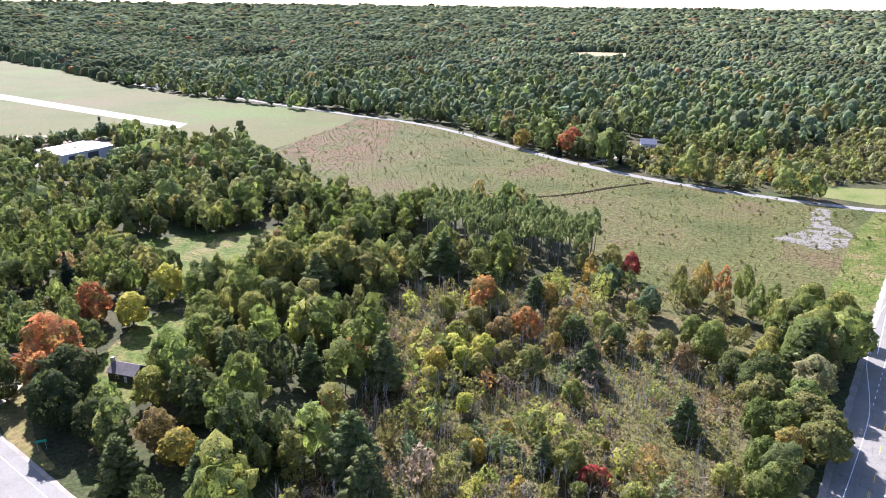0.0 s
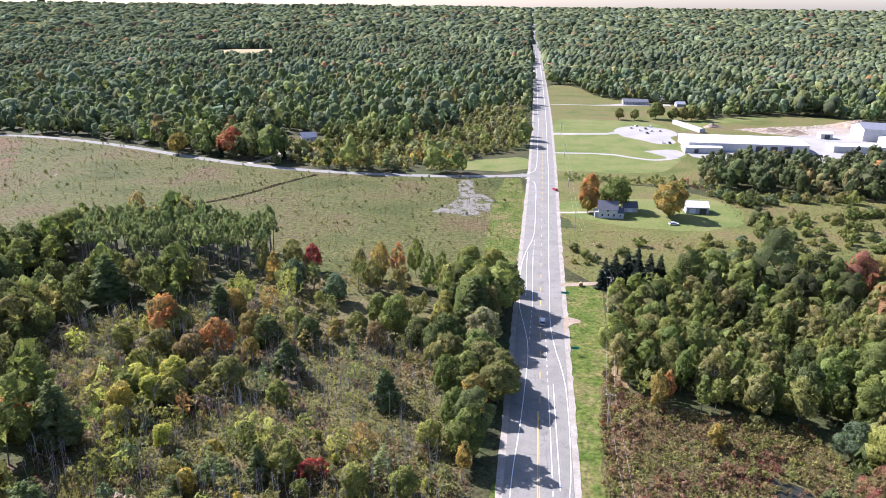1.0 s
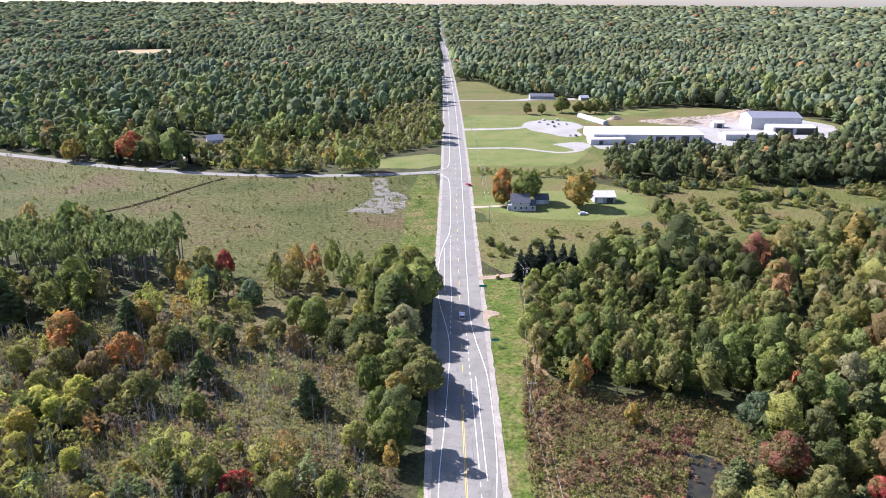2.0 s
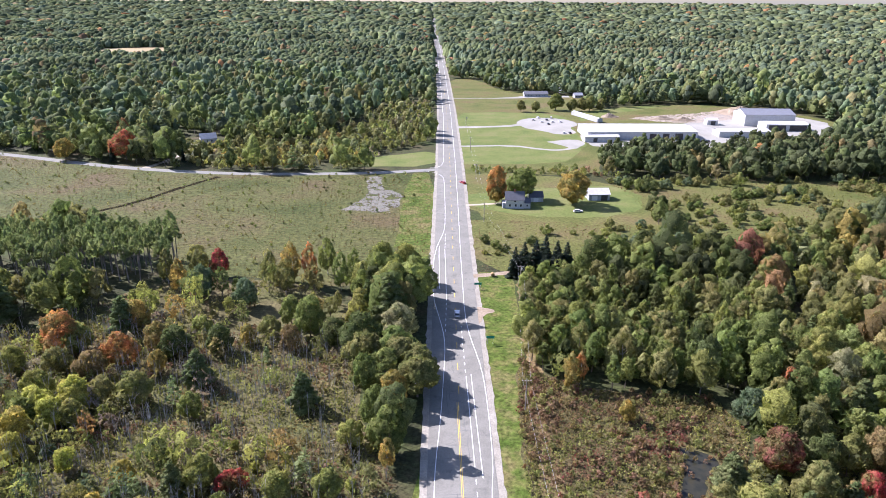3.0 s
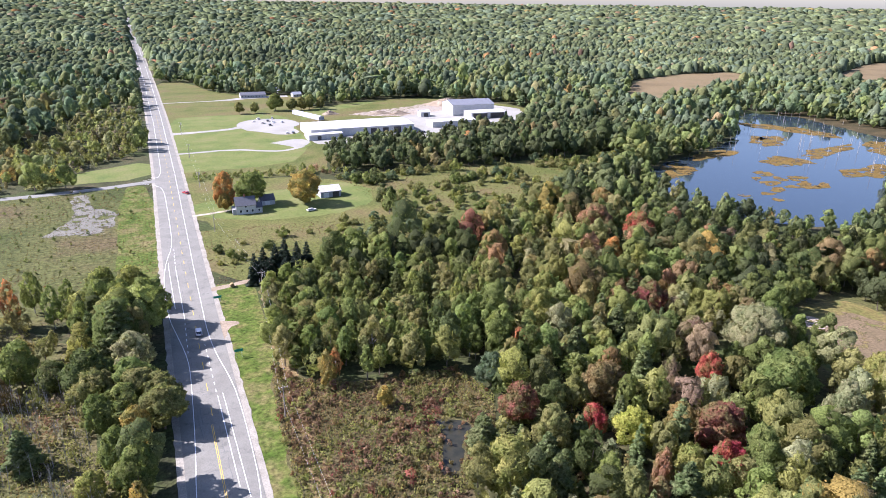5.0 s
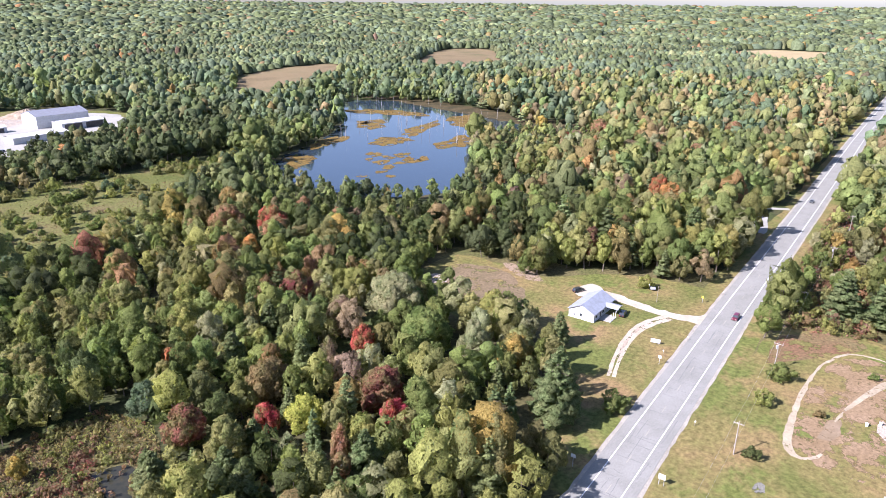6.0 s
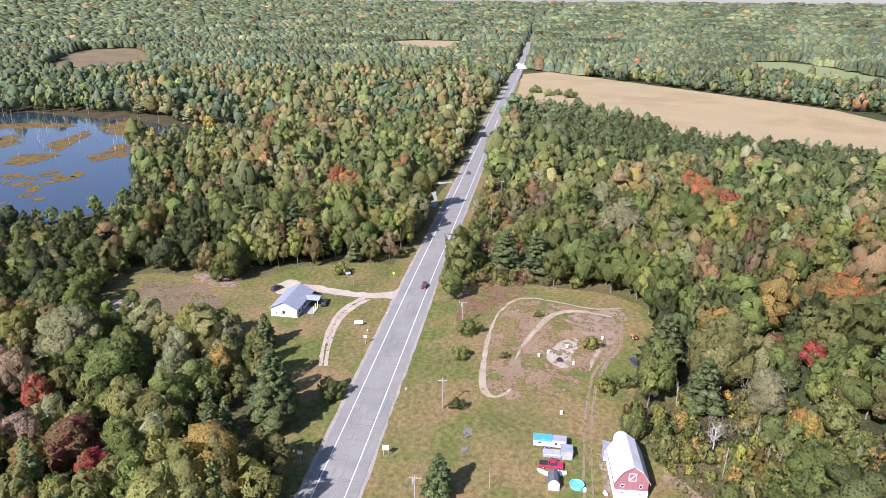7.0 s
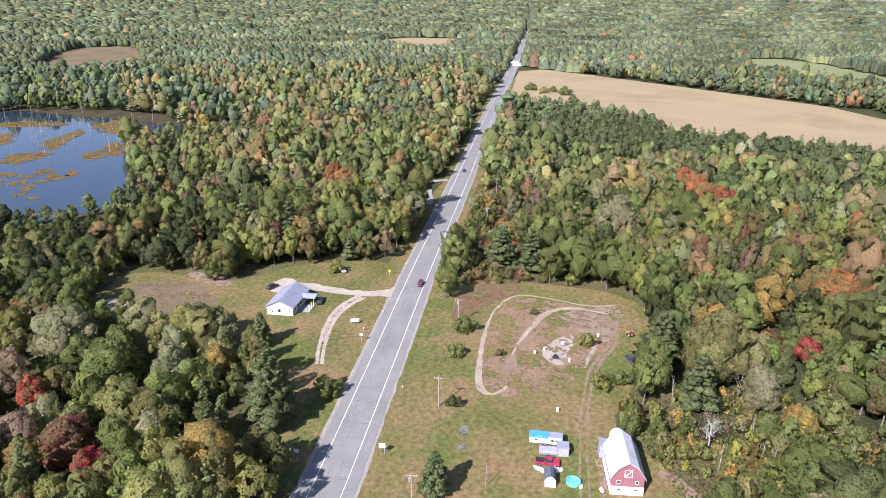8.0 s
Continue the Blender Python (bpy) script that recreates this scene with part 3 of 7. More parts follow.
# highway
ribbon("pavement_highway_shoulder", [(p[0], p[1]) for p in HIGHWAY], [18.6, 18.6, 18.2, 17.4, 16.8, 16, 16, 16, 16, 16], 0.07, M_GRAVEL, 2.5, 0.16, label="pale gravel shoulder of the highway", category="shoulder", smooth=False)
ribbon("road_highway", HIGHWAY, [15.2, 15.2, 14.6, 14, 13, 13, 13, 13, 13, 13], 0.12, M_ASPHALT, 8.0, thick=0.1, label="worn grey asphalt highway with painted lines", category="road", smooth=False)
ribbon("pavement_cross_shoulder", [(p[0], p[1] + 0.8) for p in CROSSROAD], 14.0, 0.06, M_GRAVEL, 3.0, 0.12, label="pale gravel shoulder of the cross road", category="shoulder", smooth=False)
ribbon("road_cross", [(p[0], p[1] + 0.7) for p in CROSSROAD], 12.2, 0.11, M_ASPHALT_OLD, 8.0, thick=0.1, label="faded grey two-lane cross road with cracks", category="road", smooth=False)
ribbon("road_side", SIDE_ROAD, 6.4, 0.10, M_ASPHALT_OLD, 6.0, thick=0.08, label="narrow faded side road curving through the meadow", category="road")

# ---------------------------------------------------------------- woods
def card_mesh(centres, normals, sizes, rng, corners=4, stretch=1.25):
    """Leaf clumps: small flat pieces round the given centres, facing about the given normals."""
    n = len(centres)
    nn = normals / np.linalg.norm(normals, axis=1)[:, None]
    r = rng.normal(size=(n, 3))
    t = np.cross(nn, r)
    t /= np.linalg.norm(t, axis=1)[:, None] + 1e-9
    b = np.cross(nn, t)
    s = sizes[:, None]
    out = np.empty((n, corners, 3))
    if corners == 4:
        dirs = ((1, 0.15), (0.1, 1), (-1, -0.1), (-0.15, -1))
    else:
        dirs = ((1, -0.3), (-0.2, 1), (-0.8, -0.7))
    for i, (u, v) in enumerate(dirs):
        ju, jv = rng.uniform(0.65, 1.25, (n, 1)), rng.uniform(0.65, 1.25, (n, 1))
        out[:, i] = centres + t * s * u * ju * stretch + b * s * v * jv + nn * s * rng.uniform(-0.35, 0.35, (n, 1))
    return out.reshape(-1, 3)


def ball(level):
    """Vertices and triangles of a unit sphere."""
    bm = bmesh.new()
    bmesh.ops.create_icosphere(bm, subdivisions=level, radius=1.0)
    bm.verts.index_update()
    v, f = np.array([tuple(q.co) for q in bm.verts]), np.array([[q.index for q in p.verts] for p in bm.faces])
    bm.free()
    return v, f


BALL = {1: ball(1), 2: ball(2)}


def tri_mesh(name, verts, faces, colours, material):
    """A smooth-shaded mesh of triangles with a colour for each."""
    me = bpy.data.meshes.new(name)
    me.vertices.add(len(verts))
    me.vertices.foreach_set("co", np.ascontiguousarray(verts, dtype=np.float32).ravel())
    me.loops.add(faces.size)
    me.loops.foreach_set("vertex_index", np.ascontiguousarray(faces, dtype=np.int32).ravel())
    me.polygons.add(len(faces))
    me.polygons.foreach_set("loop_start", np.arange(len(faces), dtype=np.int32) * 3)
    me.polygons.foreach_set("use_smooth", np.ones(len(faces), bool))
    me.update(calc_edges=True)
    if colours is not None:
        a = me.attributes.new("species", "FLOAT_COLOR", "FACE")
        a.data.foreach_set("color", np.ascontiguousarray(np.c_[colours, np.ones(len(faces))], dtype=np.float32).ravel())
    me.materials.append(material)
    return me


def crown_shells(rng, base, h, w, lobes, level, low=0.06, rough=0.28):
    """Broad-leaved crowns: a leafy heart with rounded lobes all over it. Gives vertices, triangles and each one's tree and lobe shade."""
    bv, bf = BALL[level]
    n, m = len(h), lobes + 1
    semi = (1 - low) * h / 2
    s = np.linspace(-0.5, 0.96, lobes)[None] + rng.normal(0, 0.07, (n, lobes))
    s = np.clip(s, -0.7, 1.0)
    ang = np.arange(lobes)[None] * 2.4 + rng.uniform(0, 6.28, (n, 1)) + rng.normal(0, 0.35, (n, lobes))
    rl = w[:, None] * rng.uniform(0.13, 0.25, (n, lobes)) * (1.25 if lobes < 6 else 1.0)
    out = (w[:, None] / 2 - rl * 0.85) * rng.uniform(0.7, 1.2, (n, lobes)) * np.sqrt(1 - s ** 2) * (1 - rng.uniform(0.05, 0.75, (n, 1)) * np.clip(s, 0, 1))
    mid = base[:, 2] + h * low + semi
    c = np.empty((n, m, 3))
    r = np.empty((n, m, 3))
    c[:, 0], r[:, 0] = np.c_[base[:, :2], mid], np.c_[w * 0.36, w * 0.36, semi * 0.74]
    c[:, 1:, 0], c[:, 1:, 1] = base[:, 0, None] + out * np.cos(ang), base[:, 1, None] + out * np.sin(ang)
    c[:, 1:, 2] = mid[:, None] + np.maximum(semi[:, None] - rl * 0.8, 0.1) * s
    r[:, 1:] = rl[:, :, None] * np.array((1.0, 1.0, 1.2))
    v = c[:, :, None] + bv[None, None] * r[:, :, None] * (1 + rng.normal(0, rough, (n, m, len(bv), 1)))
    v[..., 2] = np.maximum(v[..., 2], base[:, 2, None, None] + 0.05)
    keep = np.ones((n, m, len(bf)), bool)
    flat = c[:, :, None] + bv[bf].mean(1)[None, None] * r[:, :, None]
    for j in range(m):
        q = (((flat - c[:, j, None, None]) / r[:, j, None, None]) ** 2).sum(-1)
        q[:, j] = 9.0
        keep &= q > 0.82
    f = bf[None] + (np.arange(n * m) * len(bv))[:, None, None]
    tree = np.repeat(np.arange(n), m * len(bf)).reshape(n, m, -1)
    shade = np.broadcast_to(rng.uniform(0.86, 1.16, (n, m, 1)), keep.shape)
    return v.reshape(-1, 3), f.reshape(n, m, -1, 3)[keep], tree[keep], shade[keep]


def pine_fronds(rng, base, h, w, tiers, arms, low=0.10, power=0.75, droop=0.12):
    """Conifers: tiers of drooping flat branches narrowing to the tip."""
    n, m = len(h), tiers * arms
    t = np.repeat(np.arange(tiers), arms)[None]
    u = np.clip((t + 0.5) / tiers + rng.normal(0, 0.25 / tiers, (n, m)), 0, 0.985)
    ang = np.tile(np.arange(arms), tiers)[None] * 6.283 / arms + t * 1.1 + rng.uniform(0, 6.28, (n, 1)) + rng.normal(0, 0.18, (n, m))
    size = w[:, None] / 2 * (1 - u) ** power * rng.uniform(0.72, 1.22, (n, m)) + 0.25
    z = base[:, 2, None] + h[:, None] * (low + (1 - low) * u)
    d = np.stack([np.cos(ang), np.sin(ang)], -1)
    e = np.stack([-d[..., 1], d[..., 0]], -1)
    side = size * 3.0 / arms * rng.uniform(0.75, 1.1, (n, m))
    v = np.empty((n, m, 5, 3))
    for k, (along, off, up) in enumerate(((0.0, 0.0, 0.0), (0.62, 1.0, -0.02), (1.0, 0.0, 0.10 - droop), (0.62, -1.0, -0.02), (0.5, 0.0, 0.20))):
        v[:, :, k, :2] = base[:, None, :2] + d * (size * along)[..., None] + e * (side * off)[..., None]
        v[:, :, k, 2] = z + size * up
    f = np.array([(0, 1, 4), (1, 2, 4), (2, 3, 4), (3, 0, 4), (0, 3, 2), (0, 2, 1)])[None] + (np.arange(n * m) * 5)[:, None, None]
    tree = np.repeat(np.arange(n), m * 6)
    return v.reshape(-1, 3), f.reshape(-1, 3), tree, np.repeat(rng.uniform(0.82, 1.2, n * m), 6)


def leaf_sprays(rng, verts, faces, count, size, rough=0.65):
    """Small loose sprays of leaves standing on the given triangles; gives their corners and the triangle under each."""
    pick = rng.integers(0, len(faces), count)
    p = verts[faces[pick]]
    nrm = np.cross(p[:, 1] - p[:, 0], p[:, 2] - p[:, 0])
    area = np.linalg.norm(nrm, axis=1)[:, None] + 1e-9
    nrm /= area
    k = rng.dirichlet((1, 1, 1), count)
    c = (p * k[:, :, None]).sum(1) + nrm * size * rng.uniform(-0.2, 1.3, (count, 1))
    sz = size * rng.uniform(0.55, 1.35, count)
    return card_mesh(c, nrm + rough * rng.normal(size=nrm.shape), sz, rng, 3), pick


def trunk_tubes(rng, base, h, radius, sides=5, up=0.6, lean=0.04):
    """Simple tapered trunks as quads."""
    n = len(h)
    a = np.linspace(0, 2 * np.pi, sides, endpoint=False)
    ring = np.stack([np.cos(a), np.sin(a)], -1)
    tip = base + np.c_[rng.normal(0, lean, (n, 2)) * h[:, None], h * up]
    lo = base[:, None, :] + np.concatenate([ring[None] * radius[:, None, None], np.zeros((n, sides, 1)) - 0.1], -1)
    hi = tip[:, None, :] + np.concatenate([ring[None] * radius[:, None, None] * 0.45, np.zeros((n, sides, 1))], -1)
    q = np.stack([lo, np.roll(lo, -1, 1), np.roll(hi, -1, 1), hi], 2)
    return q.reshape(-1, 3)


def stuff(name, mesh, label, category):
    ob = new(name, mesh)
    return tagged(ob, label, category, kind="stuff")


PALETTE = {
    "wood": ("dark pine green dark green dark green green olive green ygreen olive green").split(),
    "warm": ("dark green olive ygreen green pine olive pale ygreen salmon copper bronze green ygreen gold").split(),
    "autumn": ("orange copper gold salmon bronze redorange maroon pink gold russet").split(),
    "scrub": ("green olive bronze olive ygreen dark bluegreen olive grey ygreen lime yellow gold").split(),
    "dark": ("dark green dark bluegreen green pine olive green ygreen").split(),
    "rich": ("green ygreen pine olive dark green ygreen pale olive bronze green pine ygreen copper olive green").split(),
    "oaks": ("dark green deep dark green deep dark green dark olive").split(),
    "edge": ("dark green olive pine ygreen green olive ygreen green gold olive green").split(),
    "light": ("olive pale ygreen olive ygreen bronze pale olive").split(),
    "fresh": ("green dark green olive green ygreen green olive green dark").split(),
    # weighted to blue-green: distance haze put into the far crowns' colour
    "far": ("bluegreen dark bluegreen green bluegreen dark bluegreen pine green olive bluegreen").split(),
    "strip": ("bronze deep deep dark deep deep dark deep deep dark").split(),
    "pines": ("pine pine dark").split(),
    "bright": ("olive green ygreen pale green olive pine green ygreen green").split(),
    "brush": ("olive green ygreen ygreen pale green gold olive").split(),
}


def low_noise(x, y, scale, seed):
    """Smooth noise between 0 and 1 for many points."""
    v = np.zeros(len(x))
    rng = np.random.default_rng(seed)
    for k in range(6):
        a, f, ph = rng.uniform(0, 6.28), scale * rng.uniform(0.6, 1.9), rng.uniform(0, 6.28)
        v += np.sin((x * np.cos(a) + y * np.sin(a)) * f * 6.28 + ph)
    return np.clip(0.5 + v / 7.0, 0, 1)


def habitat(x, y):
    """The palette and the chance of autumn colour for each tree, by where it stands."""
    n = len(x)
    pal = np.full(n, "wood", dtype=object)
    fall = 0.012 + 0.05 * (low_noise(x, y, 0.008, 5) > 0.66)
    west = (x < 0) & (y > 40)
    pal[west] = "wood"
    fall[west] = 0.015
    edge = (x > -115) & (x < 0) & (y > 140) & (y < 262)
    pal[edge] = "edge"
    fall[edge] = 0.03
    d = np.hypot(x, y)
    warm = (x > 300) & (y > 35) & (y < 0.62 * x) & (d < 1500)
    pal[warm & (low_noise(x, y, 0.006, 9) > 0.46)] = "warm"
    fall[warm] = 0.11
    near_east = (x > 25) & (y > 40) & (d < 330)
    fall[near_east] = 0.02 + 0.06 * (x[near_east] > 80)
    pal[near_east] = "rich"
    pal[(x > 175) & (x < 340) & (y > 118) & (y < 330)] = "oaks"
    pal[near_east & (x < 105) & (y > 125)] = "fresh"
    fall[near_east & (x < 105) & (y > 125)] = 0.004
    pal[(x > 55) & (x < 130) & (y > 222) & (y < 256)] = "oaks"
    pal[(x > 92) & (x < 172) & (y > 50) & (y < 128)] = "bright"
    south = (y < 36) & (x > 100)
    fall[south] = 0.05
    pal[south & (low_noise(x, y, 0.01, 3) > 0.6)] = "warm"
    for key, p in (("scrub", "scrub"), ("east_bank", "brush"), ("scrub_south", "brush"), ("roadside_brush", "light"), ("side_brush", "light")):
        sel = inside(x, y, THIN[key])
        pal[sel] = p
        fall[sel] = 0.07 if key == "scrub" else 0.04
    pal[inside(x, y, STRIP)] = "strip"
    pal[inside(x, y, PLANTATION)] = "pines"
    fall[inside(x, y, PLANTATION)] = 0
    # beyond 540 m the blue-green palette stands in for haze
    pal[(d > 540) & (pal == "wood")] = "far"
    return pal, fall


YARD_EDGE = [(226, 20), (262, 24), (258, -30), (236, -52), (196, -62), (196, -46), (226, -42), (232, -6)]
PLANTATION = [(440, 8), (676, 8), (676, -45), (578, -100), (520, -112), (458, -250), (400, -215), (430, -60)]
POND_FLATS = [(400, 215), (440, 262), (470, 292), (520, 265), (545, 250), (500, 190), (450, 180)]
STRIP = [(96, 380), (310, 376), (420, 520), (360, 560), (250, 470), (100, 470)]
CONES = {"pine", "spruce"}


VERGE_CORNER = [(-190, 62), (-179, 66), (-162, 57), (-150, 54), (-140, 53), (-146, 50), (-164, 51)]
BARN_GRASS = [(139, -44), (146, -56), (133, -62), (112, -56), (112, -34), (130, -34), (130, -44)]


def scatter(rng, r0, r1, step, keep=1.0):
    """Places for trees on a jittered grid between two distances, clear of open ground and roads."""
    k = np.arange(-r1, r1, step)
    x, y = [g.ravel() for g in np.meshgrid(k, k)]
    x, y = x + rng.uniform(-0.46, 0.46, len(x)) * step, y + rng.uniform(-0.46, 0.46, len(y)) * step
    d, az = np.hypot(x, y), np.degrees(np.arctan2(-x, y))
    wide = np.where(d < 260, 14, 0)
    ok = (d > r0) & (d <= r1) & (az < 71 + wide) & (az > -120 - wide) & (rng.random(len(x)) < keep)
    x, y = x[ok], y[ok]
    bad = (low_noise(x, y, 0.03, 33) > 0.74) & (x < -60) & (y < 300)
    bad |= near_line(x, y, HIGHWAY, 13) | near_line(x, y, CROSSROAD, 12) | near_line(x, y, SIDE_ROAD, 8)
    for o in CLEARINGS.values():
        bad |= inside(x, y, o)
    bad |= inside(x, y, OPEN_GRASS) & (rng.random(len(x)) < 0.93)
    for kind, trees in NOTABLE:
        for tx, ty, tw, th in trees:
            bad |= np.hypot(x - tx, y - ty) < (0.62 if kind == "pine" else 0.55) * min(tw, 15) + 1.5
    bad |= inside(x, y, SPARSE) & (rng.random(len(x)) < 0.68)
    bad |= inside(x, y, [(50, 380), (50, 480), (108, 480), (106, 430), (102, 380)])
    for o in GAPS + [VERGE_CORNER, BARN_GRASS]:
        bad |= inside(x, y, o)
    bad |= inside(x, y, [(-90, 222), (-96, 268), (-140, 274), (-188, 262), (-178, 220), (-132, 216)])
    for key, share in (("scrub", 0.5), ("scrub_south", 0.5), ("east_bank", 0.05), ("roadside_brush", 0.15), ("side_brush", 0.3)):
        bad |= inside(x, y, THIN[key]) & (rng.random(len(x)) < share)
    return x[~bad], y[~bad]


def tree_data(rng, x, y):
    pal, fall = habitat(x, y)
    n = len(x)
    kinds = [PALETTE["autumn"] if f < c else PALETTE[p] for f, c, p in zip(rng.random(n), fall, pal)]
    sp = np.array([k[int(u * len(k))] for k, u in zip(kinds, np.clip(0.5 + 1.5 * (0.45 * low_noise(x, y, 0.02, 51) + 0.55 * rng.random(n) - 0.5), 0, 0.999))], dtype=object)
    h = rng.normal(13.5, 3.0, n).clip(6.5, 21)
    small = (pal == "scrub")
    h[small] = rng.uniform(4.5, 11.5, small.sum())
    bare = inside(x, y, OPEN_GRASS) | ((x > -45) & (y < 125) & (x < 0))
    h[bare] *= 0.55
    thin = inside(x, y, SPARSE)
    h[thin] = rng.uniform(5.0, 12.5, thin.sum())
    brush = (pal == "brush") | (pal == "light")
    h[brush] = rng.uniform(3.5, 9.0, brush.sum())
    pl = (pal == "pines")
    h[pl] = rng.normal(11.5, 0.6, pl.sum())
    st = (pal == "strip")
    h[st] = np.where(x[st] < 215, rng.normal(12.0, 1.6, st.sum()), rng.normal(14.5, 1.8, st.sum()))
    near_east = (x > 25) & (x < 250) & (y > 40) & (y < 245)
    h[near_east] = rng.normal(11.5, 2.2, near_east.sum()).clip(5, 17)
    low = (x > 25) & (x < 75) & (y > 185) & (y < 236)
    h[low] = rng.uniform(7.5, 11.5, low.sum())
    shore = (x > 225) & (x < 345) & (y > 165) & (y < 300)
    h[shore] *= 0.6
    h[inside(x, y, POND_FLATS)] *= 0.45
    h[(x < -140) & (y < 210)] *= 0.82
    tallness = 0.82 + 0.42 * low_noise(x, y, 0.012, 57)
    h = np.where(pal == "pines", h, h * tallness)
    w = h * rng.uniform(0.46, 0.82, n)
    thin |= (pal == "scrub") | (pal == "brush")
    w[thin] = h[thin] * rng.uniform(0.52, 0.9, thin.sum())
    far = np.hypot(x, y) > 330
    w[far] = h[far] * rng.uniform(0.55, 0.92, far.sum())
    w[pl] = h[pl] * rng.uniform(0.75, 0.95, pl.sum())
    pop = (pal == "fresh")
    w[pop] = h[pop] * rng.uniform(0.40, 0.62, pop.sum())
    return sp, h, w, pal


def woods(name, rng, x, y, sp, h, w, lobes, level, sprays, card, label, trunks=True, material=None, mute=0.0, even=0.0, airy=0.0):
    """One mesh of many trees, and one of their trunks."""
    base = np.c_[x, y, terrain(x, y)]
    cone = np.array([s in CONES for s in sp], bool)
    vs, fs, cs, o = [], [], [], 0
    for sel, broad in ((~cone, True), (cone, False)):
        if not sel.any():
            continue
        if broad:
            v, f, tree, shade = crown_shells(rng, base[sel], h[sel], w[sel], lobes, level)
        else:
            v, f, tree, shade = pine_fronds(rng, base[sel], h[sel], w[sel] * 0.8, 4 + lobes // 2, 5 if level == 1 else 7)
        col = np.array([SPECIES[s] for s in sp[sel]])
        vivid = np.array([s in PALETTE["autumn"] for s in sp[sel]])[:, None]
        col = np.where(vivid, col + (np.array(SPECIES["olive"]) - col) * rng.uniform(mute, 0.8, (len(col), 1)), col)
        # even blends far crowns towards one blue-green, adding to the painted haze
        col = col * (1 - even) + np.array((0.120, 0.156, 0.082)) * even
        col = col * rng.uniform(0.74, 1.26, (sel.sum(), 1)) * rng.uniform(0.94, 1.06, (sel.sum(), 3))
        col = col[tree] * shade[:, None]
        vs.append(v), fs.append(f + o), cs.append(col)
        o += len(v)
        if sprays:
            q, under = leaf_sprays(rng, v, f, sprays * int(sel.sum()), card)
            vs.append(q), fs.append(np.arange(len(q)).reshape(-1, 3) + o), cs.append(col[under] * rng.uniform(0.85, 1.25, (len(under), 1)))
            o += len(q)
        fs[-2 if sprays else -1] = fs[-2 if sprays else -1][(bare := rng.random(len(f)) >= np.broadcast_to(airy, len(h))[sel][tree])]
        cs[-2 if sprays else -1] = cs[-2 if sprays else -1][bare]
    stuff(name, tri_mesh(name, np.vstack(vs), np.vstack(fs), np.vstack(cs), material or M_WOODS), label, "trees")
    if trunks:
        q = trunk_tubes(rng, base, h, 0.012 * h + 0.05, 4, 0.6)
        stuff(name + "_trunks", big_mesh(name + "_trunks", q, M_BARK, 4), "grey-brown trunks of the " + name.replace("_", " "), "tree trunks")


rng = np.random.default_rng(11)
NEAR = 190.0
x, y = scatter(rng, 96, 330, 6.2)
sp, h, w, pal = tree_data(rng, x, y)
sp[(x > 25) & np.isin(sp.astype(str), ("orange", "redorange"))] = "pink"
d = np.hypot(x - 4, y - 40)
near = (d < NEAR) & (pal != "scrub") & (rng.random(len(x)) < 0.22)
NEAR_TREES = [(a, b, "olive" if s in PALETTE["autumn"] else s, c, d) for a, b, s, c, d in zip(x[near], y[near], sp[near], h[near], w[near])]
woods("near_woods", rng, x[~near], y[~near], sp[~near], h[~near], w[~near], 12, 1, 250, 0.36, "mixed green, yellow and red woodland round the crossroads", airy=np.where(inside(x, y, SPARSE) | (pal == "scrub"), 0.65, 0.0)[~near])

def thicket(name, outline, step, lo, hi, names, label, seed, sprays=24, card=0.30, lobes=4, airy=0.3):
    """Shrubs and saplings standing close together."""
    rng = np.random.default_rng(seed)
    o = np.array(outline, float)
    gx, gy = [g.ravel() for g in np.meshgrid(np.arange(o[:, 0].min(), o[:, 0].max(), step), np.arange(o[:, 1].min(), o[:, 1].max(), step))]
    gx, gy = gx + rng.uniform(-0.5, 0.5, len(gx)) * step, gy + rng.uniform(-0.5, 0.5, len(gy)) * step
    dense = low_noise(gx, gy, 0.022, seed)
    ok = inside(gx, gy, outline) & (rng.random(len(gx)) < np.clip(0.15 + 1.3 * dense, 0, 1)) & (~inside(gx, gy, POOL) | (rng.random(len(gx)) < 0.3)) & (~inside(gx, gy, OPEN_GRASS) | (rng.random(len(gx)) < 0.35)) & (np.hypot(gx, gy) > 95) & ~near_line(gx, gy, HIGHWAY, 12) & ~near_line(gx, gy, CROSSROAD, 11)
    gx, gy, dense = gx[ok], gy[ok], dense[ok]
    hh = rng.uniform(lo, hi, len(gx)) * (0.7 + 0.6 * dense)
    sp = np.array([names[int(u * len(names))] for u in np.clip(0.5 * low_noise(gx, gy, 0.03, seed + 1) + 0.5 * rng.random(len(gx)), 0, 0.999)], dtype=object)
    woods(name, rng, gx, gy, sp, hh, hh * rng.uniform(0.75, 1.2, len(gx)), lobes, 1, sprays, card, label, trunks=False, airy=airy)


thicket("scrub_thicket", THIN["scrub"], 3.4, 1.0, 3.4, ("brown", "bronze", "grey", "brown", "bronze", "olive", "grey", "brown"), "thicket of olive and brown shrubs and saplings", 81, 40, 0.26, 4, 0.8)
thicket("scrub_trees", [(-26, 60), (-26, 120), (-30, 150), (-28, 178), (-60, 190), (-105, 200), (-140, 182), (-142, 150), (-112, 132), (-100, 100), (-90, 60)], 7.6, 4.0, 8.5, ("ygreen", "lime", "olive", "ygreen", "grey", "pine", "ygreen", "bronze", "green", "gold"), "young mixed trees standing in the scrub", 80, 110, 0.34, 6, 0.75)
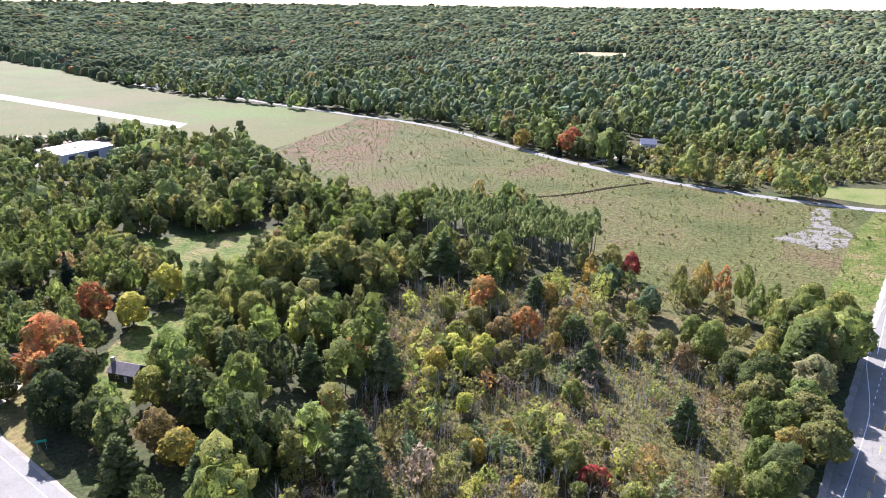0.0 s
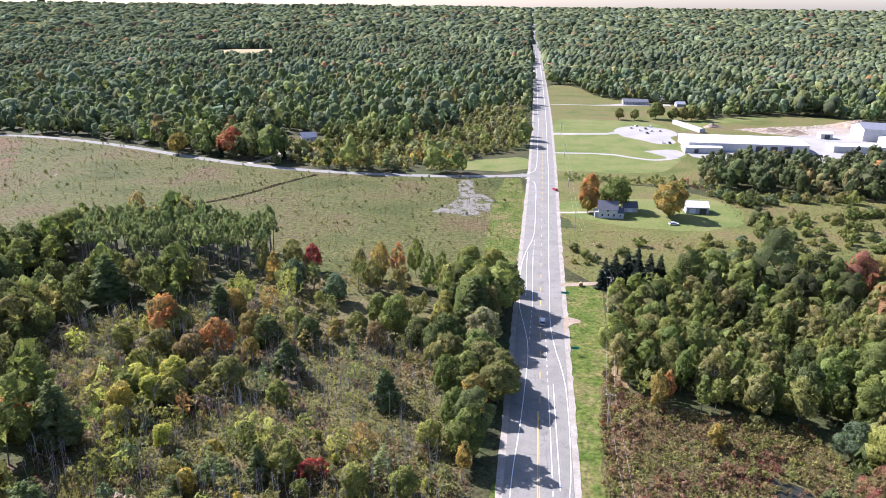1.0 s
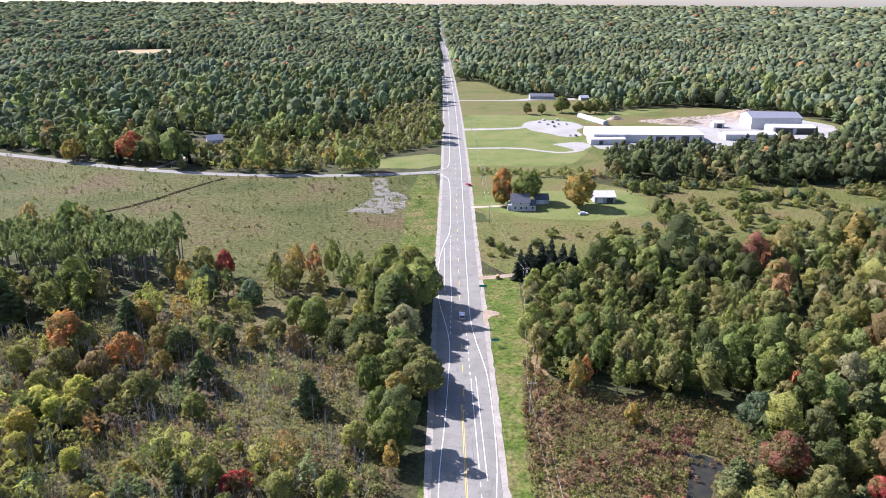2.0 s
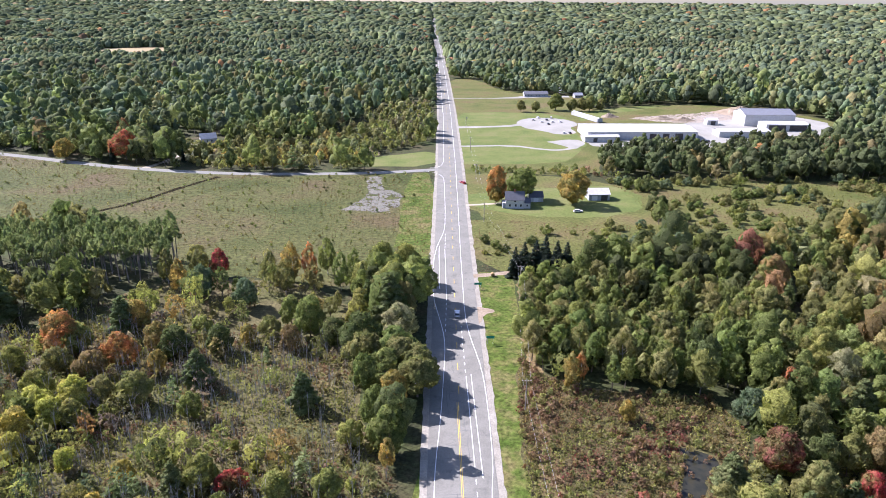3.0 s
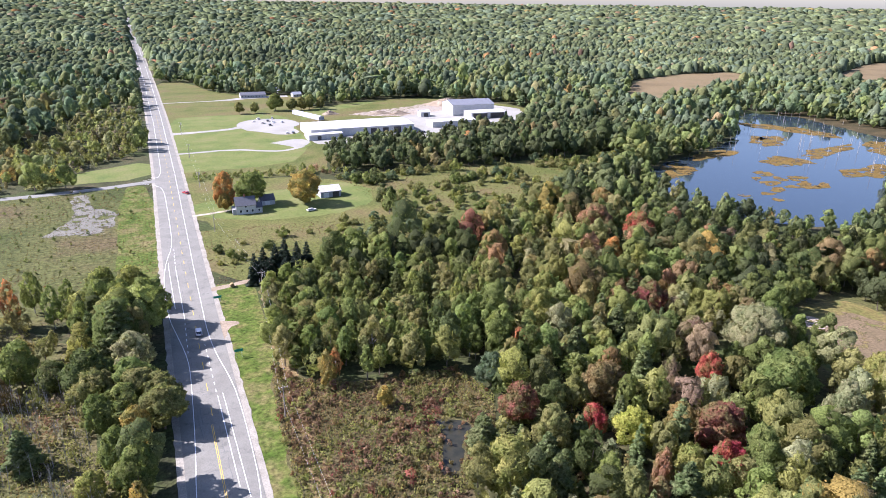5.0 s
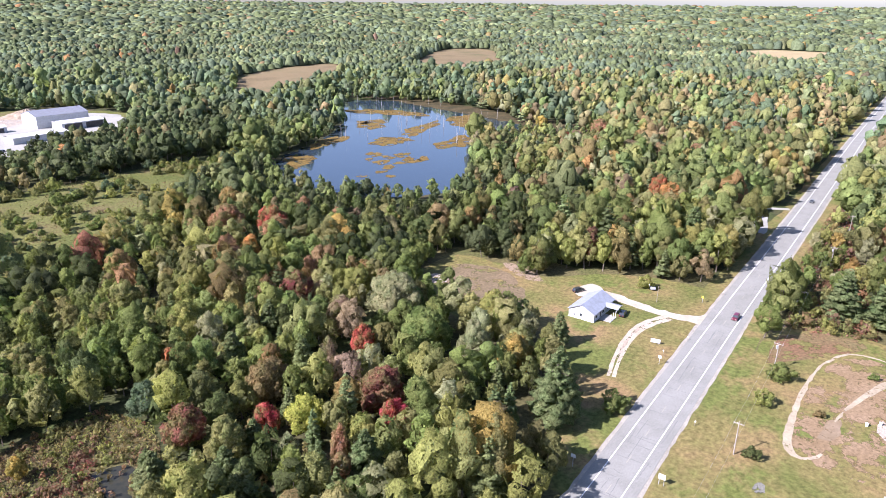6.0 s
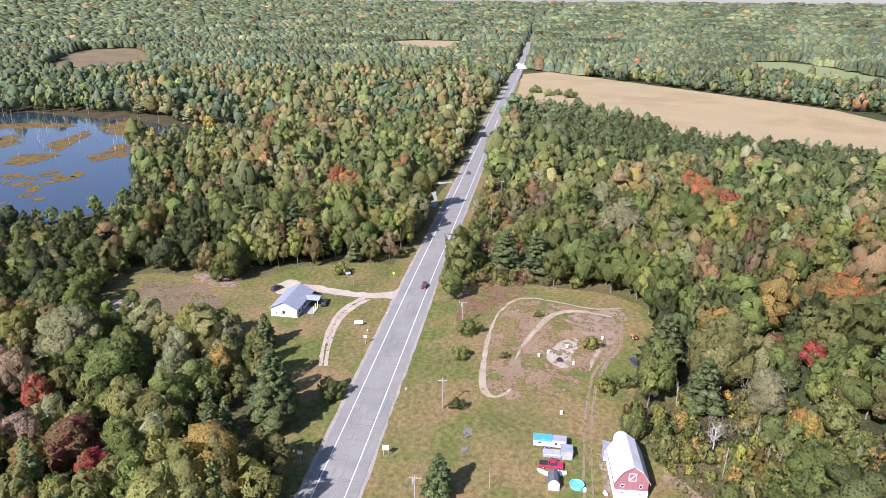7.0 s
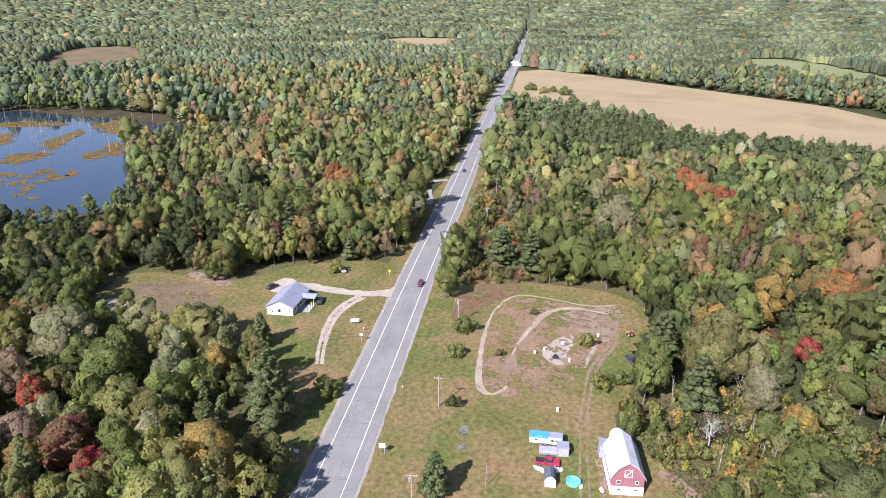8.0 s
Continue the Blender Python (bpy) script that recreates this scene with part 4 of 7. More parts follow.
thicket("north_thicket", SPARSE, 4.2, 1.2, 4.0, ("olive", "brown", "grey", "olive", "bronze", "ygreen", "green"), "brown and olive shrubs under thin trees", 86, 36, 0.28, 4, 0.8)
thicket("bank_thicket", THIN["east_bank"], 3.6, 1.5, 5.0, ("ygreen", "olive", "lime", "ygreen", "gold", "green", "pale"), "thicket of green and olive shrubs", 82)
thicket("marsh_thicket", CLEARINGS["marsh"], 2.3, 0.7, 2.2, ("brown", "bronze", "maroon", "olive", "brown", "bronze", "olive", "ygreen", "brown", "maroon", "brown"), "low red-brown and olive marsh shrubs", 83, 20, 0.24)
thicket("wood_understorey", [(30, 178), (33, 228), (110, 240), (118, 130), (78, 130), (74, 156), (32, 166)], 3.8, 5.0, 8.5, ("green", "green", "olive", "green", "dark"), "leafy young trees in the roadside wood", 85, 40, 0.36)
thicket("side_thicket", THIN["side_brush"], 4.6, 2.5, 6.0, ("olive", "pale", "ygreen", "olive", "gold", "ygreen"), "pale olive shrubs along the side road", 88, 20, 0.5)
thicket("verge_thicket", [(-50, 425), (-60, 500), (-45, 640), (-8, 740), (0, 640), (-6, 520), (-20, 470)], 5.5, 2.0, 5.0, ("pale", "olive", "ygreen", "grey", "olive"), "thin grey and olive shrubs beside the highway", 89, 16, 0.6)
thicket("yard_thicket", YARD_EDGE, 4.0, 2.0, 5.0, ("green", "olive", "ygreen", "dark"), "leafy shrubs behind the barn yard", 90, 24, 0.4)
thicket("meadow_shrubs", CLEARINGS["meadow"], 8.5, 0.7, 1.7, ("dark", "olive", "green", "bronze", "deep"), "low dark shrubs dotted over the meadow", 94, 10, 0.3, 4, 0.2)
thicket("bog_edge_shrubs", [(64, 96), (112, 92), (118, 112), (96, 130), (78, 132), (68, 118)], 3.0, 1.6, 4.2, ("green", "olive", "ygreen", "pine", "bronze", "olive"), "leafy shrubs between the marsh and the wood", 95, 26, 0.3)
thicket("hangar_hedge", [(-512, 150), (-516, 280), (-500, 284), (-496, 215), (-498, 150)], 4.6, 7.0, 9.5, ("dark", "bluegreen", "dark", "pine"), "dense dark hedge of trees behind the hangar", 93, 20, 0.8, 4, 0.0)
thicket("lawn_edge_shrubs", [(20, 402), (60, 400), (112, 388), (108, 404), (88, 412), (20, 414)], 4.0, 1.5, 4.0, ("olive", "green", "ygreen", "brown"), "rough shrubs between lawn and farm", 87, 16, 0.4)
thicket("roadside_thicket", THIN["scrub_south"], 4.0, 1.5, 4.5, ("olive", "brown", "ygreen", "russet", "green"), "brown and green roadside shrubs", 84)
x, y = scatter(rng, 330, 560, 7.4)
sp, h, w, pal = tree_data(rng, x, y)
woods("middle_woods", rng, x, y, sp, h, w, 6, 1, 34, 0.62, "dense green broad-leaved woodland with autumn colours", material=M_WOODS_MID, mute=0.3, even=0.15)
x, y = scatter(rng, 560, 1000, 10.4)
sp, h, w, pal = tree_data(rng, x, y)
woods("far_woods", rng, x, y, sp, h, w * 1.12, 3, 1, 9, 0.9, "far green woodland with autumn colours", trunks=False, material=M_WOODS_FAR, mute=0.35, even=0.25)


def distant_woods(name, r0, r1, step, sides, label, seed):
    """Rounded crowns of the distant woods up to the skyline, standing in stands of differing height, with haze tinted
    into their colour.
    """
    rng = np.random.default_rng(seed)
    x, y = scatter(rng, r0, r1, step)
    n = len(x)
    stand = np.floor(low_noise(x, y, 0.0035, 2) * 6) / 6 * 0.75 + 0.25 * low_noise(x, y, 0.011, 6)
    h = (6.0 + 15.0 * stand) * rng.uniform(0.72, 1.22, n) * min(1.25, step / 13 + 0.25)
    w = step * rng.uniform(0.95, 1.5, n)
    a = np.arange(sides)[None] * 6.283 / sides + rng.uniform(0, 6.28, (n, 1))
    z0 = terrain(x, y)
    v = np.empty((n, 2 * sides + 1, 3))
    v[:, 0] = np.c_[x + rng.normal(0, 0.06, n) * w, y + rng.normal(0, 0.06, n) * w, z0 + h]
    for k, (out, up) in enumerate(((0.36, 0.80), (0.53, 0.10))):
        rr = w[:, None] * out * rng.uniform(0.65, 1.3, (n, sides))
        v[:, 1 + k * sides:1 + (k + 1) * sides] = np.stack([x[:, None] + rr * np.cos(a), y[:, None] + rr * np.sin(a), z0[:, None] + h[:, None] * up * rng.uniform(0.88, 1.1, (n, sides))], -1)
    i = np.arange(sides)
    j = (i + 1) % sides
    f = np.vstack([np.c_[0 * i, 1 + i, 1 + j], np.c_[1 + i, 1 + sides + i, 1 + sides + j], np.c_[1 + i, 1 + sides + j, 1 + j]])
    # blue-green picks and a pale blue-green mix paint distance haze into the crowns
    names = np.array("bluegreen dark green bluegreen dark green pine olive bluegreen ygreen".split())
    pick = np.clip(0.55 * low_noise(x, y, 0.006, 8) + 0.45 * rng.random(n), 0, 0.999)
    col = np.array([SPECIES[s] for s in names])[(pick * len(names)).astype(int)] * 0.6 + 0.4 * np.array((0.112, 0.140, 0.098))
    aut = np.array([SPECIES[s] for s in PALETTE["autumn"]])[rng.integers(0, len(PALETTE["autumn"]), n)]
    turn = rng.random(n) < 0.015 + 0.07 * (low_noise(x, y, 0.004, 9) > 0.62)
    col = np.where(turn[:, None], 0.5 * aut + 0.5 * col, col) * rng.uniform(0.75, 1.25, (n, 1)) * (0.65 + 0.7 * low_noise(x, y, 0.0022, 15))[:, None]
    faces = f[None] + (np.arange(n) * (2 * sides + 1))[:, None, None]
    stuff(name, tri_mesh(name, v.reshape(-1, 3), faces.reshape(-1, 3), np.repeat(col, len(f), 0), M_HAZED_CANOPY), label, "trees")


M_HAZED_CANOPY = leafy("leaves_hazed_canopy", None, 0.15, 0.34, coarse=True)
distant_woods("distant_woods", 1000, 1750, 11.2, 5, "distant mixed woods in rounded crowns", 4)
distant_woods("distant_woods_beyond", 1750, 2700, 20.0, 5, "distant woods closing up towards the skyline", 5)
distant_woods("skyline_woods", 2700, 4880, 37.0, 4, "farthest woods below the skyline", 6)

# ---------------------------------------------------------------- single trees near the crossroads
def tube(path, radii, sides=6):
    """A tapered tube along a path, as quads."""
    p = np.array(path, float)
    t = np.gradient(p, axis=0)
    t /= np.linalg.norm(t, axis=1)[:, None]
    ref = np.array((0.31, 0.95, 0.08))
    u = np.cross(t, ref)
    u /= np.linalg.norm(u, axis=1)[:, None]
    v = np.cross(t, u)
    a = np.linspace(0, 2 * np.pi, sides, endpoint=False)
    ring = p[:, None] + (u[:, None] * np.cos(a)[None, :, None] + v[:, None] * np.sin(a)[None, :, None]) * np.array(radii)[:, None, None]
    lo, hi = ring[:-1], ring[1:]
    q = np.stack([lo, np.roll(lo, -1, 1), np.roll(hi, -1, 1), hi], 2)
    return q.reshape(-1, 3)


def tree_shape(seed, shape):
    """Meshes of one tree 12 m high and 9 m wide: crown and trunk with its limbs."""
    rng = np.random.default_rng(seed)
    h, w = np.array([12.0]), np.array([9.0])
    base = np.zeros((1, 3))
    if shape == "pine":
        v, f, _, _ = pine_fronds(rng, base, h, w, 11, 7, low=0.12, power=0.62)
    elif shape == "spruce":
        v, f, _, _ = pine_fronds(rng, base, h, w * 0.8, 15, 8, low=0.03, power=0.95, droop=0.35)
    elif shape == "mast":
        v, f, _, _ = crown_shells(rng, base, h, w * 0.56, 7, 1, low=0.56, rough=0.3)
    elif shape == "bare":
        v, f, _, _ = crown_shells(rng, base, h, w, 10, 2, low=0.25, rough=0.3)
    else:
        v, f, _, _ = crown_shells(rng, base, h, w, int(rng.integers(14, 19)), 2 if shape == "broad" else 1, low=0.05, rough=0.22)
    count = {"broad": 1150, "tall": 900, "mast": 230, "pine": 900, "spruce": 420, "bare": 260}[shape]
    q, _ = leaf_sprays(rng, v, f, count, {"bare": 0.22, "pine": 0.30, "spruce": 0.28}.get(shape, 0.30))
    if shape == "bare":
        v, f = v[:0], f[:0]
    crown = tri_mesh("crown_" + shape, np.vstack([v, q]), np.vstack([f, np.arange(len(q)).reshape(-1, 3) + len(v)]), None, M_LEAF["green"])
    top = 11.0 if shape in ("pine", "spruce", "mast") else 8.2
    zs = np.linspace(-0.15, top, 6)
    sway = np.cumsum(rng.normal(0, 0.10, (6, 2)), axis=0)
    sway[0] = 0
    path = np.c_[sway, zs]
    tubes = [tube(path, np.linspace(0.24, 0.06, 6), 6)]
    arms = {"broad": 7, "tall": 6, "pine": 8, "spruce": 5, "mast": 4}.get(shape, 20)
    for k in range(arms):
        f = rng.uniform(0.6 if shape == "mast" else 0.25, 0.9)
        s = np.array([np.interp(f, np.linspace(0, 1, 6), path[:, i]) for i in range(3)])
        a = k * 2.4 + rng.uniform(-0.4, 0.4)
        reach = (1 - f * 0.5) * rng.uniform(2.2, 3.6)
        rise = 0.25 if shape in ("pine", "spruce") else rng.uniform(0.7, 1.4)
        e = s + np.array((math.cos(a), math.sin(a), rise)) * reach
        m = (s + e) / 2 + rng.normal(0, 0.18, 3)
        tubes.append(tube([s, m, e], [0.09, 0.06, 0.02], 4))
        if shape == "bare":
            for _ in range(3):
                g = m + (e - m) * rng.random() + 0
                tubes.append(tube([g, g + rng.normal(0, 0.5, 3) + (0, 0, 0.7), g + rng.normal(0, 0.8, 3) + (0, 0, 1.6)], [0.035, 0.025, 0.01], 3))
    trunk = big_mesh("trunk_" + shape, np.vstack(tubes), M_BARK_PALE if shape in ("bare", "tall") else M_BARK_GREY if shape == "mast" else M_BARK, 4)
    return crown, trunk


SHAPES = {"broad": [tree_shape(s, "broad") for s in (1, 2, 3, 4, 5)], "tall": [tree_shape(s, "tall") for s in (6, 7, 8)],
          "pine": [tree_shape(s, "pine") for s in (9, 10, 11)], "spruce": [tree_shape(s, "spruce") for s in (12, 13)], "mast": [tree_shape(s, "mast") for s in (17, 18, 19)], "bare": [tree_shape(s, "bare") for s in (14, 15, 16)]}
KIND = {"pine": "pine_tree", "spruce": "spruce_tree", "grey": "bare_tree"}
CROWN_WORDS = {
    "dark": "dense dark green", "green": "full green", "olive": "dull olive green", "ygreen": "yellowish green", "lime": "bright lime green",
    "yellow": "clear autumn yellow", "gold": "golden yellow", "orange": "glowing orange", "redorange": "red and orange", "red": "bright scarlet red",
    "maroon": "deep maroon", "bronze": "bronze brown", "copper": "coppery orange", "salmon": "salmon pink and green", "pink": "faded pinkish",
    "pale": "pale silvery green", "brown": "withered brown", "bluegreen": "bluish green", "deep": "deep green", "russet": "russet red",
}
tree_rng = np.random.default_rng(21)


def plant(x, y, species, h, w, form=""):
    """One tree with its trunk and crown."""
    if species in ("pine", "spruce"):
        shape = species
    elif species == "grey":
        shape = "bare"
    else:
        shape = "tall" if w < 0.6 * h else "broad"
    shape = form or shape
    crown, trunk = SHAPES[shape][int(tree_rng.integers(0, len(SHAPES[shape])))]
    name = "plantation_pine" if form == "mast" else KIND.get(species, "broadleaf_tree")
    label = {"plantation_pine": "slender plantation pine with a long bare trunk", "pine_tree": "tall white pine with tiered blue-green branches", "spruce_tree": "dark pointed spruce with drooping branches", "bare_tree": "leafless grey tree with thin pale branches"}.get(name)
    thing = new(name)
    thing.empty_display_size = 0.5
    tagged(thing, label or "broad-leaved tree with a " + CROWN_WORDS[species] + " crown", "tree", "trees round the crossroads")
    wide = {"pine": 1.05, "spruce": 1.1}.get(species, 1.0)
    thing.matrix_world = Matrix.LocRotScale((x, y, 0), Euler((0, 0, tree_rng.uniform(0, 6.28))), (w / 9 * wide, w / 9 * wide, h / 12))
    t = new("trunk", trunk)
    t.parent = thing
    c = new("crown", crown)
    c.parent = thing
    c.material_slots[0].link = "OBJECT"
    c.material_slots[0].material = M_LEAF[species]
    return thing


for species, trees in NOTABLE:
    for tx, ty, tw, th in trees:
        many = 1 if tw < 1.35 * th else min(5, int(round((tw / (0.9 * th)) ** 2)))
        for k in range(many):
            a, r = tree_rng.uniform(0, 6.28), (0.3 * tw if many > 1 else 0)
            s = species if tree_rng.random() < 0.75 or many == 1 else "green"
            plant(tx + r * math.cos(a + k * 6.28 / many), ty + r * math.sin(a + k * 6.28 / many), s, (th + 1.5) * tree_rng.uniform(0.88, 1.05), min(tw, th) * tree_rng.uniform(0.92, 1.05))
for tx, ty, species, th, tw in NEAR_TREES:
    plant(tx, ty, species, th, tw)


STAND = [(-96, 232), (-102, 262), (-140, 268), (-182, 258), (-172, 226), (-132, 222)]
gx, gy = [g.ravel() for g in np.meshgrid(np.arange(-185, -92, 5.2), np.arange(218, 272, 5.2))]
gx, gy = gx + tree_rng.uniform(-1.6, 1.6, len(gx)), gy + tree_rng.uniform(-1.6, 1.6, len(gy))
ok = inside(gx, gy, STAND)
for tx, ty in zip(gx[ok], gy[ok]):
    plant(tx, ty, "pine", tree_rng.uniform(15, 19), tree_rng.uniform(7.5, 10), "mast")


# ---------------------------------------------------------------- bushes and undergrowth
def fill(rng, outline, step, keep=1.0):
    o = np.array(outline, float)
    gx, gy = [g.ravel() for g in np.meshgrid(np.arange(o[:, 0].min(), o[:, 0].max(), step), np.arange(o[:, 1].min(), o[:, 1].max(), step))]
    gx, gy = gx + rng.uniform(-0.5, 0.5, len(gx)) * step, gy + rng.uniform(-0.5, 0.5, len(gy)) * step
    ok = inside(gx, gy, outline) & ~inside(gx, gy, POOL) & (rng.random(len(gx)) < keep) & ~near_line(gx, gy, HIGHWAY, 10) & ~near_line(gx, gy, CROSSROAD, 9) & ~near_line(gx, gy, SIDE_ROAD, 6)
    return gx[ok], gy[ok]


def bush_mesh(seed):
    rng = np.random.default_rng(seed)
    v, f, _, _ = crown_shells(rng, np.zeros((1, 3)), np.array([2.6]), np.array([3.2]), 7, 1, low=-0.12, rough=0.18)
    q, _ = leaf_sprays(rng, v, f, 150, 0.22)
    return tri_mesh("bush", np.vstack([v, q]), np.vstack([f, np.arange(len(q)).reshape(-1, 3) + len(v)]), None, M_LEAF["green"])


BUSHES = [bush_mesh(s) for s in (31, 32, 33, 34)]
bush_rng = np.random.default_rng(35)


def bush(x, y, species, w, h):
    b = new("bush", BUSHES[int(bush_rng.integers(0, 4))])
    b.matrix_world = Matrix.LocRotScale((x, y, 0), Euler((0, 0, bush_rng.uniform(0, 6.28))), (w / 3.2, w / 3.2, h / 2.6))
    b.material_slots[0].link = "OBJECT"
    b.material_slots[0].material = M_LEAF[species]
    return tagged(b, "low rounded bush with " + CROWN_WORDS[species] + " leaves", "bush", "bushes in the open ground")


for bx, by, species, bw, bh in [(148.6, 48.2, "green", 8, 5.5), (190, 15.5, "green", 7.5, 5), (174, 17, "ygreen", 5.5, 4.5), (148, 14.5, "dark", 4.5, 3), (186, -22, "ygreen", 6, 3.5), (165, -29, "green", 6, 3.5),
                                (30, 265, "dark", 4.5, 3.5), (183, 89, "olive", 5, 5), (232, 68, "ygreen", 6, 5), (205, -6, "green", 3, 2), (176, 4, "bronze", 3, 2), (161, -23, "ygreen", 6, 5), (150, -29, "gold", 6, 5), (795, -6, "green", 16, 8), (770, -20, "ygreen", 12, 7), (758, -42, "green", 16, 9), (782, -30, "olive", 10, 6), (730, 2, "green", 9, 5)]:
    bush(bx, by, species, bw, bh)
px, py = fill(bush_rng, CLEARINGS["pasture"], 6.4, 0.85)
keep = (low_noise(px, py, 0.018, 77) > 0.40) & ((px > 70) | (bush_rng.random(len(px)) < 0.22)) & ~inside(px, py, CLEARINGS["farmyard"])
for bx, by in zip(px[keep], py[keep]):
    s = bush_rng.uniform(2.2, 5.2) * (1.6 if by > 335 else 1.15)
    bush(bx, by, ("green", "olive", "dark", "olive", "green", "ygreen", "bluegreen")[int(bush_rng.integers(0, 7))], s, s * bush_rng.uniform(0.55, 0.9))


def brush(name, outline, step, keep, height, size, names, label, seed, corners=3, lift=0.5, tone=1.0):
    """Undergrowth too fine to count: upright tufts and leaf clumps."""
    rng = np.random.default_rng(seed)
    gx, gy = fill(rng, outline, step, keep)
    n = len(gx)
    patchy = low_noise(gx, gy, 0.03, seed) * 0.7 + 0.3 * rng.random(n)
    hh = height * (0.4 + 1.0 * patchy) * rng.uniform(0.5, 1.3, n)
    c = np.c_[gx, gy, hh * lift]
    nrm = rng.normal(size=(n, 3)) * np.array((1, 1, 0.7))
    nrm[:, 2] = np.abs(nrm[:, 2])
    v = card_mesh(c, nrm, size * rng.uniform(0.6, 1.4, n), rng, corners)
    v[:, 2] = np.maximum(v[:, 2], 0.03)
    col = np.array([SPECIES[s] for s in names])[(np.clip(0.86 * low_noise(gx, gy, 0.025, seed + 1) + 0.14 * rng.random(n), 0, 0.999) * len(names)).astype(int)]
    stuff(name, big_mesh(name, v, M_WOODS, corners, col * tone * rng.uniform(0.75, 1.25, (n, 1))), label, "undergrowth")


def saplings(name, outline, n, seed, label):
    """Thin bare stems standing among the shrubs."""
    rng = np.random.default_rng(seed)
    o = np.array(outline, float)
    x, y = rng.uniform(o[:, 0].min(), o[:, 0].max(), n), rng.uniform(o[:, 1].min(), o[:, 1].max(), n)
    ok = inside(x, y, outline) & (np.hypot(x, y) > 95)
    x, y = x[ok], y[ok]
    h = rng.uniform(4, 9.5, len(x))
    q = [trunk_tubes(rng, np.c_[x, y, np.zeros(len(x))], h, rng.uniform(0.04, 0.09, len(x)), 3, 1.0, 0.05)]
    for _ in range(4):
        f = rng.uniform(0.4, 0.85, len(x))
        q.append(trunk_tubes(rng, np.c_[x, y, h * f], h * 0.3, np.full(len(x), 0.03), 3, 1.0, 0.4))
    stuff(name, big_mesh(name, np.vstack(q), M_BARK_PALE, 4), label, "saplings")


saplings("bare_saplings", THIN["scrub"], 1700, 91, "thin grey leafless saplings")
saplings("bank_saplings", THIN["east_bank"], 34, 92, "thin pale birch stems")
brush("scrub_undergrowth", THIN["scrub"], 0.62, 0.8, 1.2, 0.38, ("olive", "bronze", "olive", "ygreen", "olive", "brown", "olive", "green"), "brown and olive weeds and brambles between the saplings", 41)
brush("marsh_plants", CLEARINGS["marsh"], 0.45, 0.8, 1.2, 0.36, ("brown", "bronze", "brown", "olive", "bronze", "ygreen", "olive", "brown", "maroon", "brown"), "reddish-brown marsh shrubs and sedge", 42)
brush("pasture_weeds", CLEARINGS["pasture"], 1.4, 0.7, 0.5, 0.38, ("ygreen", "olive", "brown", "ygreen"), "rough yellow-green weeds in the pasture", 43, tone=0.75)
brush("meadow_weeds", CLEARINGS["meadow"], 1.25, 0.8, 0.5, 0.30, ("olive", "bronze", "green", "brown", "olive", "bronze", "olive", "brown", "green"), "dry olive and brown weeds in the meadow", 44, tone=0.58)
brush("bank_undergrowth", THIN["east_bank"], 0.9, 0.8, 1.2, 0.5, ("olive", "ygreen", "brown", "green", "bronze"), "olive undergrowth below the thin trees", 45)
brush("roadside_undergrowth", THIN["scrub_south"], 0.9, 0.8, 1.0, 0.5, ("brown", "olive", "russet", "brown"), "brown brambles beside the cross road", 46)

# ---------------------------------------------------------------- road paint, tracks and bare ground
def lines(name, spans, width, material, label, z=0.128, dash=0.0, gap=0.0, parent=None):
    """Painted lines along a road, one mesh a colour; dashed where asked."""
    vs, fs = [], []
    for points in spans:
        c = smooth_line(points, 2.0, 2)
        d = np.r_[0, np.cumsum(np.hypot(*np.diff(c, axis=0).T))]
        pieces = [(0, d[-1])] if not dash else [(s, min(s + dash, d[-1])) for s in np.arange(0, d[-1], dash + gap)]
        for s0, s1 in pieces:
            s = np.linspace(s0, s1, max(2, int((s1 - s0) / 6) + 2))
            p = np.c_[np.interp(s, d, c[:, 0]), np.interp(s, d, c[:, 1])]
            t = np.gradient(p, axis=0)
            t /= np.hypot(*t.T)[:, None] + 1e-9
            n = np.c_[-t[:, 1], t[:, 0]] * width / 2
            zz = terrain(p[:, 0], p[:, 1]) + z
            o, k = len(vs), len(p)
            vs += [tuple(q) for q in np.c_[p + n, zz]] + [tuple(q) for q in np.c_[p - n, zz]]
            fs += [(o + k + i, o + k + i + 1, o + i + 1, o + i) for i in range(k - 1)]
    ob = link_mesh(name, vs, fs, material)
    return tagged(ob, label, "road marking", kind="structure")


def beside(road, offset, lo, hi, axis):
    """A line parallel to a road between two places along it."""
    p = np.array(road, float)
    s = np.linspace(lo, hi, 40)
    other = np.interp(s, p[:, axis], p[:, 1 - axis])
    return [(o + offset, v) if axis == 1 else (v, o + offset) for o, v in zip(other, s)]


lines("trim_edge_lines_highway", [
    [(0, 60), (0, 121), (1.8, 142), (3.2, 170), (3.8, 187), (2.0, 203), (-0.2, 219), (0.0, 255), (2.0, 275), (5.2, 291), (5.9, 317), (6.3, 358), (6.4, 388), (4.5, 400), (-4, 407.5)],
    [(-4, 415.5), (4, 418), (6.8, 430), (7.4, 470), (8.4, 560), (9.2, 640)], beside(HIGHWAY, -3.7, 640, 4800, 1),
    [(11.6, 60), (12.0, 114), (13.2, 122), (13.9, 134), (14.2, 161), (13.4, 174), (11.6, 187), (10.5, 203), (10.9, 232), (11.4, 268), (12.2, 307), (14.2, 426)], beside(HIGHWAY, 3.7, 430, 4800, 1),
    [(9.4, 126), (9.2, 165)], [(11.0, 122), (10.6, 166)], [(2.4, 226), (2.4, 264), (2.6, 272)], [(4.7, 216), (4.9, 268)]], 0.18, M_WHITE, "worn white edge lines of the highway")
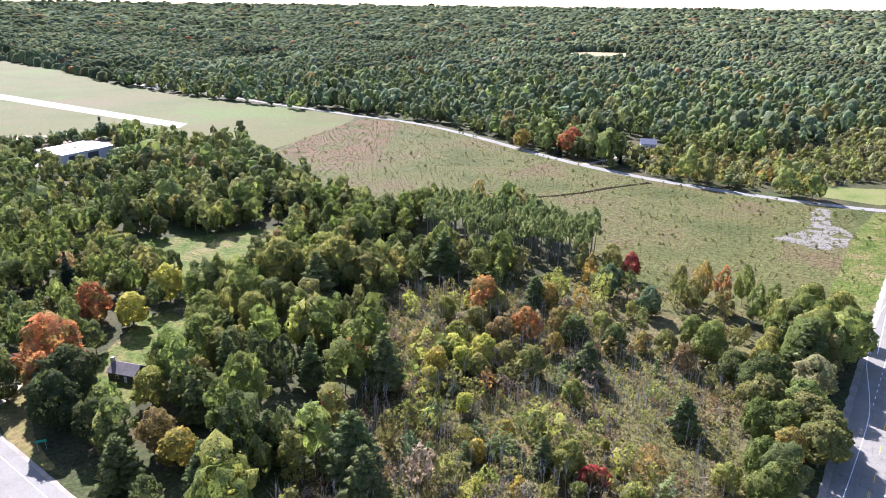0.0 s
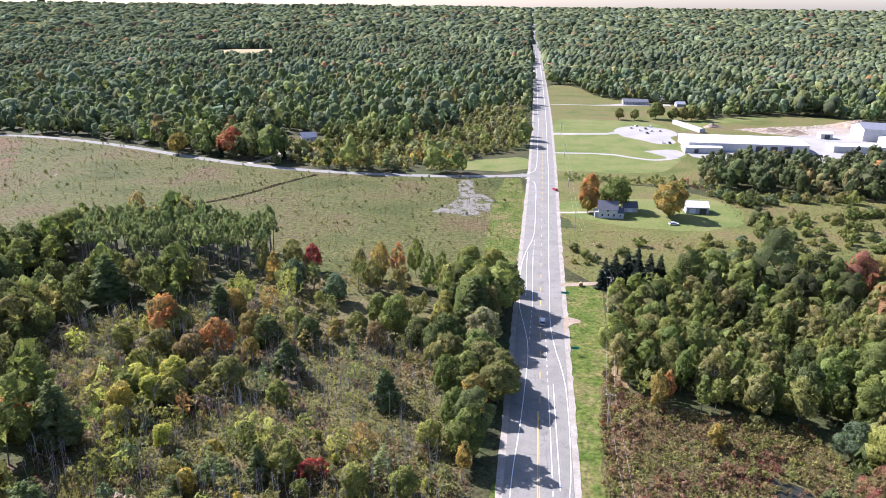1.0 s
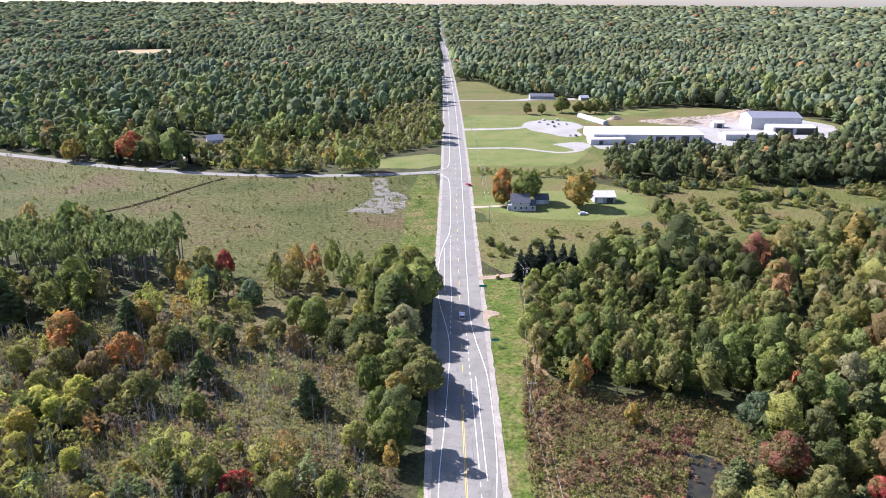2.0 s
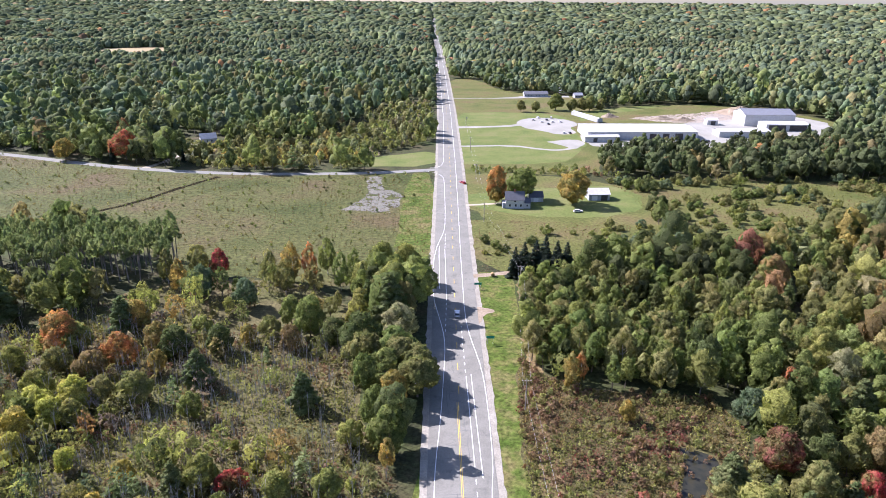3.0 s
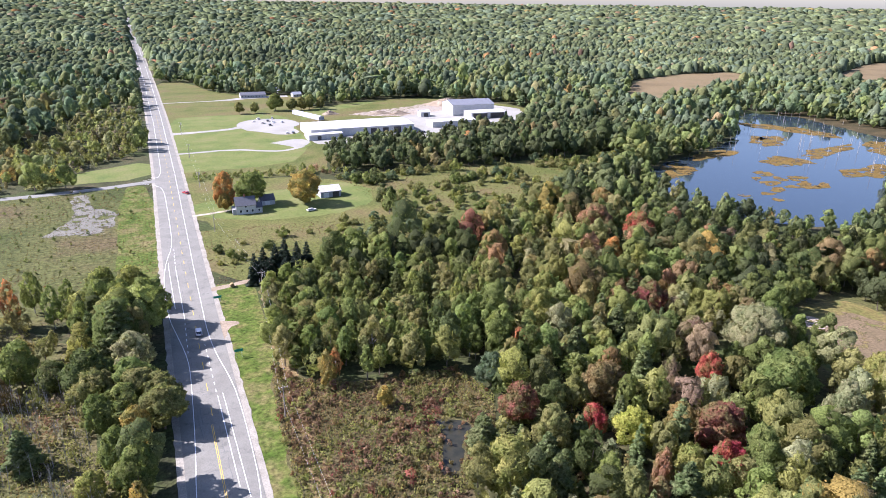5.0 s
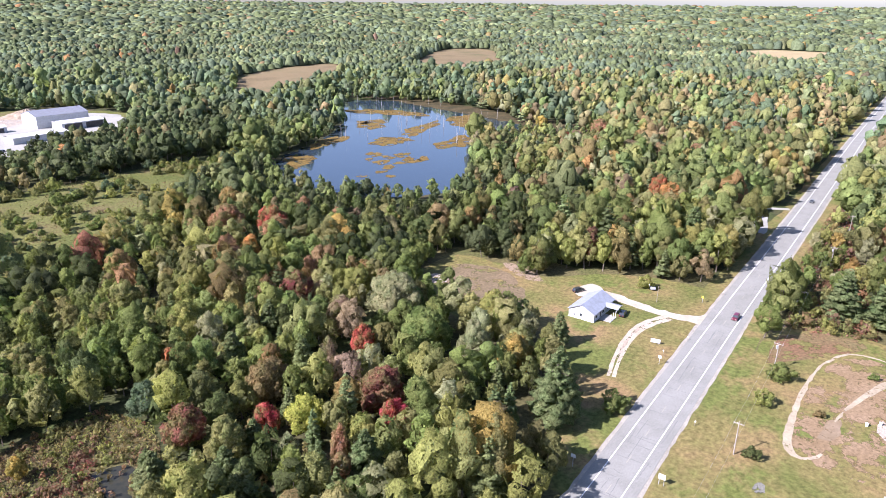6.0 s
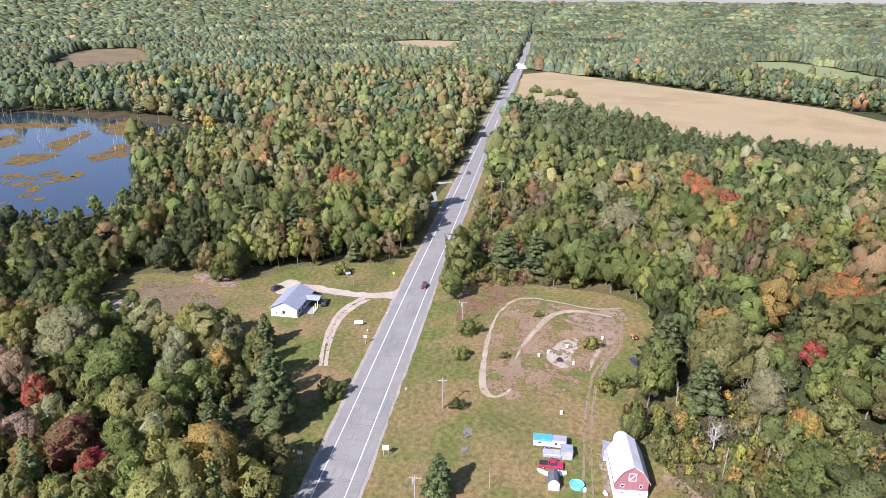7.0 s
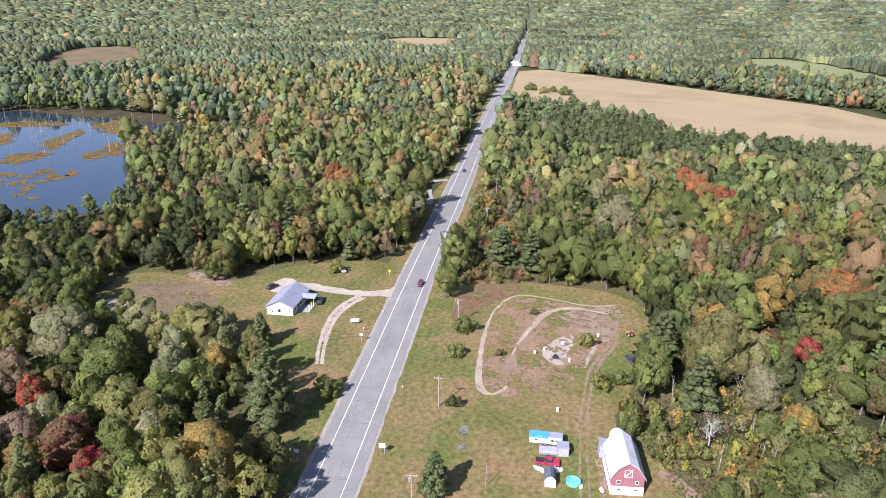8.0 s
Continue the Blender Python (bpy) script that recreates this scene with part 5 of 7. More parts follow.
lines("trim_lane_dashes_highway", [[(9.5, 60), (9.4, 124)], [(9.1, 167), (9.0, 196)], [(5.0, 270), (5.6, 288)], [(3.9, 192), (4.6, 214)]], 0.2, M_WHITE, "white lane dashes on the highway", dash=1.6, gap=2.4)
lines("trim_centre_lines_highway", [[(6.0, 60), (6.2, 152)], [(6.35, 60), (6.55, 152)]], 0.12, M_YELLOW, "double yellow centre line")
lines("trim_centre_dashes_highway", [beside(HIGHWAY, 0.15, 156, 900, 1)], 0.17, M_YELLOW, "dashed yellow centre line", dash=4, gap=8.5)
lines("trim_edge_lines_cross", [beside(CROSSROAD, 4.05, -400, -8, 0), beside(CROSSROAD, -2.95, -400, -8, 0), beside(CROSSROAD, 4.05, 24, 2600, 0), beside(CROSSROAD, -2.95, 24, 2600, 0)], 0.17, M_WHITE, "worn white edge lines of the cross road", z=0.118)
lines("trim_centre_dashes_cross", [beside(CROSSROAD, 0.55, 30, 700, 0)], 0.12, surface("faded_yellow_paint", [(0.25, 0.235, 0.19), (0.29, 0.27, 0.21)], 0.8), "faded yellow centre dashes", z=0.118, dash=3.5, gap=9)


def cracks(name, road, lo, hi, axis, half, step, z, seed, label):
    """Dark sealed cracks across and along a road."""
    rng = np.random.default_rng(seed)
    vs, fs = [], []

    def streak(p):
        n = len(p)
        t = np.gradient(p, axis=0)
        t /= np.hypot(*t.T)[:, None]
        m = np.c_[-t[:, 1], t[:, 0]] * rng.uniform(0.03, 0.09, (n, 1))
        o = len(vs)
        vs.extend(tuple(q) for q in np.c_[np.vstack([p + m, p - m]), np.full(2 * n, z)])
        fs.extend((o + n + i, o + n + i + 1, o + i + 1, o + i) for i in range(n - 1))

    p = np.array(road, float)
    for s in np.arange(lo, hi, step):
        s += rng.uniform(-3, 3)
        mid = np.interp(s, p[:, axis], p[:, 1 - axis])
        a, b = (-half, half) if rng.random() < 0.5 else sorted(rng.uniform(-half, half, 2))
        k = np.linspace(a, b, 7)
        w = s + np.cumsum(rng.normal(0, 0.13, 7))
        streak(np.c_[mid + k, w] if axis == 1 else np.c_[w, mid + k])
        if rng.random() < 0.55:
            k = s + np.linspace(0, rng.uniform(4, 14), 8)
            w = mid + rng.uniform(-half, half) * 0.8 + np.cumsum(rng.normal(0, 0.07, 8))
            streak(np.c_[w, k] if axis == 1 else np.c_[k, w])
    stuff(name, link_mesh(name + "_tmp", vs, fs, M_TAR).data, label, "cracks")
    bpy.data.objects.remove(bpy.data.objects[name + "_tmp"])


M_TAR = surface("crack_tar", [(0.115, 0.115, 0.108), (0.155, 0.155, 0.145)], 0.5)
cracks("cracks_cross_road", CROSSROAD, 60, 420, 0, 4.6, 4.2, 0.1165, 61, "dark cracks across the faded cross road")
cracks("cracks_highway", HIGHWAY, 100, 420, 1, 3.6, 4.5, 0.126, 62, "dark cracks across the highway")

track = dict(category="track")
ribbon("pavement_house_drive", [(-179, 413), (-174, 428), (-171, 441), (-168, 470), (-172, 492)], [5, 3.2, 3, 3.2, 8], 0.07, M_SAND, 3, 0.3, label="pale drive to the houses by the side road", **track)
ribbon("ground_tall_grass", [(24.6, 90), (25.2, 120), (27.6, 150), (29.2, 180), (31.2, 212), (32.5, 236)], [4, 5, 5, 4, 3, 2], 0.055, surface("tall_dry_grass", [(0.145, 0.095, 0.05), (0.17, 0.125, 0.06), (0.12, 0.10, 0.04)], 0.15, 1.6, 0.45), 2, 0.7, label="tall reddish-tan grass along the mown verge", category="grass")
ribbon("pavement_farm_drive", [(15, 333.5), (29, 336), (37, 338)], 2.6, 0.075, M_SAND, 3, 0.2, label="pale gravel drive to the farmhouse", **track)
ribbon("pavement_bale_drive", [(14, 238), (22, 240), (31, 242), (38, 243)], 3.2, 0.075, M_DIRT, 3, 0.3, label="short dirt drive off the highway", **track)
patch("pavement_pull_off", [(13, 198), (14, 211), (17, 210), (21, 208.5), (21, 206.5), (17, 205), (15, 196)], 0.075, M_DIRT, 0.4, 1.5, label="gravel pull-off beside the highway", category="gravel")
ribbon("pavement_works_drive_south", [(17, 484), (57, 488), (74, 476), (88, 470), (104, 482)], 4.4, 0.075, M_CONCRETE, 4, 0.2, label="pale curved drive to the works", **track)
patch("pavement_works_turnaround", [(84, 502), (108, 514), (114, 498), (106, 484), (98, 474), (96, 486)], 0.08, M_CONCRETE, 0.5, 3, label="pale concrete turning place", category="paving")
ribbon("pavement_works_drive_north", [(18, 562), (50, 566), (70, 572), (84, 590)], [9, 7, 7, 12], 0.075, M_CONCRETE, 4, 0.2, label="pale concrete drive to the car park", **track)
patch("pavement_works_car_park", [(76, 560), (70, 585), (80, 608), (102, 616), (122, 600), (124, 575), (112, 562), (116, 536), (98, 530), (88, 548)], 0.08, M_CONCRETE, 0.5, 3, label="pale concrete car park of the works", category="paving")
ribbon("pavement_north_drive", [(20, 742), (81, 744), (110, 760), (150, 760)], [4, 4, 16, 14], 0.075, M_CONCRETE, 4, 0.2, label="pale drive to the far houses", **track)
patch("pavement_works_yard", [(112, 512), (118, 540), (160, 560), (215, 575), (250, 640), (306, 640), (338, 622), (346, 580), (300, 520), (240, 478), (205, 474), (118, 478)], 0.07, M_CONCRETE, 2.0, 5, label="wide pale concrete yard between the works sheds", category="paving")
patch("ground_works_sand", [(176, 612), (205, 628), (240, 640), (300, 668), (318, 650), (290, 622), (240, 590), (200, 590)], 0.085, M_SAND_THIN, 3.0, 5, label="tan sand and rubble in the works yard", category="sand")
patch("ground_works_grass", [(130, 596), (150, 606), (165, 640), (215, 672), (235, 700), (150, 660), (132, 625)], 0.09, M_LAWN, 2.0, 5, label="green strip behind the works", category="grass")
patch("ground_gravel_patch", [(-46, 324), (-37, 345), (-36, 362), (-39, 394), (-31, 395), (-29, 366), (-20, 356), (-14, 352), (-18, 338), (-20, 323), (-34, 321)], 0.07, M_GRAVEL_THIN, 2.6, 3, label="broken pale gravel patch in the meadow", category="gravel")
ribbon("ground_ditch", [(-196, 296), (-186, 300), (-172, 314), (-153, 336), (-138, 372), (-126, 392)], 3.2, 0.06, surface("ditch_earth", [(0.012, 0.011, 0.008), (0.026, 0.023, 0.014)], 0.3, 1.2, 0.4, spec=0.0), 4, 0.35, label="dark straight drainage ditch through the meadow", category="ditch")
patch("ground_meadow_heath", [(-420, 462), (-400, 400), (-372, 318), (-330, 300), (-290, 330), (-330, 400), (-380, 470)], 0.045, surface("russet_grass", [(0.105, 0.066, 0.036), (0.085, 0.072, 0.032)], 0.03, 0.7, 0.3, broken=(0.05, 0.46)), 5.0, 8, label="russet-tinted edge of the meadow", category="meadow")
patch("road_runway", [(-900, 338), (-860, 316), (-501, 331), (-515, 349)], 0.09, M_CONCRETE, 0.0, label="long pale concrete runway", category="runway", corners=True)
ribbon("road_airfield_drive", [(-1480, 590), (-1080, 535), (-900, 500), (-760, 480)], 12, 0.085, M_CONCRETE, 12, label="pale strip of airfield drives", category="road")
patch("pavement_hangar_apron", [(-500, 200), (-505, 232), (-470, 262), (-440, 250), (-436, 214), (-460, 172)], 0.08, M_CONCRETE, 1.0, 5, label="pale apron beside the hangar", category="paving")
ribbon("pavement_west_drive", [(-182, 44), (-180, 58), (-190, 66), (-205, 72)], 5.0, 0.07, M_SAND, 3, 0.3, label="pale drive to the small dark house", **track)
ribbon("pavement_ranch_drive", [(217.1, 42.3), (214.0, 51.2), (214.4, 59.4), (216.2, 68.2), (218.6, 76.3), (217.6, 82.0), (215.5, 86.0)], [9, 4.6, 4.0, 4.4, 5.5, 5.5, 3.0], 0.092, M_SAND, 2, 0.35, label="pale sandy drive to the ranch house", **track)
ribbon("pavement_ranch_track", [(211.8, 53.6), (203.4, 57.8), (195.5, 59.2), (186.0, 58.8), (175.7, 57.4)], [4.4, 3.0, 2.4, 2.2, 1.6], 0.056, M_SAND_THIN, 2, 0.3, label="pale sandy track curving over the lawn", **track)
ribbon("pavement_ranch_track_rut", [(210.3, 53.3), (202.0, 56.8), (194.4, 58.1), (185.2, 57.7), (175.3, 56.5), (164.5, 54.2)], [2.2, 1.5, 1.1, 1.1, 1.1, 1.0], 0.066, M_SAND_RUT, 2, 0.1, label="pale wheel rut curving over the lawn", **track)
ribbon("pavement_ranch_track_rut_outer", [(213.1, 54.0), (204.9, 58.8), (196.7, 60.2), (186.9, 59.9), (176.1, 58.3), (164.3, 55.6)], [2.2, 1.5, 1.1, 1.1, 1.1, 1.0], 0.064, M_SAND_RUT, 2, 0.1, label="pale wheel rut curving over the lawn", seed=4, **track)
patch("pavement_ranch_yard", [(212.9, 87.8), (210.2, 84.5), (214.0, 81.3), (221.0, 79.2), (225.2, 84.4), (222.1, 87.8)], 0.115, M_SAND, 0.5, 1.5, label="pale sandy parking place behind the house", category="gravel")
patch("ground_bare_clearing", [(184, 96), (182, 116), (196, 134), (214, 140), (218, 120), (206, 104)], 0.04, surface("trampled_earth", [(0.115, 0.09, 0.05), (0.155, 0.115, 0.07)], 0.08, 1.0, 0.35, broken=(0.12, 0.44)), 2.5, 3, label="trampled brown weeds in the clearing", category="ground")
patch("ground_bare_heap", [(190, 132), (192, 142), (200, 140), (197, 130)], 0.06, M_SAND_THIN, 1.0, 2, label="pale bare earth at the wood's edge", category="sand")
patch("ground_bare_bank", [(216, 102), (222, 108), (226, 122), (222, 124), (213, 108)], 0.06, M_DIRT_THIN, 0.8, 2, label="bare orange earth bank", category="dirt")
patch("pavement_lot", [(326, 45), (328, 54), (360, 58), (364, 52), (362, 50), (330, 44)], 0.075, M_CONCRETE, 0.4, 3, label="small pale gravel lot by the road", category="paving")
ribbon("pavement_lot_drive", [(366, 62), (372, 52), (377, 42)], 4.0, 0.07, M_CONCRETE, 3, 0.2, label="pale drive to the roadside lot", **track)
ribbon("ground_loop_track", [(215.7, -33.8), (213.5, -24.2), (217.7, -13.9), (220.6, -3.2), (217.5, 2.7), (205.3, 7.6), (189.5, 9.4), (171.8, 9.7), (159.6, 9.2), (154.8, 7.1), (155.0, 3.8), (159.5, 1.4)], [0.6, 1.0, 0.8, 0.8, 1.0, 0.9, 0.8, 1.2, 1.5, 2.0, 1.9, 0.5], 0.06, M_RUT, 2, 0.14, label="pale worn loop of a dirt track", **track)
ribbon("ground_inner_track", [(176.0, 0.5), (183.5, -0.9), (194.9, -5.1), (206.7, -9.8), (211.6, -16.5), (211.1, -23.1), (208.6, -30.3)], [0.4, 0.8, 1.6, 2.4, 2.2, 1.6, 1.0], 0.062, M_RUT, 2, 0.14, label="pale inner bend of the dirt track", **track)
for side in (-0.85, 0.85):
    ribbon("ground_yard_track", [(112, -16 + side), (119.9, -16.3 + side), (137.8, -17.3 + side), (154.9, -19.1 + side), (169.2, -21.7 + side), (179.7, -25.8 + side), (187.2, -29.9 + side), (198.8, -31.5 + side), (206.7, -29.2 + side)], [0.5, 0.5, 0.5, 0.6, 0.8, 1.1, 1.3, 1.3, 1.0], 0.058, M_RUT_BROWN, 2, 0.12, label="brown wheel rut through the barn yard", seed=int(5 + side * 2), **track)
patch("ground_worn_loop", [(158, 8), (172, 8.5), (190, 8), (204, 6), (216, 1), (217, -12), (212, -28), (196, -29), (184, -27), (170, -20), (160, -14), (152, -4)], 0.042, surface("worn_ground", [(0.160, 0.112, 0.060), (0.200, 0.142, 0.085)], 0.12, 1.2, 0.35, broken=(0.11, 0.49)), 2.5, 3, label="worn brown grass inside the dirt track", category="ground")
patch("ground_sand_pit", [(176.9, -6.8), (190.2, -12.9), (192.9, -19.1), (183.7, -19.4), (171.2, -13.0), (173.9, -9.1)], 0.06, M_SAND_THIN, 2.4, 1.5, label="bare pale sand with a burnt spot", category="sand")
patch("ground_sand_scrape", [(172, -20), (184, -23), (187, -26), (176, -22)], 0.06, M_SAND_THIN, 0.8, 1.5, label="pale sand scrape", category="sand")
patch("ground_worn_spot", [(165, 3.2), (176, 2.0), (178, -1.2), (166.5, -0.9)], 0.061, M_RUT_BROWN, 0.8, 1.5, label="worn pale spot beside the track", category="sand")
patch("ground_barn_grass", [(139, -46), (144, -56), (133, -61), (122, -54), (122, -45)], 0.05, M_VERGE, 1.5, 2, label="bright green wet grass behind the barn", category="grass")
ribbon("ground_barn_path", [(127.9, -32.9), (126.1, -36.7), (120.7, -39.1), (112, -40)], [2.2, 2.6, 3.0, 3.2], 0.056, M_RUT_BROWN, 2, 0.2, label="pale earth path beside the barn", **track)
patch("ground_dirt_loop", [(205, -14), (214, -24), (216, -36), (205, -34), (190, -30), (186, -24), (196, -20)], 0.05, M_DIRT_THIN, 2.0, 2, label="bare brown earth of the dirt track", category="dirt")
patch("ground_russet_strip", [(196, 22), (226, 20), (232, 0), (222, -2), (208, 10)], 0.045, surface("russet_weeds", [(0.14, 0.075, 0.045), (0.12, 0.10, 0.045)], 0.1, 1.0, 0.4, broken=(0.2, 0.46)), 2.0, 3, label="russet weeds beside the track", category="weeds")
patch("ground_rubble_strip", [(129, 10), (131, 12.6), (141, 12.4), (140, 9.8)], 0.06, M_GRAVEL_THIN, 0.5, 1.2, label="strip of grey rubble in the grass", category="rubble")
patch("ground_barn_weeds", [(118, -20), (128, -19.4), (136, -19), (136, -21.4), (120, -21.2)], 0.05, M_DIRT_THIN, 0.6, 1.5, label="brown weeds along the barn wall", category="weeds")

# islands of floating sedge in the pond
reed_rng = np.random.default_rng(71)
for cx, cy, rx, ry, turn in [(504, 411, 37.2, 18.2, -1.21), (445, 378, 13.8, 21.5, -1.21), (448, 390, 8.3, 6.9, -1.21), (396, 319, 17.7, 15.7, -1.22), (452, 332, 9.3, 35.8, -1.21), (422, 277, 14.2, 23.4, -1.22), (510, 327, 17.4, 28.6, -1.21), (366, 354, 10.3, 24.2, -1.22), (306, 324, 11.6, 17.0, -1.22), (352, 298, 4.7, 4.3, -1.22), (350, 285, 3.5, 4.2, -1.22), (361, 281, 5.1, 5.2, -1.22), (352, 266, 4.6, 5.7, -1.22), (361, 263, 3.2, 5.0, -1.22), (336, 279, 4.5, 3.9, -1.22), (328, 266, 3.3, 3.7, -1.22), (337, 290, 2.3, 3.2, -1.22), (315, 262, 2.3, 3.5, -1.22), (341, 268, 2.8, 3.1, -1.22), (299, 264, 1.6, 2.6, -1.22), (309, 250, 1.9, 2.7, -1.22)]:
    grow = 1.55 if rx < 6 else 1.1
    rx, ry, pts = rx * grow, ry * grow, []
    ph = reed_rng.uniform(0, 6.28, 3)
    for k in range(28):
        a = 2 * math.pi * k / 28
        r = 0.86 + 0.2 * math.sin(2 * a + ph[0]) + 0.14 * math.sin(3 * a + ph[1]) + 0.12 * math.sin(7 * a + ph[2]) + reed_rng.uniform(-0.1, 0.1)
        px, py = rx * r * math.cos(a), ry * r * math.sin(a)
        pts.append((cx + px * math.cos(turn) - py * math.sin(turn), cy + px * math.sin(turn) + py * math.cos(turn)))
    tagged(patch("sedge_island", pts, 0.12, M_REED, 1.6, 3, label="low floating island of orange-brown sedge", category="sedge", kind=""), group="islands in the pond")
patch("ground_pond_shore", [(500, 505), (540, 540), (600, 560), (615, 470), (590, 380), (570, 300), (545, 220), (505, 200), (470, 226), (505, 240), (530, 300), (552, 389), (578, 470), (560, 525)], 0.08, surface("reedy_shore", [(0.035, 0.032, 0.016), (0.075, 0.058, 0.028)], 0.08, 0.8, 0.5, bump=0.6, bump_scale=0.4), 4.0, 4, label="dark reedy shore of the pond", category="shore")


def snags(name, n, seed):
    """Dead standing trunks in the shallow water."""
    rng = np.random.default_rng(seed)
    x, y = rng.uniform(360, 575, n), rng.uniform(230, 500, n)
    ok = inside(x, y, CLEARINGS["pond"]) & (x + 0.25 * y > 470)
    x, y = x[ok], y[ok]
    h = rng.uniform(4, 11, len(x))
    q = trunk_tubes(rng, np.c_[x, y, np.zeros(len(x))], h, rng.uniform(0.10, 0.2, len(x)), 4, 1.0, 0.03)
    stuff(name, big_mesh(name, q, M_BARK_PALE, 4), "grey dead tree trunks standing in the pond", "dead trees")


snags("dead_trunks", 150, 72)

# ---------------------------------------------------------------- buildings
def siding(name, col, scale=6.0, axis=2, amount=0.12, rough=0.6):
    """Painted boards or ribbed sheet: colour with fine parallel lines and a little dirt."""
    m, nt, p = nodes_of(name)
    co = nt.nodes.new("ShaderNodeTexCoord")
    sep = nt.nodes.new("ShaderNodeSeparateXYZ")
    nt.links.new(co.outputs["Object"], sep.inputs[0])
    wave = nt.nodes.new("ShaderNodeMath")
    wave.operation = "MULTIPLY"
    wave.inputs[1].default_value = scale
    nt.links.new(sep.outputs[axis], wave.inputs[0])
    fr = nt.nodes.new("ShaderNodeMath")
    fr.operation = "FRACT"
    nt.links.new(wave.outputs[0], fr.inputs[0])
    g = ramp_node(nt, fr.outputs[0], [(0.0, (1 - amount * 2,) * 3), (0.18, (1.0,) * 3)])
    n = noise_node(nt, 0.6, 5.0, 0.65, co.outputs["Object"])
    d = ramp_node(nt, n.outputs["Fac"], [(0.35, (0.82, 0.81, 0.79)), (0.6, (1.0, 1.0, 1.0))])
    c = mix_node(nt, mix_node(nt, col, g.outputs["Color"], 1.0, "MULTIPLY"), d.outputs["Color"], 1.0, "MULTIPLY")
    nt.links.new(c, p.inputs["Base Color"])
    b = nt.nodes.new("ShaderNodeBump")
    b.inputs["Strength"].default_value, b.inputs["Distance"].default_value = 0.4, 0.03
    nt.links.new(fr.outputs[0], b.inputs["Height"])
    nt.links.new(b.outputs["Normal"], p.inputs["Normal"])
    p.inputs["Roughness"].default_value = rough
    return m


M_SIDING = siding("white_siding", (0.50, 0.50, 0.49))
M_SIDING_GREY = siding("grey_siding", (0.33, 0.34, 0.36))
M_ROOF_METAL = siding("light_grey_metal_roof", (0.25, 0.27, 0.30), 2.2, 0, 0.08, 0.45)
M_ROOF_WHITE = siding("white_sheet_roof", (0.50, 0.495, 0.48), 0.7, 0, 0.04, 0.5)
M_ROOF_DARK = siding("dark_shingles", (0.085, 0.09, 0.105), 3.0, 1, 0.15, 0.85)
M_BARN_RED = siding("faded_red_boards", (0.26, 0.11, 0.115), 3.5, 1, 0.16, 0.8)
M_TRIM = surface("white_trim", [(0.62, 0.62, 0.60), (0.70, 0.70, 0.68)], 0.6, 3.0, 0.08)
M_BLOCK = surface("whitewashed_block", [(0.56, 0.55, 0.52), (0.66, 0.65, 0.62)], 0.4, 2.5, 0.12)
M_DARKWOOD_BAY_SHADE = surface("weathered_boards_and_bay_shade", [(0.06, 0.055, 0.05), (0.11, 0.10, 0.09)], 0.5, 4.0, 0.3)
M_POLE = surface("grey_pole_wood", [(0.20, 0.17, 0.14), (0.30, 0.27, 0.23)], 0.6, 5.0, 0.25)
M_STEEL = surface("galvanised_steel", [(0.42, 0.43, 0.44), (0.52, 0.53, 0.54)], 0.8, 4.0, 0.1, rough=0.45, metal=0.6)
M_TYRE = surface("tyre_rubber", [(0.02, 0.02, 0.02), (0.035, 0.035, 0.035)], 2.0)
M_BLUE = surface("blue_tarp", [(0.05, 0.23, 0.46), (0.08, 0.30, 0.55)], 0.8, 3.0, 0.15, rough=0.5)
M_POOL = surface("turquoise_liner", [(0.10, 0.42, 0.52), (0.15, 0.50, 0.60)], 0.8, 3.0, 0.1, rough=0.4)
M_ORANGE = surface("orange_paint", [(0.50, 0.11, 0.04), (0.60, 0.16, 0.06)], 0.8, 3.0, 0.15, rough=0.5)
M_GREEN_SIGN = surface("green_sign", [(0.02, 0.20, 0.14), (0.03, 0.25, 0.18)], 0.8, 3.0, 0.1, rough=0.4)
M_STRAW = surface("old_straw", [(0.25, 0.17, 0.08), (0.35, 0.25, 0.13)], 1.0, 5.0, 0.3)
M_STONE = surface("field_stone", [(0.30, 0.28, 0.25), (0.42, 0.40, 0.37)], 0.6, 3.0, 0.25)
mg, ntg, pg = nodes_of("dark_glass")
pg.inputs["Base Color"].default_value = (0.03, 0.035, 0.04, 1)
pg.inputs["Roughness"].default_value = 0.08
M_GLASS = mg
PAINTS = {}


def paint(name, col):
    if name not in PAINTS:
        m, nt, p = nodes_of(name + "_car_paint")
        n = noise_node(nt, 1.2, 4.0)
        r = ramp_node(nt, n.outputs["Fac"], [(0.3, tuple(v * 0.88 for v in col)), (0.7, tuple(min(1, v * 1.08) for v in col))])
        nt.links.new(r.outputs["Color"], p.inputs["Base Color"])
        p.inputs["Roughness"].default_value, p.inputs["Coat Weight"].default_value = 0.35, 0.6
        PAINTS[name] = m
    return PAINTS[name]


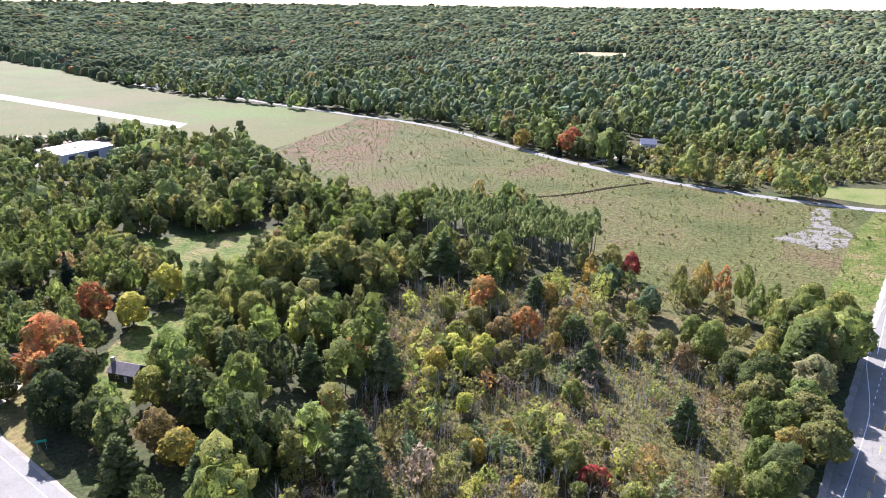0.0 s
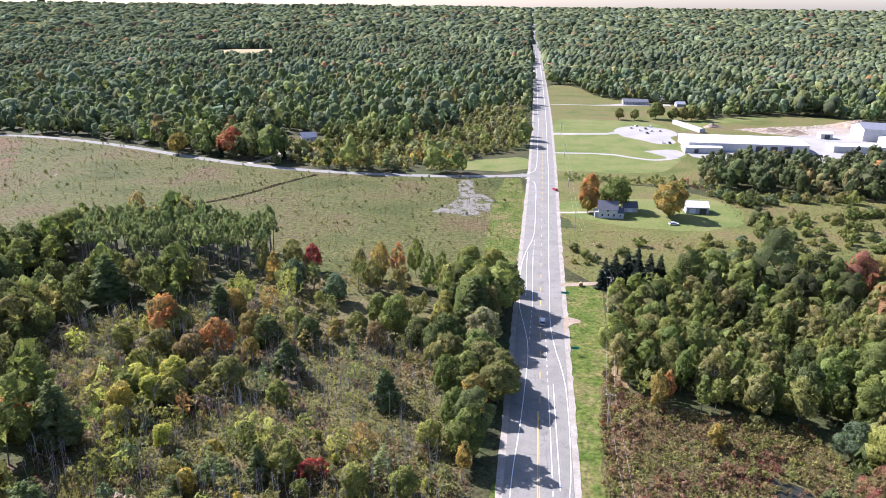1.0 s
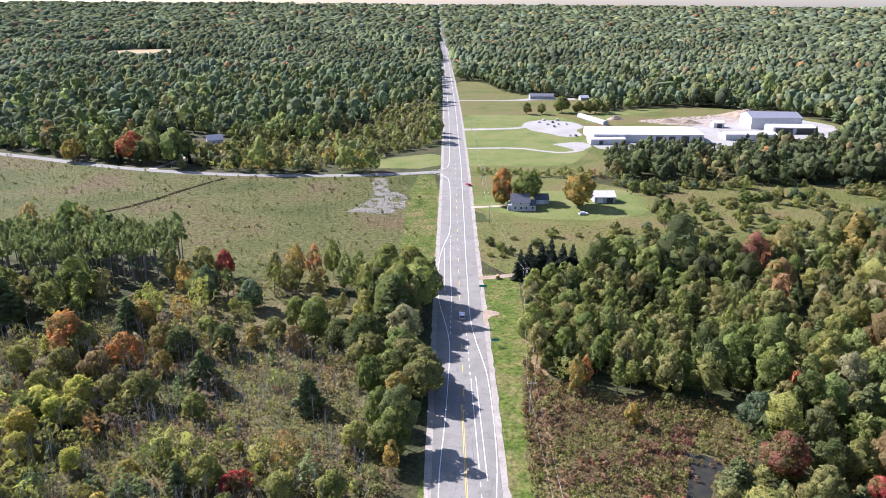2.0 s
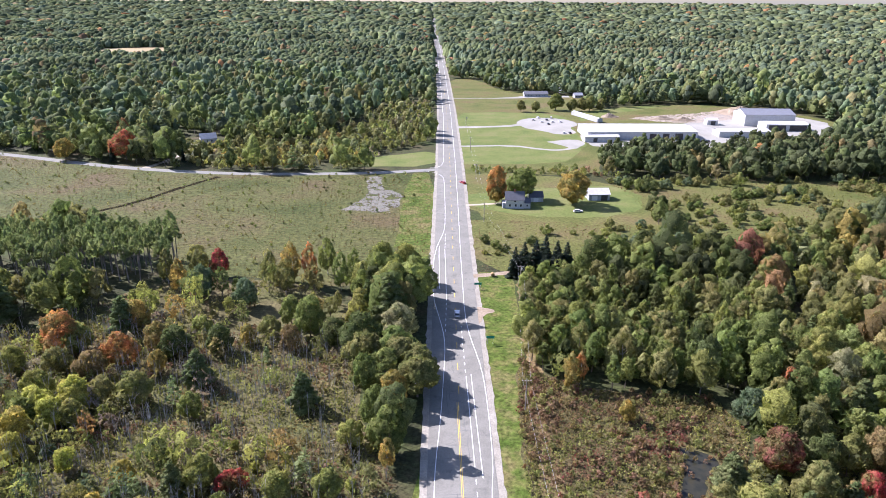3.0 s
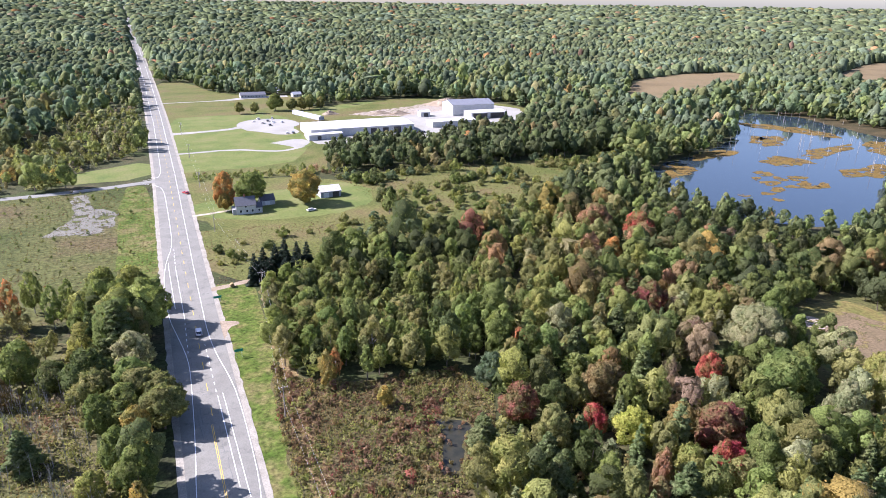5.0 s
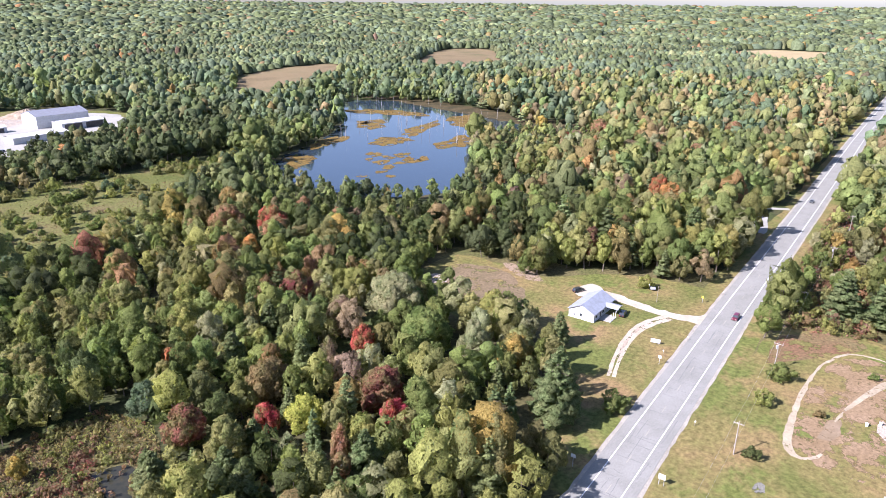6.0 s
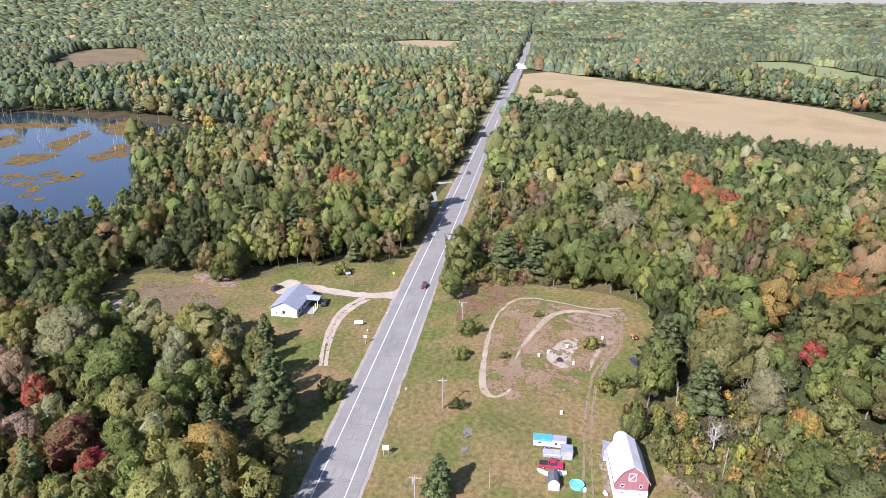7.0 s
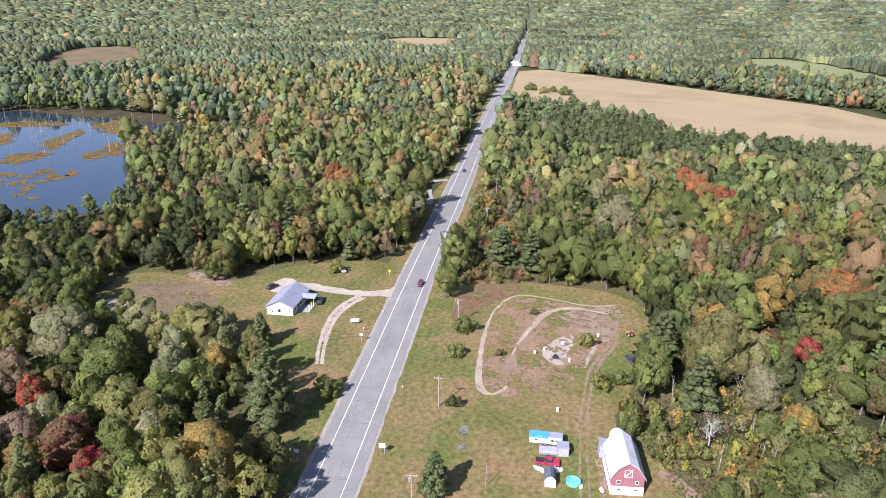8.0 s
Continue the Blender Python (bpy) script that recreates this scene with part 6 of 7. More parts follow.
def box_bm(x0, x1, y0, y1, z0, z1, bevel=0.0, bm=None, taper=None):
    """A box in a bmesh; taper shrinks the top by (x, y)."""
    own = bm is None
    bm = bmesh.new() if own else bm
    tx, ty = taper or (0, 0)
    v = [bm.verts.new(p) for p in ((x0, y0, z0), (x1, y0, z0), (x1, y1, z0), (x0, y1, z0), (x0 + tx, y0 + ty, z1), (x1 - tx, y0 + ty, z1), (x1 - tx, y1 - ty, z1), (x0 + tx, y1 - ty, z1))]
    for f in ((3, 2, 1, 0), (4, 5, 6, 7), (0, 1, 5, 4), (1, 2, 6, 5), (2, 3, 7, 6), (3, 0, 4, 7)):
        bm.faces.new([v[i] for i in f])
    if bevel:
        bmesh.ops.bevel(bm, geom=[e for e in bm.edges if all(w in v for w in e.verts)], offset=bevel, segments=2, affect="EDGES", profile=0.6)
    return bm


def prism_bm(profile, x0, x1, bm=None):
    """A solid with the given outline in y and z, from x0 to x1."""
    bm = bm or bmesh.new()
    a = [bm.verts.new((x0, y, z)) for y, z in profile]
    b = [bm.verts.new((x1, y, z)) for y, z in profile]
    n = len(profile)
    bm.faces.new(a)
    bm.faces.new(b[::-1])
    for i in range(n):
        bm.faces.new((a[i], b[i], b[(i + 1) % n], a[(i + 1) % n]))
    return bm


def cyl_bm(r0, r1, z0, z1, sides=12, x=0.0, y=0.0, bm=None):
    bm = bm or bmesh.new()
    lo = [bm.verts.new((x + r0 * math.cos(2 * math.pi * i / sides), y + r0 * math.sin(2 * math.pi * i / sides), z0)) for i in range(sides)]
    hi = [bm.verts.new((x + r1 * math.cos(2 * math.pi * i / sides), y + r1 * math.sin(2 * math.pi * i / sides), z1)) for i in range(sides)]
    bm.faces.new(lo[::-1])
    bm.faces.new(hi)
    for i in range(sides):
        bm.faces.new((lo[i], lo[(i + 1) % sides], hi[(i + 1) % sides], hi[i]))
    return bm


def thing(name, x, y, rot=0.0, label="", category="", group="", z=0.0):
    e = new(name)
    e.empty_display_size = 0.5
    e.matrix_world = pose(x, y, z, 0, 0, rot)
    return tagged(e, label, category, group)


def window_at(parent, cx, cy, cz, w, h, facing):
    """A window with frame and pane, standing proud of a wall; facing is 'x-', 'x+', 'y-' or 'y+'."""
    ax, sign = facing[0], (1 if facing[1] == "+" else -1)
    d = 0.05 * sign
    if ax == "x":
        f = part("window", box_bm(min(cx, cx + d), max(cx, cx + d), cy - w / 2 - 0.1, cy + w / 2 + 0.1, cz - h / 2 - 0.1, cz + h / 2 + 0.1, 0.01), M_TRIM, parent)
        part("pane", box_bm(min(cx + d, cx + 1.5 * d), max(cx + d, cx + 1.5 * d), cy - w / 2, cy + w / 2, cz - h / 2, cz + h / 2), M_GLASS, f, "dark glass")
    else:
        f = part("window", box_bm(cx - w / 2 - 0.1, cx + w / 2 + 0.1, min(cy, cy + d), max(cy, cy + d), cz - h / 2 - 0.1, cz + h / 2 + 0.1, 0.01), M_TRIM, parent)
        part("pane", box_bm(cx - w / 2, cx + w / 2, min(cy + d, cy + 1.5 * d), max(cy + d, cy + 1.5 * d), cz - h / 2, cz + h / 2), M_GLASS, f, "dark glass")


def door_at(parent, cx, cy, w, h, facing, material):
    ax, sign = facing[0], (1 if facing[1] == "+" else -1)
    d = 0.06 * sign
    if ax == "x":
        part("door", box_bm(min(cx, cx + d), max(cx, cx + d), cy - w / 2, cy + w / 2, 0.05, h, 0.01), material, parent)
    else:
        part("door", box_bm(cx - w / 2, cx + w / 2, min(cy, cy + d), max(cy, cy + d), 0.05, h, 0.01), material, parent)


def gable(parent, x0, x1, y0, y1, eave, ridge, wall, roof, over=0.35, wall_name="wall", roof_name="roof", base=0.0):
    """Walls with gable ends and a roof of two sloping slabs, the ridge along x."""
    ym = (y0 + y1) / 2
    part(wall_name, prism_bm([(y0, base), (y1, base), (y1, eave), (ym, ridge - 0.05), (y0, eave)], x0, x1), wall, parent)
    k = (ridge - eave) / ((y1 - y0) / 2)
    drop = k * over
    t = 0.14
    part(roof_name, prism_bm([(y0 - over, eave - drop), (ym, ridge), (y1 + over, eave - drop), (y1 + over, eave - drop + t), (ym, ridge + t), (y0 - over, eave - drop + t)], x0 - over, x1 + over), roof, parent)


# ranch house in the clearing
ranch = thing("ranch_house", 0, 0, 0, "white ranch house with a light grey metal roof", "house")
ranch.matrix_world = pose(193.6, 72.3, 0, 0, 0, -2)
gable(ranch, 0, 15.5, 0, 9.0, 3.0, 5.2, M_SIDING, M_ROOF_METAL, 0.45)
part("foundation", box_bm(-0.08, 15.58, -0.08, 9.08, -0.05, 0.25), M_BLOCK, ranch)
porch = part("porch_roof", prism_bm([(0, 2.55), (2.2, 3.25), (4.4, 2.55), (4.4, 2.69), (2.2, 3.39), (0, 2.69)], 0, 7.5), M_ROOF_METAL, ranch)
porch.matrix_local = pose(8.4, 2.8, 0.15, 0, 0, -90)
part("porch_slab", box_bm(3.4, 8.6, -4.4, -0.1, 0.0, 0.18, 0.02), M_CONCRETE, ranch)
for qx, qy in ((3.9, -4.2), (8.1, -4.2), (6.0, -4.2)):
    part("porch_post", box_bm(qx - 0.07, qx + 0.07, qy - 0.07, qy + 0.07, 0.15, 2.7), M_TRIM, ranch)
window_at(ranch, 0, 4.6, 1.6, 0.9, 1.1, "x-")
window_at(ranch, 0, 7.0, 1.2, 0.5, 0.6, "x-")
window_at(ranch, 2.0, 0, 1.6, 1.2, 1.0, "y-")
window_at(ranch, 11.0, 0, 1.6, 1.4, 1.0, "y-")
door_at(ranch, 5.2, 0, 1.0, 2.1, "y-", M_DARKWOOD_BAY_SHADE)
window_at(ranch, 7.2, 0, 1.6, 1.2, 1.0, "y-")

# gambrel barn and its silo
barn = thing("barn", 0, 0, 0, "faded red gambrel barn with white metal roof and block base", "barn")
barn.matrix_world = pose(119.9, -28.3, 0, 0, 0, 2)
W, D = 6.8, 11.0
shell = [(0, 2.2), (W, 2.2), (W, 4.6), (W * 0.80, 6.9), (W / 2, 8.2), (W * 0.20, 6.9), (0, 4.6)]
part("wall", prism_bm(shell, 0, D), M_BARN_RED, barn)
part("base", box_bm(-0.06, D + 0.06, -0.06, W + 0.06, -0.05, 2.2), M_BLOCK, barn, "whitewashed block base")
o, t = 0.35, 0.16
outer = [(-o, 4.2), (W * 0.19, 7.0), (W / 2, 8.42), (W * 0.81, 7.0), (W + o, 4.2)]
inner = [(y, z - t) for y, z in outer]
part("roof", prism_bm(outer + inner[::-1], -0.45, D + 0.3), M_ROOF_WHITE, barn, "white sheet metal roof")
for cy in (W * 0.22, W * 0.78):
    window_at(barn, 0, cy, 3.3, 0.55, 0.6, "x-")
for cy in (W * 0.24, W * 0.76):
    window_at(barn, -0.06, cy, 1.5, 0.6, 0.28, "x-")
loft = part("loft_door", box_bm(-0.05, 0.0, W / 2 - 0.75, W / 2 + 0.75, 4.6, 6.4), M_BARN_RED, barn)
for a0, b0, a1, b1 in ((-0.75, 4.6, -0.75, 6.4), (0.75, 4.6, 0.75, 6.4), (-0.75, 4.6, 0.75, 4.6), (-0.75, 6.4, 0.75, 6.4), (-0.75, 6.4, 0.75, 4.6)):
    m = tube([(-0.07, W / 2 + a0, b0), (-0.07, W / 2 + (a0 + a1) / 2, (b0 + b1) / 2), (-0.07, W / 2 + a1, b1)], [0.08] * 3, 4)
    s = new("batten", big_mesh("batten", m, M_TRIM, 4))
    s.parent = loft
silo = thing("silo", 133.6, -24.2, 0, "short white concrete silo with a domed cap behind the barn", "silo")
part("body", cyl_bm(1.75, 1.7, -0.05, 5.0, 20), M_BLOCK, silo)
bm = bmesh.new()
bmesh.ops.create_uvsphere(bm, u_segments=20, v_segments=8, radius=1.8)
bmesh.ops.delete(bm, geom=[v for v in bm.verts if v.co.z < -0.05], context="VERTS")
bmesh.ops.translate(bm, verts=bm.verts, vec=(0, 0, 5.0))
part("cap", bm, M_ROOF_WHITE, silo)
lean_to = thing("lean_to", 133.2, -21.6, 0, "low grey lean-to beside the silo", "shed")
part("wall", box_bm(-1.4, 1.4, -0.9, 1.2, -0.05, 3.0), M_SIDING_GREY, lean_to)
part("roof", prism_bm([(-1.0, 3.0), (1.4, 3.4), (1.4, 3.52), (-1.0, 3.12)], -1.6, 1.6), M_ROOF_METAL, lean_to)

# farmhouse and its sheds by the highway
farm = thing("farmhouse", 0, 0, 0, "small white farmhouse with a dark shingle roof on the lawn", "house")
farm.matrix_world = pose(36.6, 328.0, 0, 0, 0, -1)
gable(farm, 0, 9.2, 0, 8.0, 4.6, 7.9, M_SIDING, M_ROOF_DARK, 0.4)
gable(farm, 9.2, 12.4, 0.4, 6.2, 2.9, 4.8, M_SIDING, M_ROOF_DARK, 0.25, "wing_wall", "wing_roof")
part("porch", box_bm(-1.6, 0, 0.6, 7.0, 0, 2.8), M_SIDING_GREY, farm, "grey enclosed porch")
for cx in (2.0, 5.0, 7.6):
    window_at(farm, cx, 0, 1.7, 0.9, 1.2, "y-")
window_at(farm, 10.8, 0.4, 1.6, 0.9, 1.0, "y-")
window_at(farm, 4.5, 0, 3.9, 0.9, 0.9, "y-")
part("chimney", box_bm(4.2, 4.9, 3.7, 4.4, 7.4, 8.9), surface("brick_red", [(0.25, 0.10, 0.07), (0.33, 0.15, 0.10)], 1.0, 6.0, 0.25), farm)
garage = thing("garage", 0, 0, 0, "white garage with a dark roof beside the farmhouse", "garage")
garage.matrix_world = pose(50.2, 340.0, 0, 0, 0, 4)
gable(garage, 0, 7.2, 0, 6.5, 2.6, 4.9, M_SIDING, M_ROOF_DARK, 0.3)
door_at(garage, 3.4, 0, 2.6, 2.2, "y-", M_TRIM)
pole_barn = thing("pole_barn", 0, 0, 0, "grey metal shed with a pale roof and a dark panel for its shaded bay", "shed")
pole_barn.matrix_world = pose(81.8, 342.8, 0, 0, 0, 2)
gable(pole_barn, 0, 11.0, 0, 9.0, 3.4, 5.6, M_SIDING_GREY, M_ROOF_WHITE, 0.4)
# dark panel drawn where the open bay lies in shade
door_at(pole_barn, 8.2, 0, 3.4, 2.9, "y-", M_DARKWOOD_BAY_SHADE)
door_at(pole_barn, 3.0, 0, 3.0, 2.7, "y-", M_TRIM)

# the works
def works_shed(name, x, y, rot, length, width, eave, ridge, label, doors=(), wall=None, roof=None):
    w = thing(name, x, y, rot, label, "industrial building", "works buildings")
    gable(w, 0, length, 0, width, eave, ridge, wall or M_SIDING, roof or M_ROOF_WHITE, 0.5)
    for cx, dw, dh in doors:
        door_at(w, cx, 0, dw, dh, "y-", M_DARKWOOD_BAY_SHADE)
    return w


hall = works_shed("works_hall", 117, 511, 0.5, 84, 36, 6.0, 7.6, "long white factory hall with a low white roof", [(50, 5, 4.6), (60, 5, 4.6), (70, 6, 4.8)])
office = works_shed("works_office", 113, 501, 4, 26, 8, 4.0, 4.8, "white flat office wing of the factory", [(8, 3, 3)])
works_shed("works_long_shed", 222, 522, 1, 40, 14, 4.6, 5.8, "long low white shed in the works yard", [(30, 4, 4)])
works_shed("works_mill", 264, 574, -2, 42, 26, 9.5, 13.0, "tall white works building with a grey roof", [], M_SIDING, siding("grey_mill_roof", (0.17, 0.18, 0.20), 0.5, 0, 0.12, 0.6))
# these bays are dark panels in place of their shaded insides
works_shed("works_open_shed", 272, 551, -2, 34, 17, 5.4, 6.8, "open-fronted shed with a white roof and dark panels for shaded bays", [(9, 14, 4.6), (26, 14, 4.6)])
# a dark panel again stands for the shade in the open doorway
works_shed("works_small_shed", 234, 578, 0, 9, 8, 4.2, 5.6, "small white shed with a dark panel for its shaded doorway", [(5, 4, 3.4)])
cover = thing("conveyor_gallery", 128, 632, -72, "long grey covered conveyor ramp behind the hall", "conveyor", "works buildings")
part("gallery", prism_bm([(0, 0.2), (5, 0.2), (5, 3.2), (2.5, 4.0), (0, 3.2)], 0, 46), M_SIDING_GREY, cover)


def heap(x, y, rx, ry, h, material, label, category, seed):
    """A rough heap of loose material."""
    rng = np.random.default_rng(seed)
    rings, cols = 7, 20
    v, f = [(0, 0, h)], []
    for k in range(1, rings + 1):
        for c in range(cols):
            a, q = 2 * math.pi * c / cols, k / rings
            s = 1 + 0.14 * math.sin(3 * a + seed) + rng.uniform(-0.06, 0.06)
            z = -0.1 if k == rings else h * (1 - q) ** 1.15 * rng.uniform(0.85, 1.12)
            v.append((rx * q * s * math.cos(a), ry * q * s * math.sin(a), z))
    f += [(0, 1 + c, 1 + (c + 1) % cols) for c in range(cols)]
    for k in range(rings - 1):
        for c in range(cols):
            a, b = 1 + k * cols + c, 1 + k * cols + (c + 1) % cols
            f.append((a, a + cols, b + cols, b))
    name = category.replace(" ", "_")
    ob = link_mesh(name, v, f, material)
    ob.matrix_world = pose(x, y, 0)
    return tagged(ob, label, category, "heaps in the works yard")


heap(290, 645, 26, 16, 7, M_DIRT, "large heap of pale tan sand in the works yard", "sand heap", 1)
heap(160, 620, 9, 6, 4, M_DIRT, "brown heap of earth behind the hall", "earth heap", 2)
heap(205, 608, 14, 6, 3, M_DIRT, "low brown earth mound in the yard", "earth mound", 3)
heap(222, 600, 12, 5, 3.4, M_DIRT, "low brown earth mound in the yard", "earth mound", 4)

# hangar and houses farther off
hangar = works_shed("hangar", 0, 0, 0, 38, 30, 6.0, 7.0, "large white hangar with a flat pale roof", [(8, 8, 4.5), (22, 8, 4.5)])
hangar.matrix_world = pose(-440, 206, 0, 0, 0, 100)
for k in range(3):
    part("roof_vent", box_bm(10 + 7 * k, 11.5 + 7 * k, 10, 11.5, 6.6, 7.6), M_STEEL, hangar)
cottage = thing("cottage", 0, 0, 0, "small dark weathered cottage with a grey roof in the trees", "house")
cottage.matrix_world = pose(-168.5, 80.5, 0, 0, 0, 20)
gable(cottage, 0, 8.5, 0, 5.6, 2.6, 4.4, M_DARKWOOD_BAY_SHADE, surface("grey_shingles", [(0.13, 0.12, 0.12), (0.18, 0.17, 0.165)], 0.8, 4.0, 0.2), 0.3)
part("chimney", box_bm(-0.6, 0.3, 2.3, 3.2, 0, 5.6), M_STONE, cottage)
window_at(cottage, 3.0, 0, 1.5, 0.8, 0.8, "y-")
door_at(cottage, 5.6, 0, 0.9, 2.0, "y-", M_TRIM)


def house_at(x, y, rot, length, width, eave, ridge, wall, roof, label):
    h = thing("house", x, y, rot, label, "house", "houses among the trees")
    gable(h, 0, length, 0, width, eave, ridge, wall, roof, 0.4)
    for k in range(int(length // 3)):
        window_at(h, 1.5 + 3 * k, 0, 1.7, 1.0, 1.1, "y-")
    return h


house_at(-197, 478, 15, 13, 8, 2.8, 4.8, M_SIDING_GREY, M_ROOF_METAL, "low grey house beside the side road")
house_at(-168, 490, 25, 11, 8, 3.6, 6.8, M_SIDING, M_ROOF_METAL, "white gabled house beside the side road")
house_at(100, 756, 0, 26, 14, 3.2, 5.5, M_SIDING_GREY, M_ROOF_DARK, "long low dark-roofed house behind the lawns")
house_at(146, 792, 10, 14, 10, 3.2, 5.8, M_SIDING, M_ROOF_METAL, "white house behind the lawns")
house_at(154, 748, 5, 9, 9, 3.0, 5.2, M_SIDING_GREY, M_ROOF_METAL, "small grey garage behind the lawns")
house_at(58, 1130, -20, 16, 10, 4, 7.5, M_SIDING, M_ROOF_METAL, "white house near the highway")
house_at(-146, 1750, 0, 34, 16, 5, 8, M_SIDING, M_ROOF_WHITE, "long white building in far woods")
house_at(1116, 2, 80, 18, 34, 4, 6, M_SIDING, M_ROOF_WHITE, "low white building beside the far cross road")
house_at(2300, -44, 0, 40, 26, 6, 9, M_SIDING, M_ROOF_WHITE, "white building beside the far cross road")
house_at(2180, -50, 0, 30, 20, 5, 8, M_SIDING, M_ROOF_WHITE, "white building beside the far cross road")
house_at(1944, -590, 30, 60, 24, 7, 12, M_SIDING, M_ROOF_WHITE, "white farm building in far woods")
house_at(1344, -226, 30, 16, 10, 4, 8, M_SIDING, M_ROOF_WHITE, "small white building in far woods")
house_at(-700, 500, 10, 18, 10, 4, 7, M_SIDING, M_ROOF_WHITE, "white house near the airfield")
house_at(-860, 520, 5, 26, 10, 4, 6, M_SIDING, M_ROOF_METAL, "low pale building by the airfield")
house_at(-1000, 528, 5, 30, 12, 4, 6, M_SIDING, M_ROOF_METAL, "low pale building by the airfield")

# ---------------------------------------------------------------- vehicles
def wheel(parent, x, y, r=0.34, w=0.22):
    t = part("wheel", cyl_bm(r, r, -w / 2, w / 2, 14), M_TYRE, parent)
    t.matrix_local = pose(x, y, r, 90)
    rim = part("rim", cyl_bm(r * 0.6, r * 0.55, -w / 2 - 0.015, w / 2 + 0.015, 10), M_STEEL, t)
    return rim


def car(x, y, rot, colour, col, style, label, z=0.12):
    """A car or pickup, its nose along its own x."""
    c = thing("pickup_truck" if style == "pickup" else "car", x, y, rot, label, "pickup" if style == "pickup" else "car", "vehicles", z)
    L, Wd = (5.4, 1.95) if style == "pickup" else (4.6, 1.82)
    h = 1.02 if style == "pickup" else 0.9
    m = paint(colour, col)
    part("body", box_bm(-L / 2, L / 2, -Wd / 2, Wd / 2, 0.32, h, 0.12), m, c)
    if style == "pickup":
        x0, x1 = -0.5, 1.35
        part("cargo_bed", box_bm(-L / 2 + 0.12, -0.62, -Wd / 2 + 0.12, Wd / 2 - 0.12, h - 0.02, h + 0.03), M_TYRE, c)
    else:
        x0, x1 = -L / 2 + (0.15 if style == "suv" else 0.45), 1.05
    top = h + (0.72 if style != "sedan" else 0.55)
    part("cabin", box_bm(x0, x1, -Wd / 2 + 0.08, Wd / 2 - 0.08, h - 0.02, top - 0.06, 0.05, taper=(0.32, 0.16)), M_GLASS, c, "dark windows")
    part("roof", box_bm(x0 + 0.3, x1 - 0.36, -Wd / 2 + 0.24, Wd / 2 - 0.24, top - 0.08, top, 0.03), m, c)
    for sx in (-1, 1):
        for sy in (-1, 1):
            wheel(c, sx * L * 0.31, sy * (Wd / 2 - 0.1))
    for sy in (-0.6, 0.6):
        part("headlight", box_bm(L / 2 - 0.03, L / 2 + 0.02, sy - 0.16, sy + 0.16, 0.62, 0.76, 0.01), M_TRIM, c)
        part("tail_light", box_bm(-L / 2 - 0.02, -L / 2 + 0.03, sy - 0.14, sy + 0.14, 0.66, 0.82, 0.01), paint("light_red", (0.4, 0.02, 0.02)), c)
    return c


car(8.0, 204, 90, "silver", (0.55, 0.56, 0.58), "suv", "silver car driving along the highway")
car(17.0, 378, 120, "red", (0.36, 0.03, 0.03), "sedan", "red car parked on the gravel shoulder", 0.07)
car(224, 34.8, 178, "burgundy", (0.10, 0.012, 0.025), "suv", "dark burgundy car on the cross road")
car(398, 34.8, 178, "charcoal", (0.04, 0.045, 0.05), "sedan", "dark grey car on the cross road")
car(214.5, 87, -25, "black", (0.015, 0.018, 0.022), "suv", "black car parked behind the ranch house", 0.115)
car(204.8, 66.6, 8, "black", (0.015, 0.018, 0.022), "suv", "black car parked beside the ranch house porch", 0.05)
car(71.8, 322, 10, "white", (0.65, 0.65, 0.64), "sedan", "white car parked on the farmhouse lawn", 0.05)
car(128, -8.6, 268, "cherry", (0.30, 0.02, 0.05), "pickup", "red pickup truck parked in the barn yard", 0.03)
car(177.5, -33.5, 200, "charcoal", (0.04, 0.045, 0.05), "sedan", "dark car parked under the trees", 0.05)
for k, (cx, cy) in enumerate(((94, 590), (98, 578), (103, 590), (106, 612), (100, 600), (94, 612), (104, 537), (108.5, 536), (110, 590), (88, 600))):
    car(cx, cy, 80 + 10 * (k % 3), ("white", "charcoal", "silver")[k % 3], ((0.65, 0.65, 0.64), (0.04, 0.045, 0.05), (0.55, 0.56, 0.58))[k % 3], "sedan", ("white", "dark grey", "silver")[k % 3] + " car in the works car park", 0.08)
for k in range(4):
    car(196 + 3.4 * k, 503, 85, "charcoal", (0.04, 0.045, 0.05), "suv", "dark grey car behind the factory hall", 0.09)

# ---------------------------------------------------------------- barn yard clutter
def yard_trailer():
    t = thing("travel_trailer", 135.8, -4.6, 268, "old trailer under a blue tarp with white sides", "trailer")
    part("body", box_bm(0, 7.6, -1.1, 1.1, 0.55, 2.4, 0.08), M_SIDING, t)
    part("tarp", box_bm(-0.05, 4.4, -1.16, 1.16, 2.05, 2.52, 0.06), M_BLUE, t, "blue plastic tarp")
    part("roof", box_bm(4.45, 7.65, -1.12, 1.12, 2.41, 2.5, 0.03), M_ROOF_METAL, t)
    for q in (2.8, 3.7):
        for s in (-1.0, 1.0):
            wheel(t, q, s, 0.36, 0.2)
    for q in (1.5, 5.3, 6.4):
        window_at(t, q, -1.1, 1.6, 0.6, 0.5, "y-")


yard_trailer()
cart = thing("utility_trailer", 131.8, -6.8, 270, "low grey utility trailer loaded with boards", "trailer")
part("bed", box_bm(0, 4.2, -1.2, 1.2, 0.5, 1.1, 0.04), M_STEEL, cart)
part("load", box_bm(0.2, 4.0, -1.0, 1.0, 1.1, 1.35, 0.03), M_SIDING_GREY, cart, "stacked grey boards")
wheel(cart, 2.0, -1.25), wheel(cart, 2.0, 1.25)
camper = thing("truck_camper", 132.4, -12.2, 0, "grey boxy camper beside the trailers", "camper")
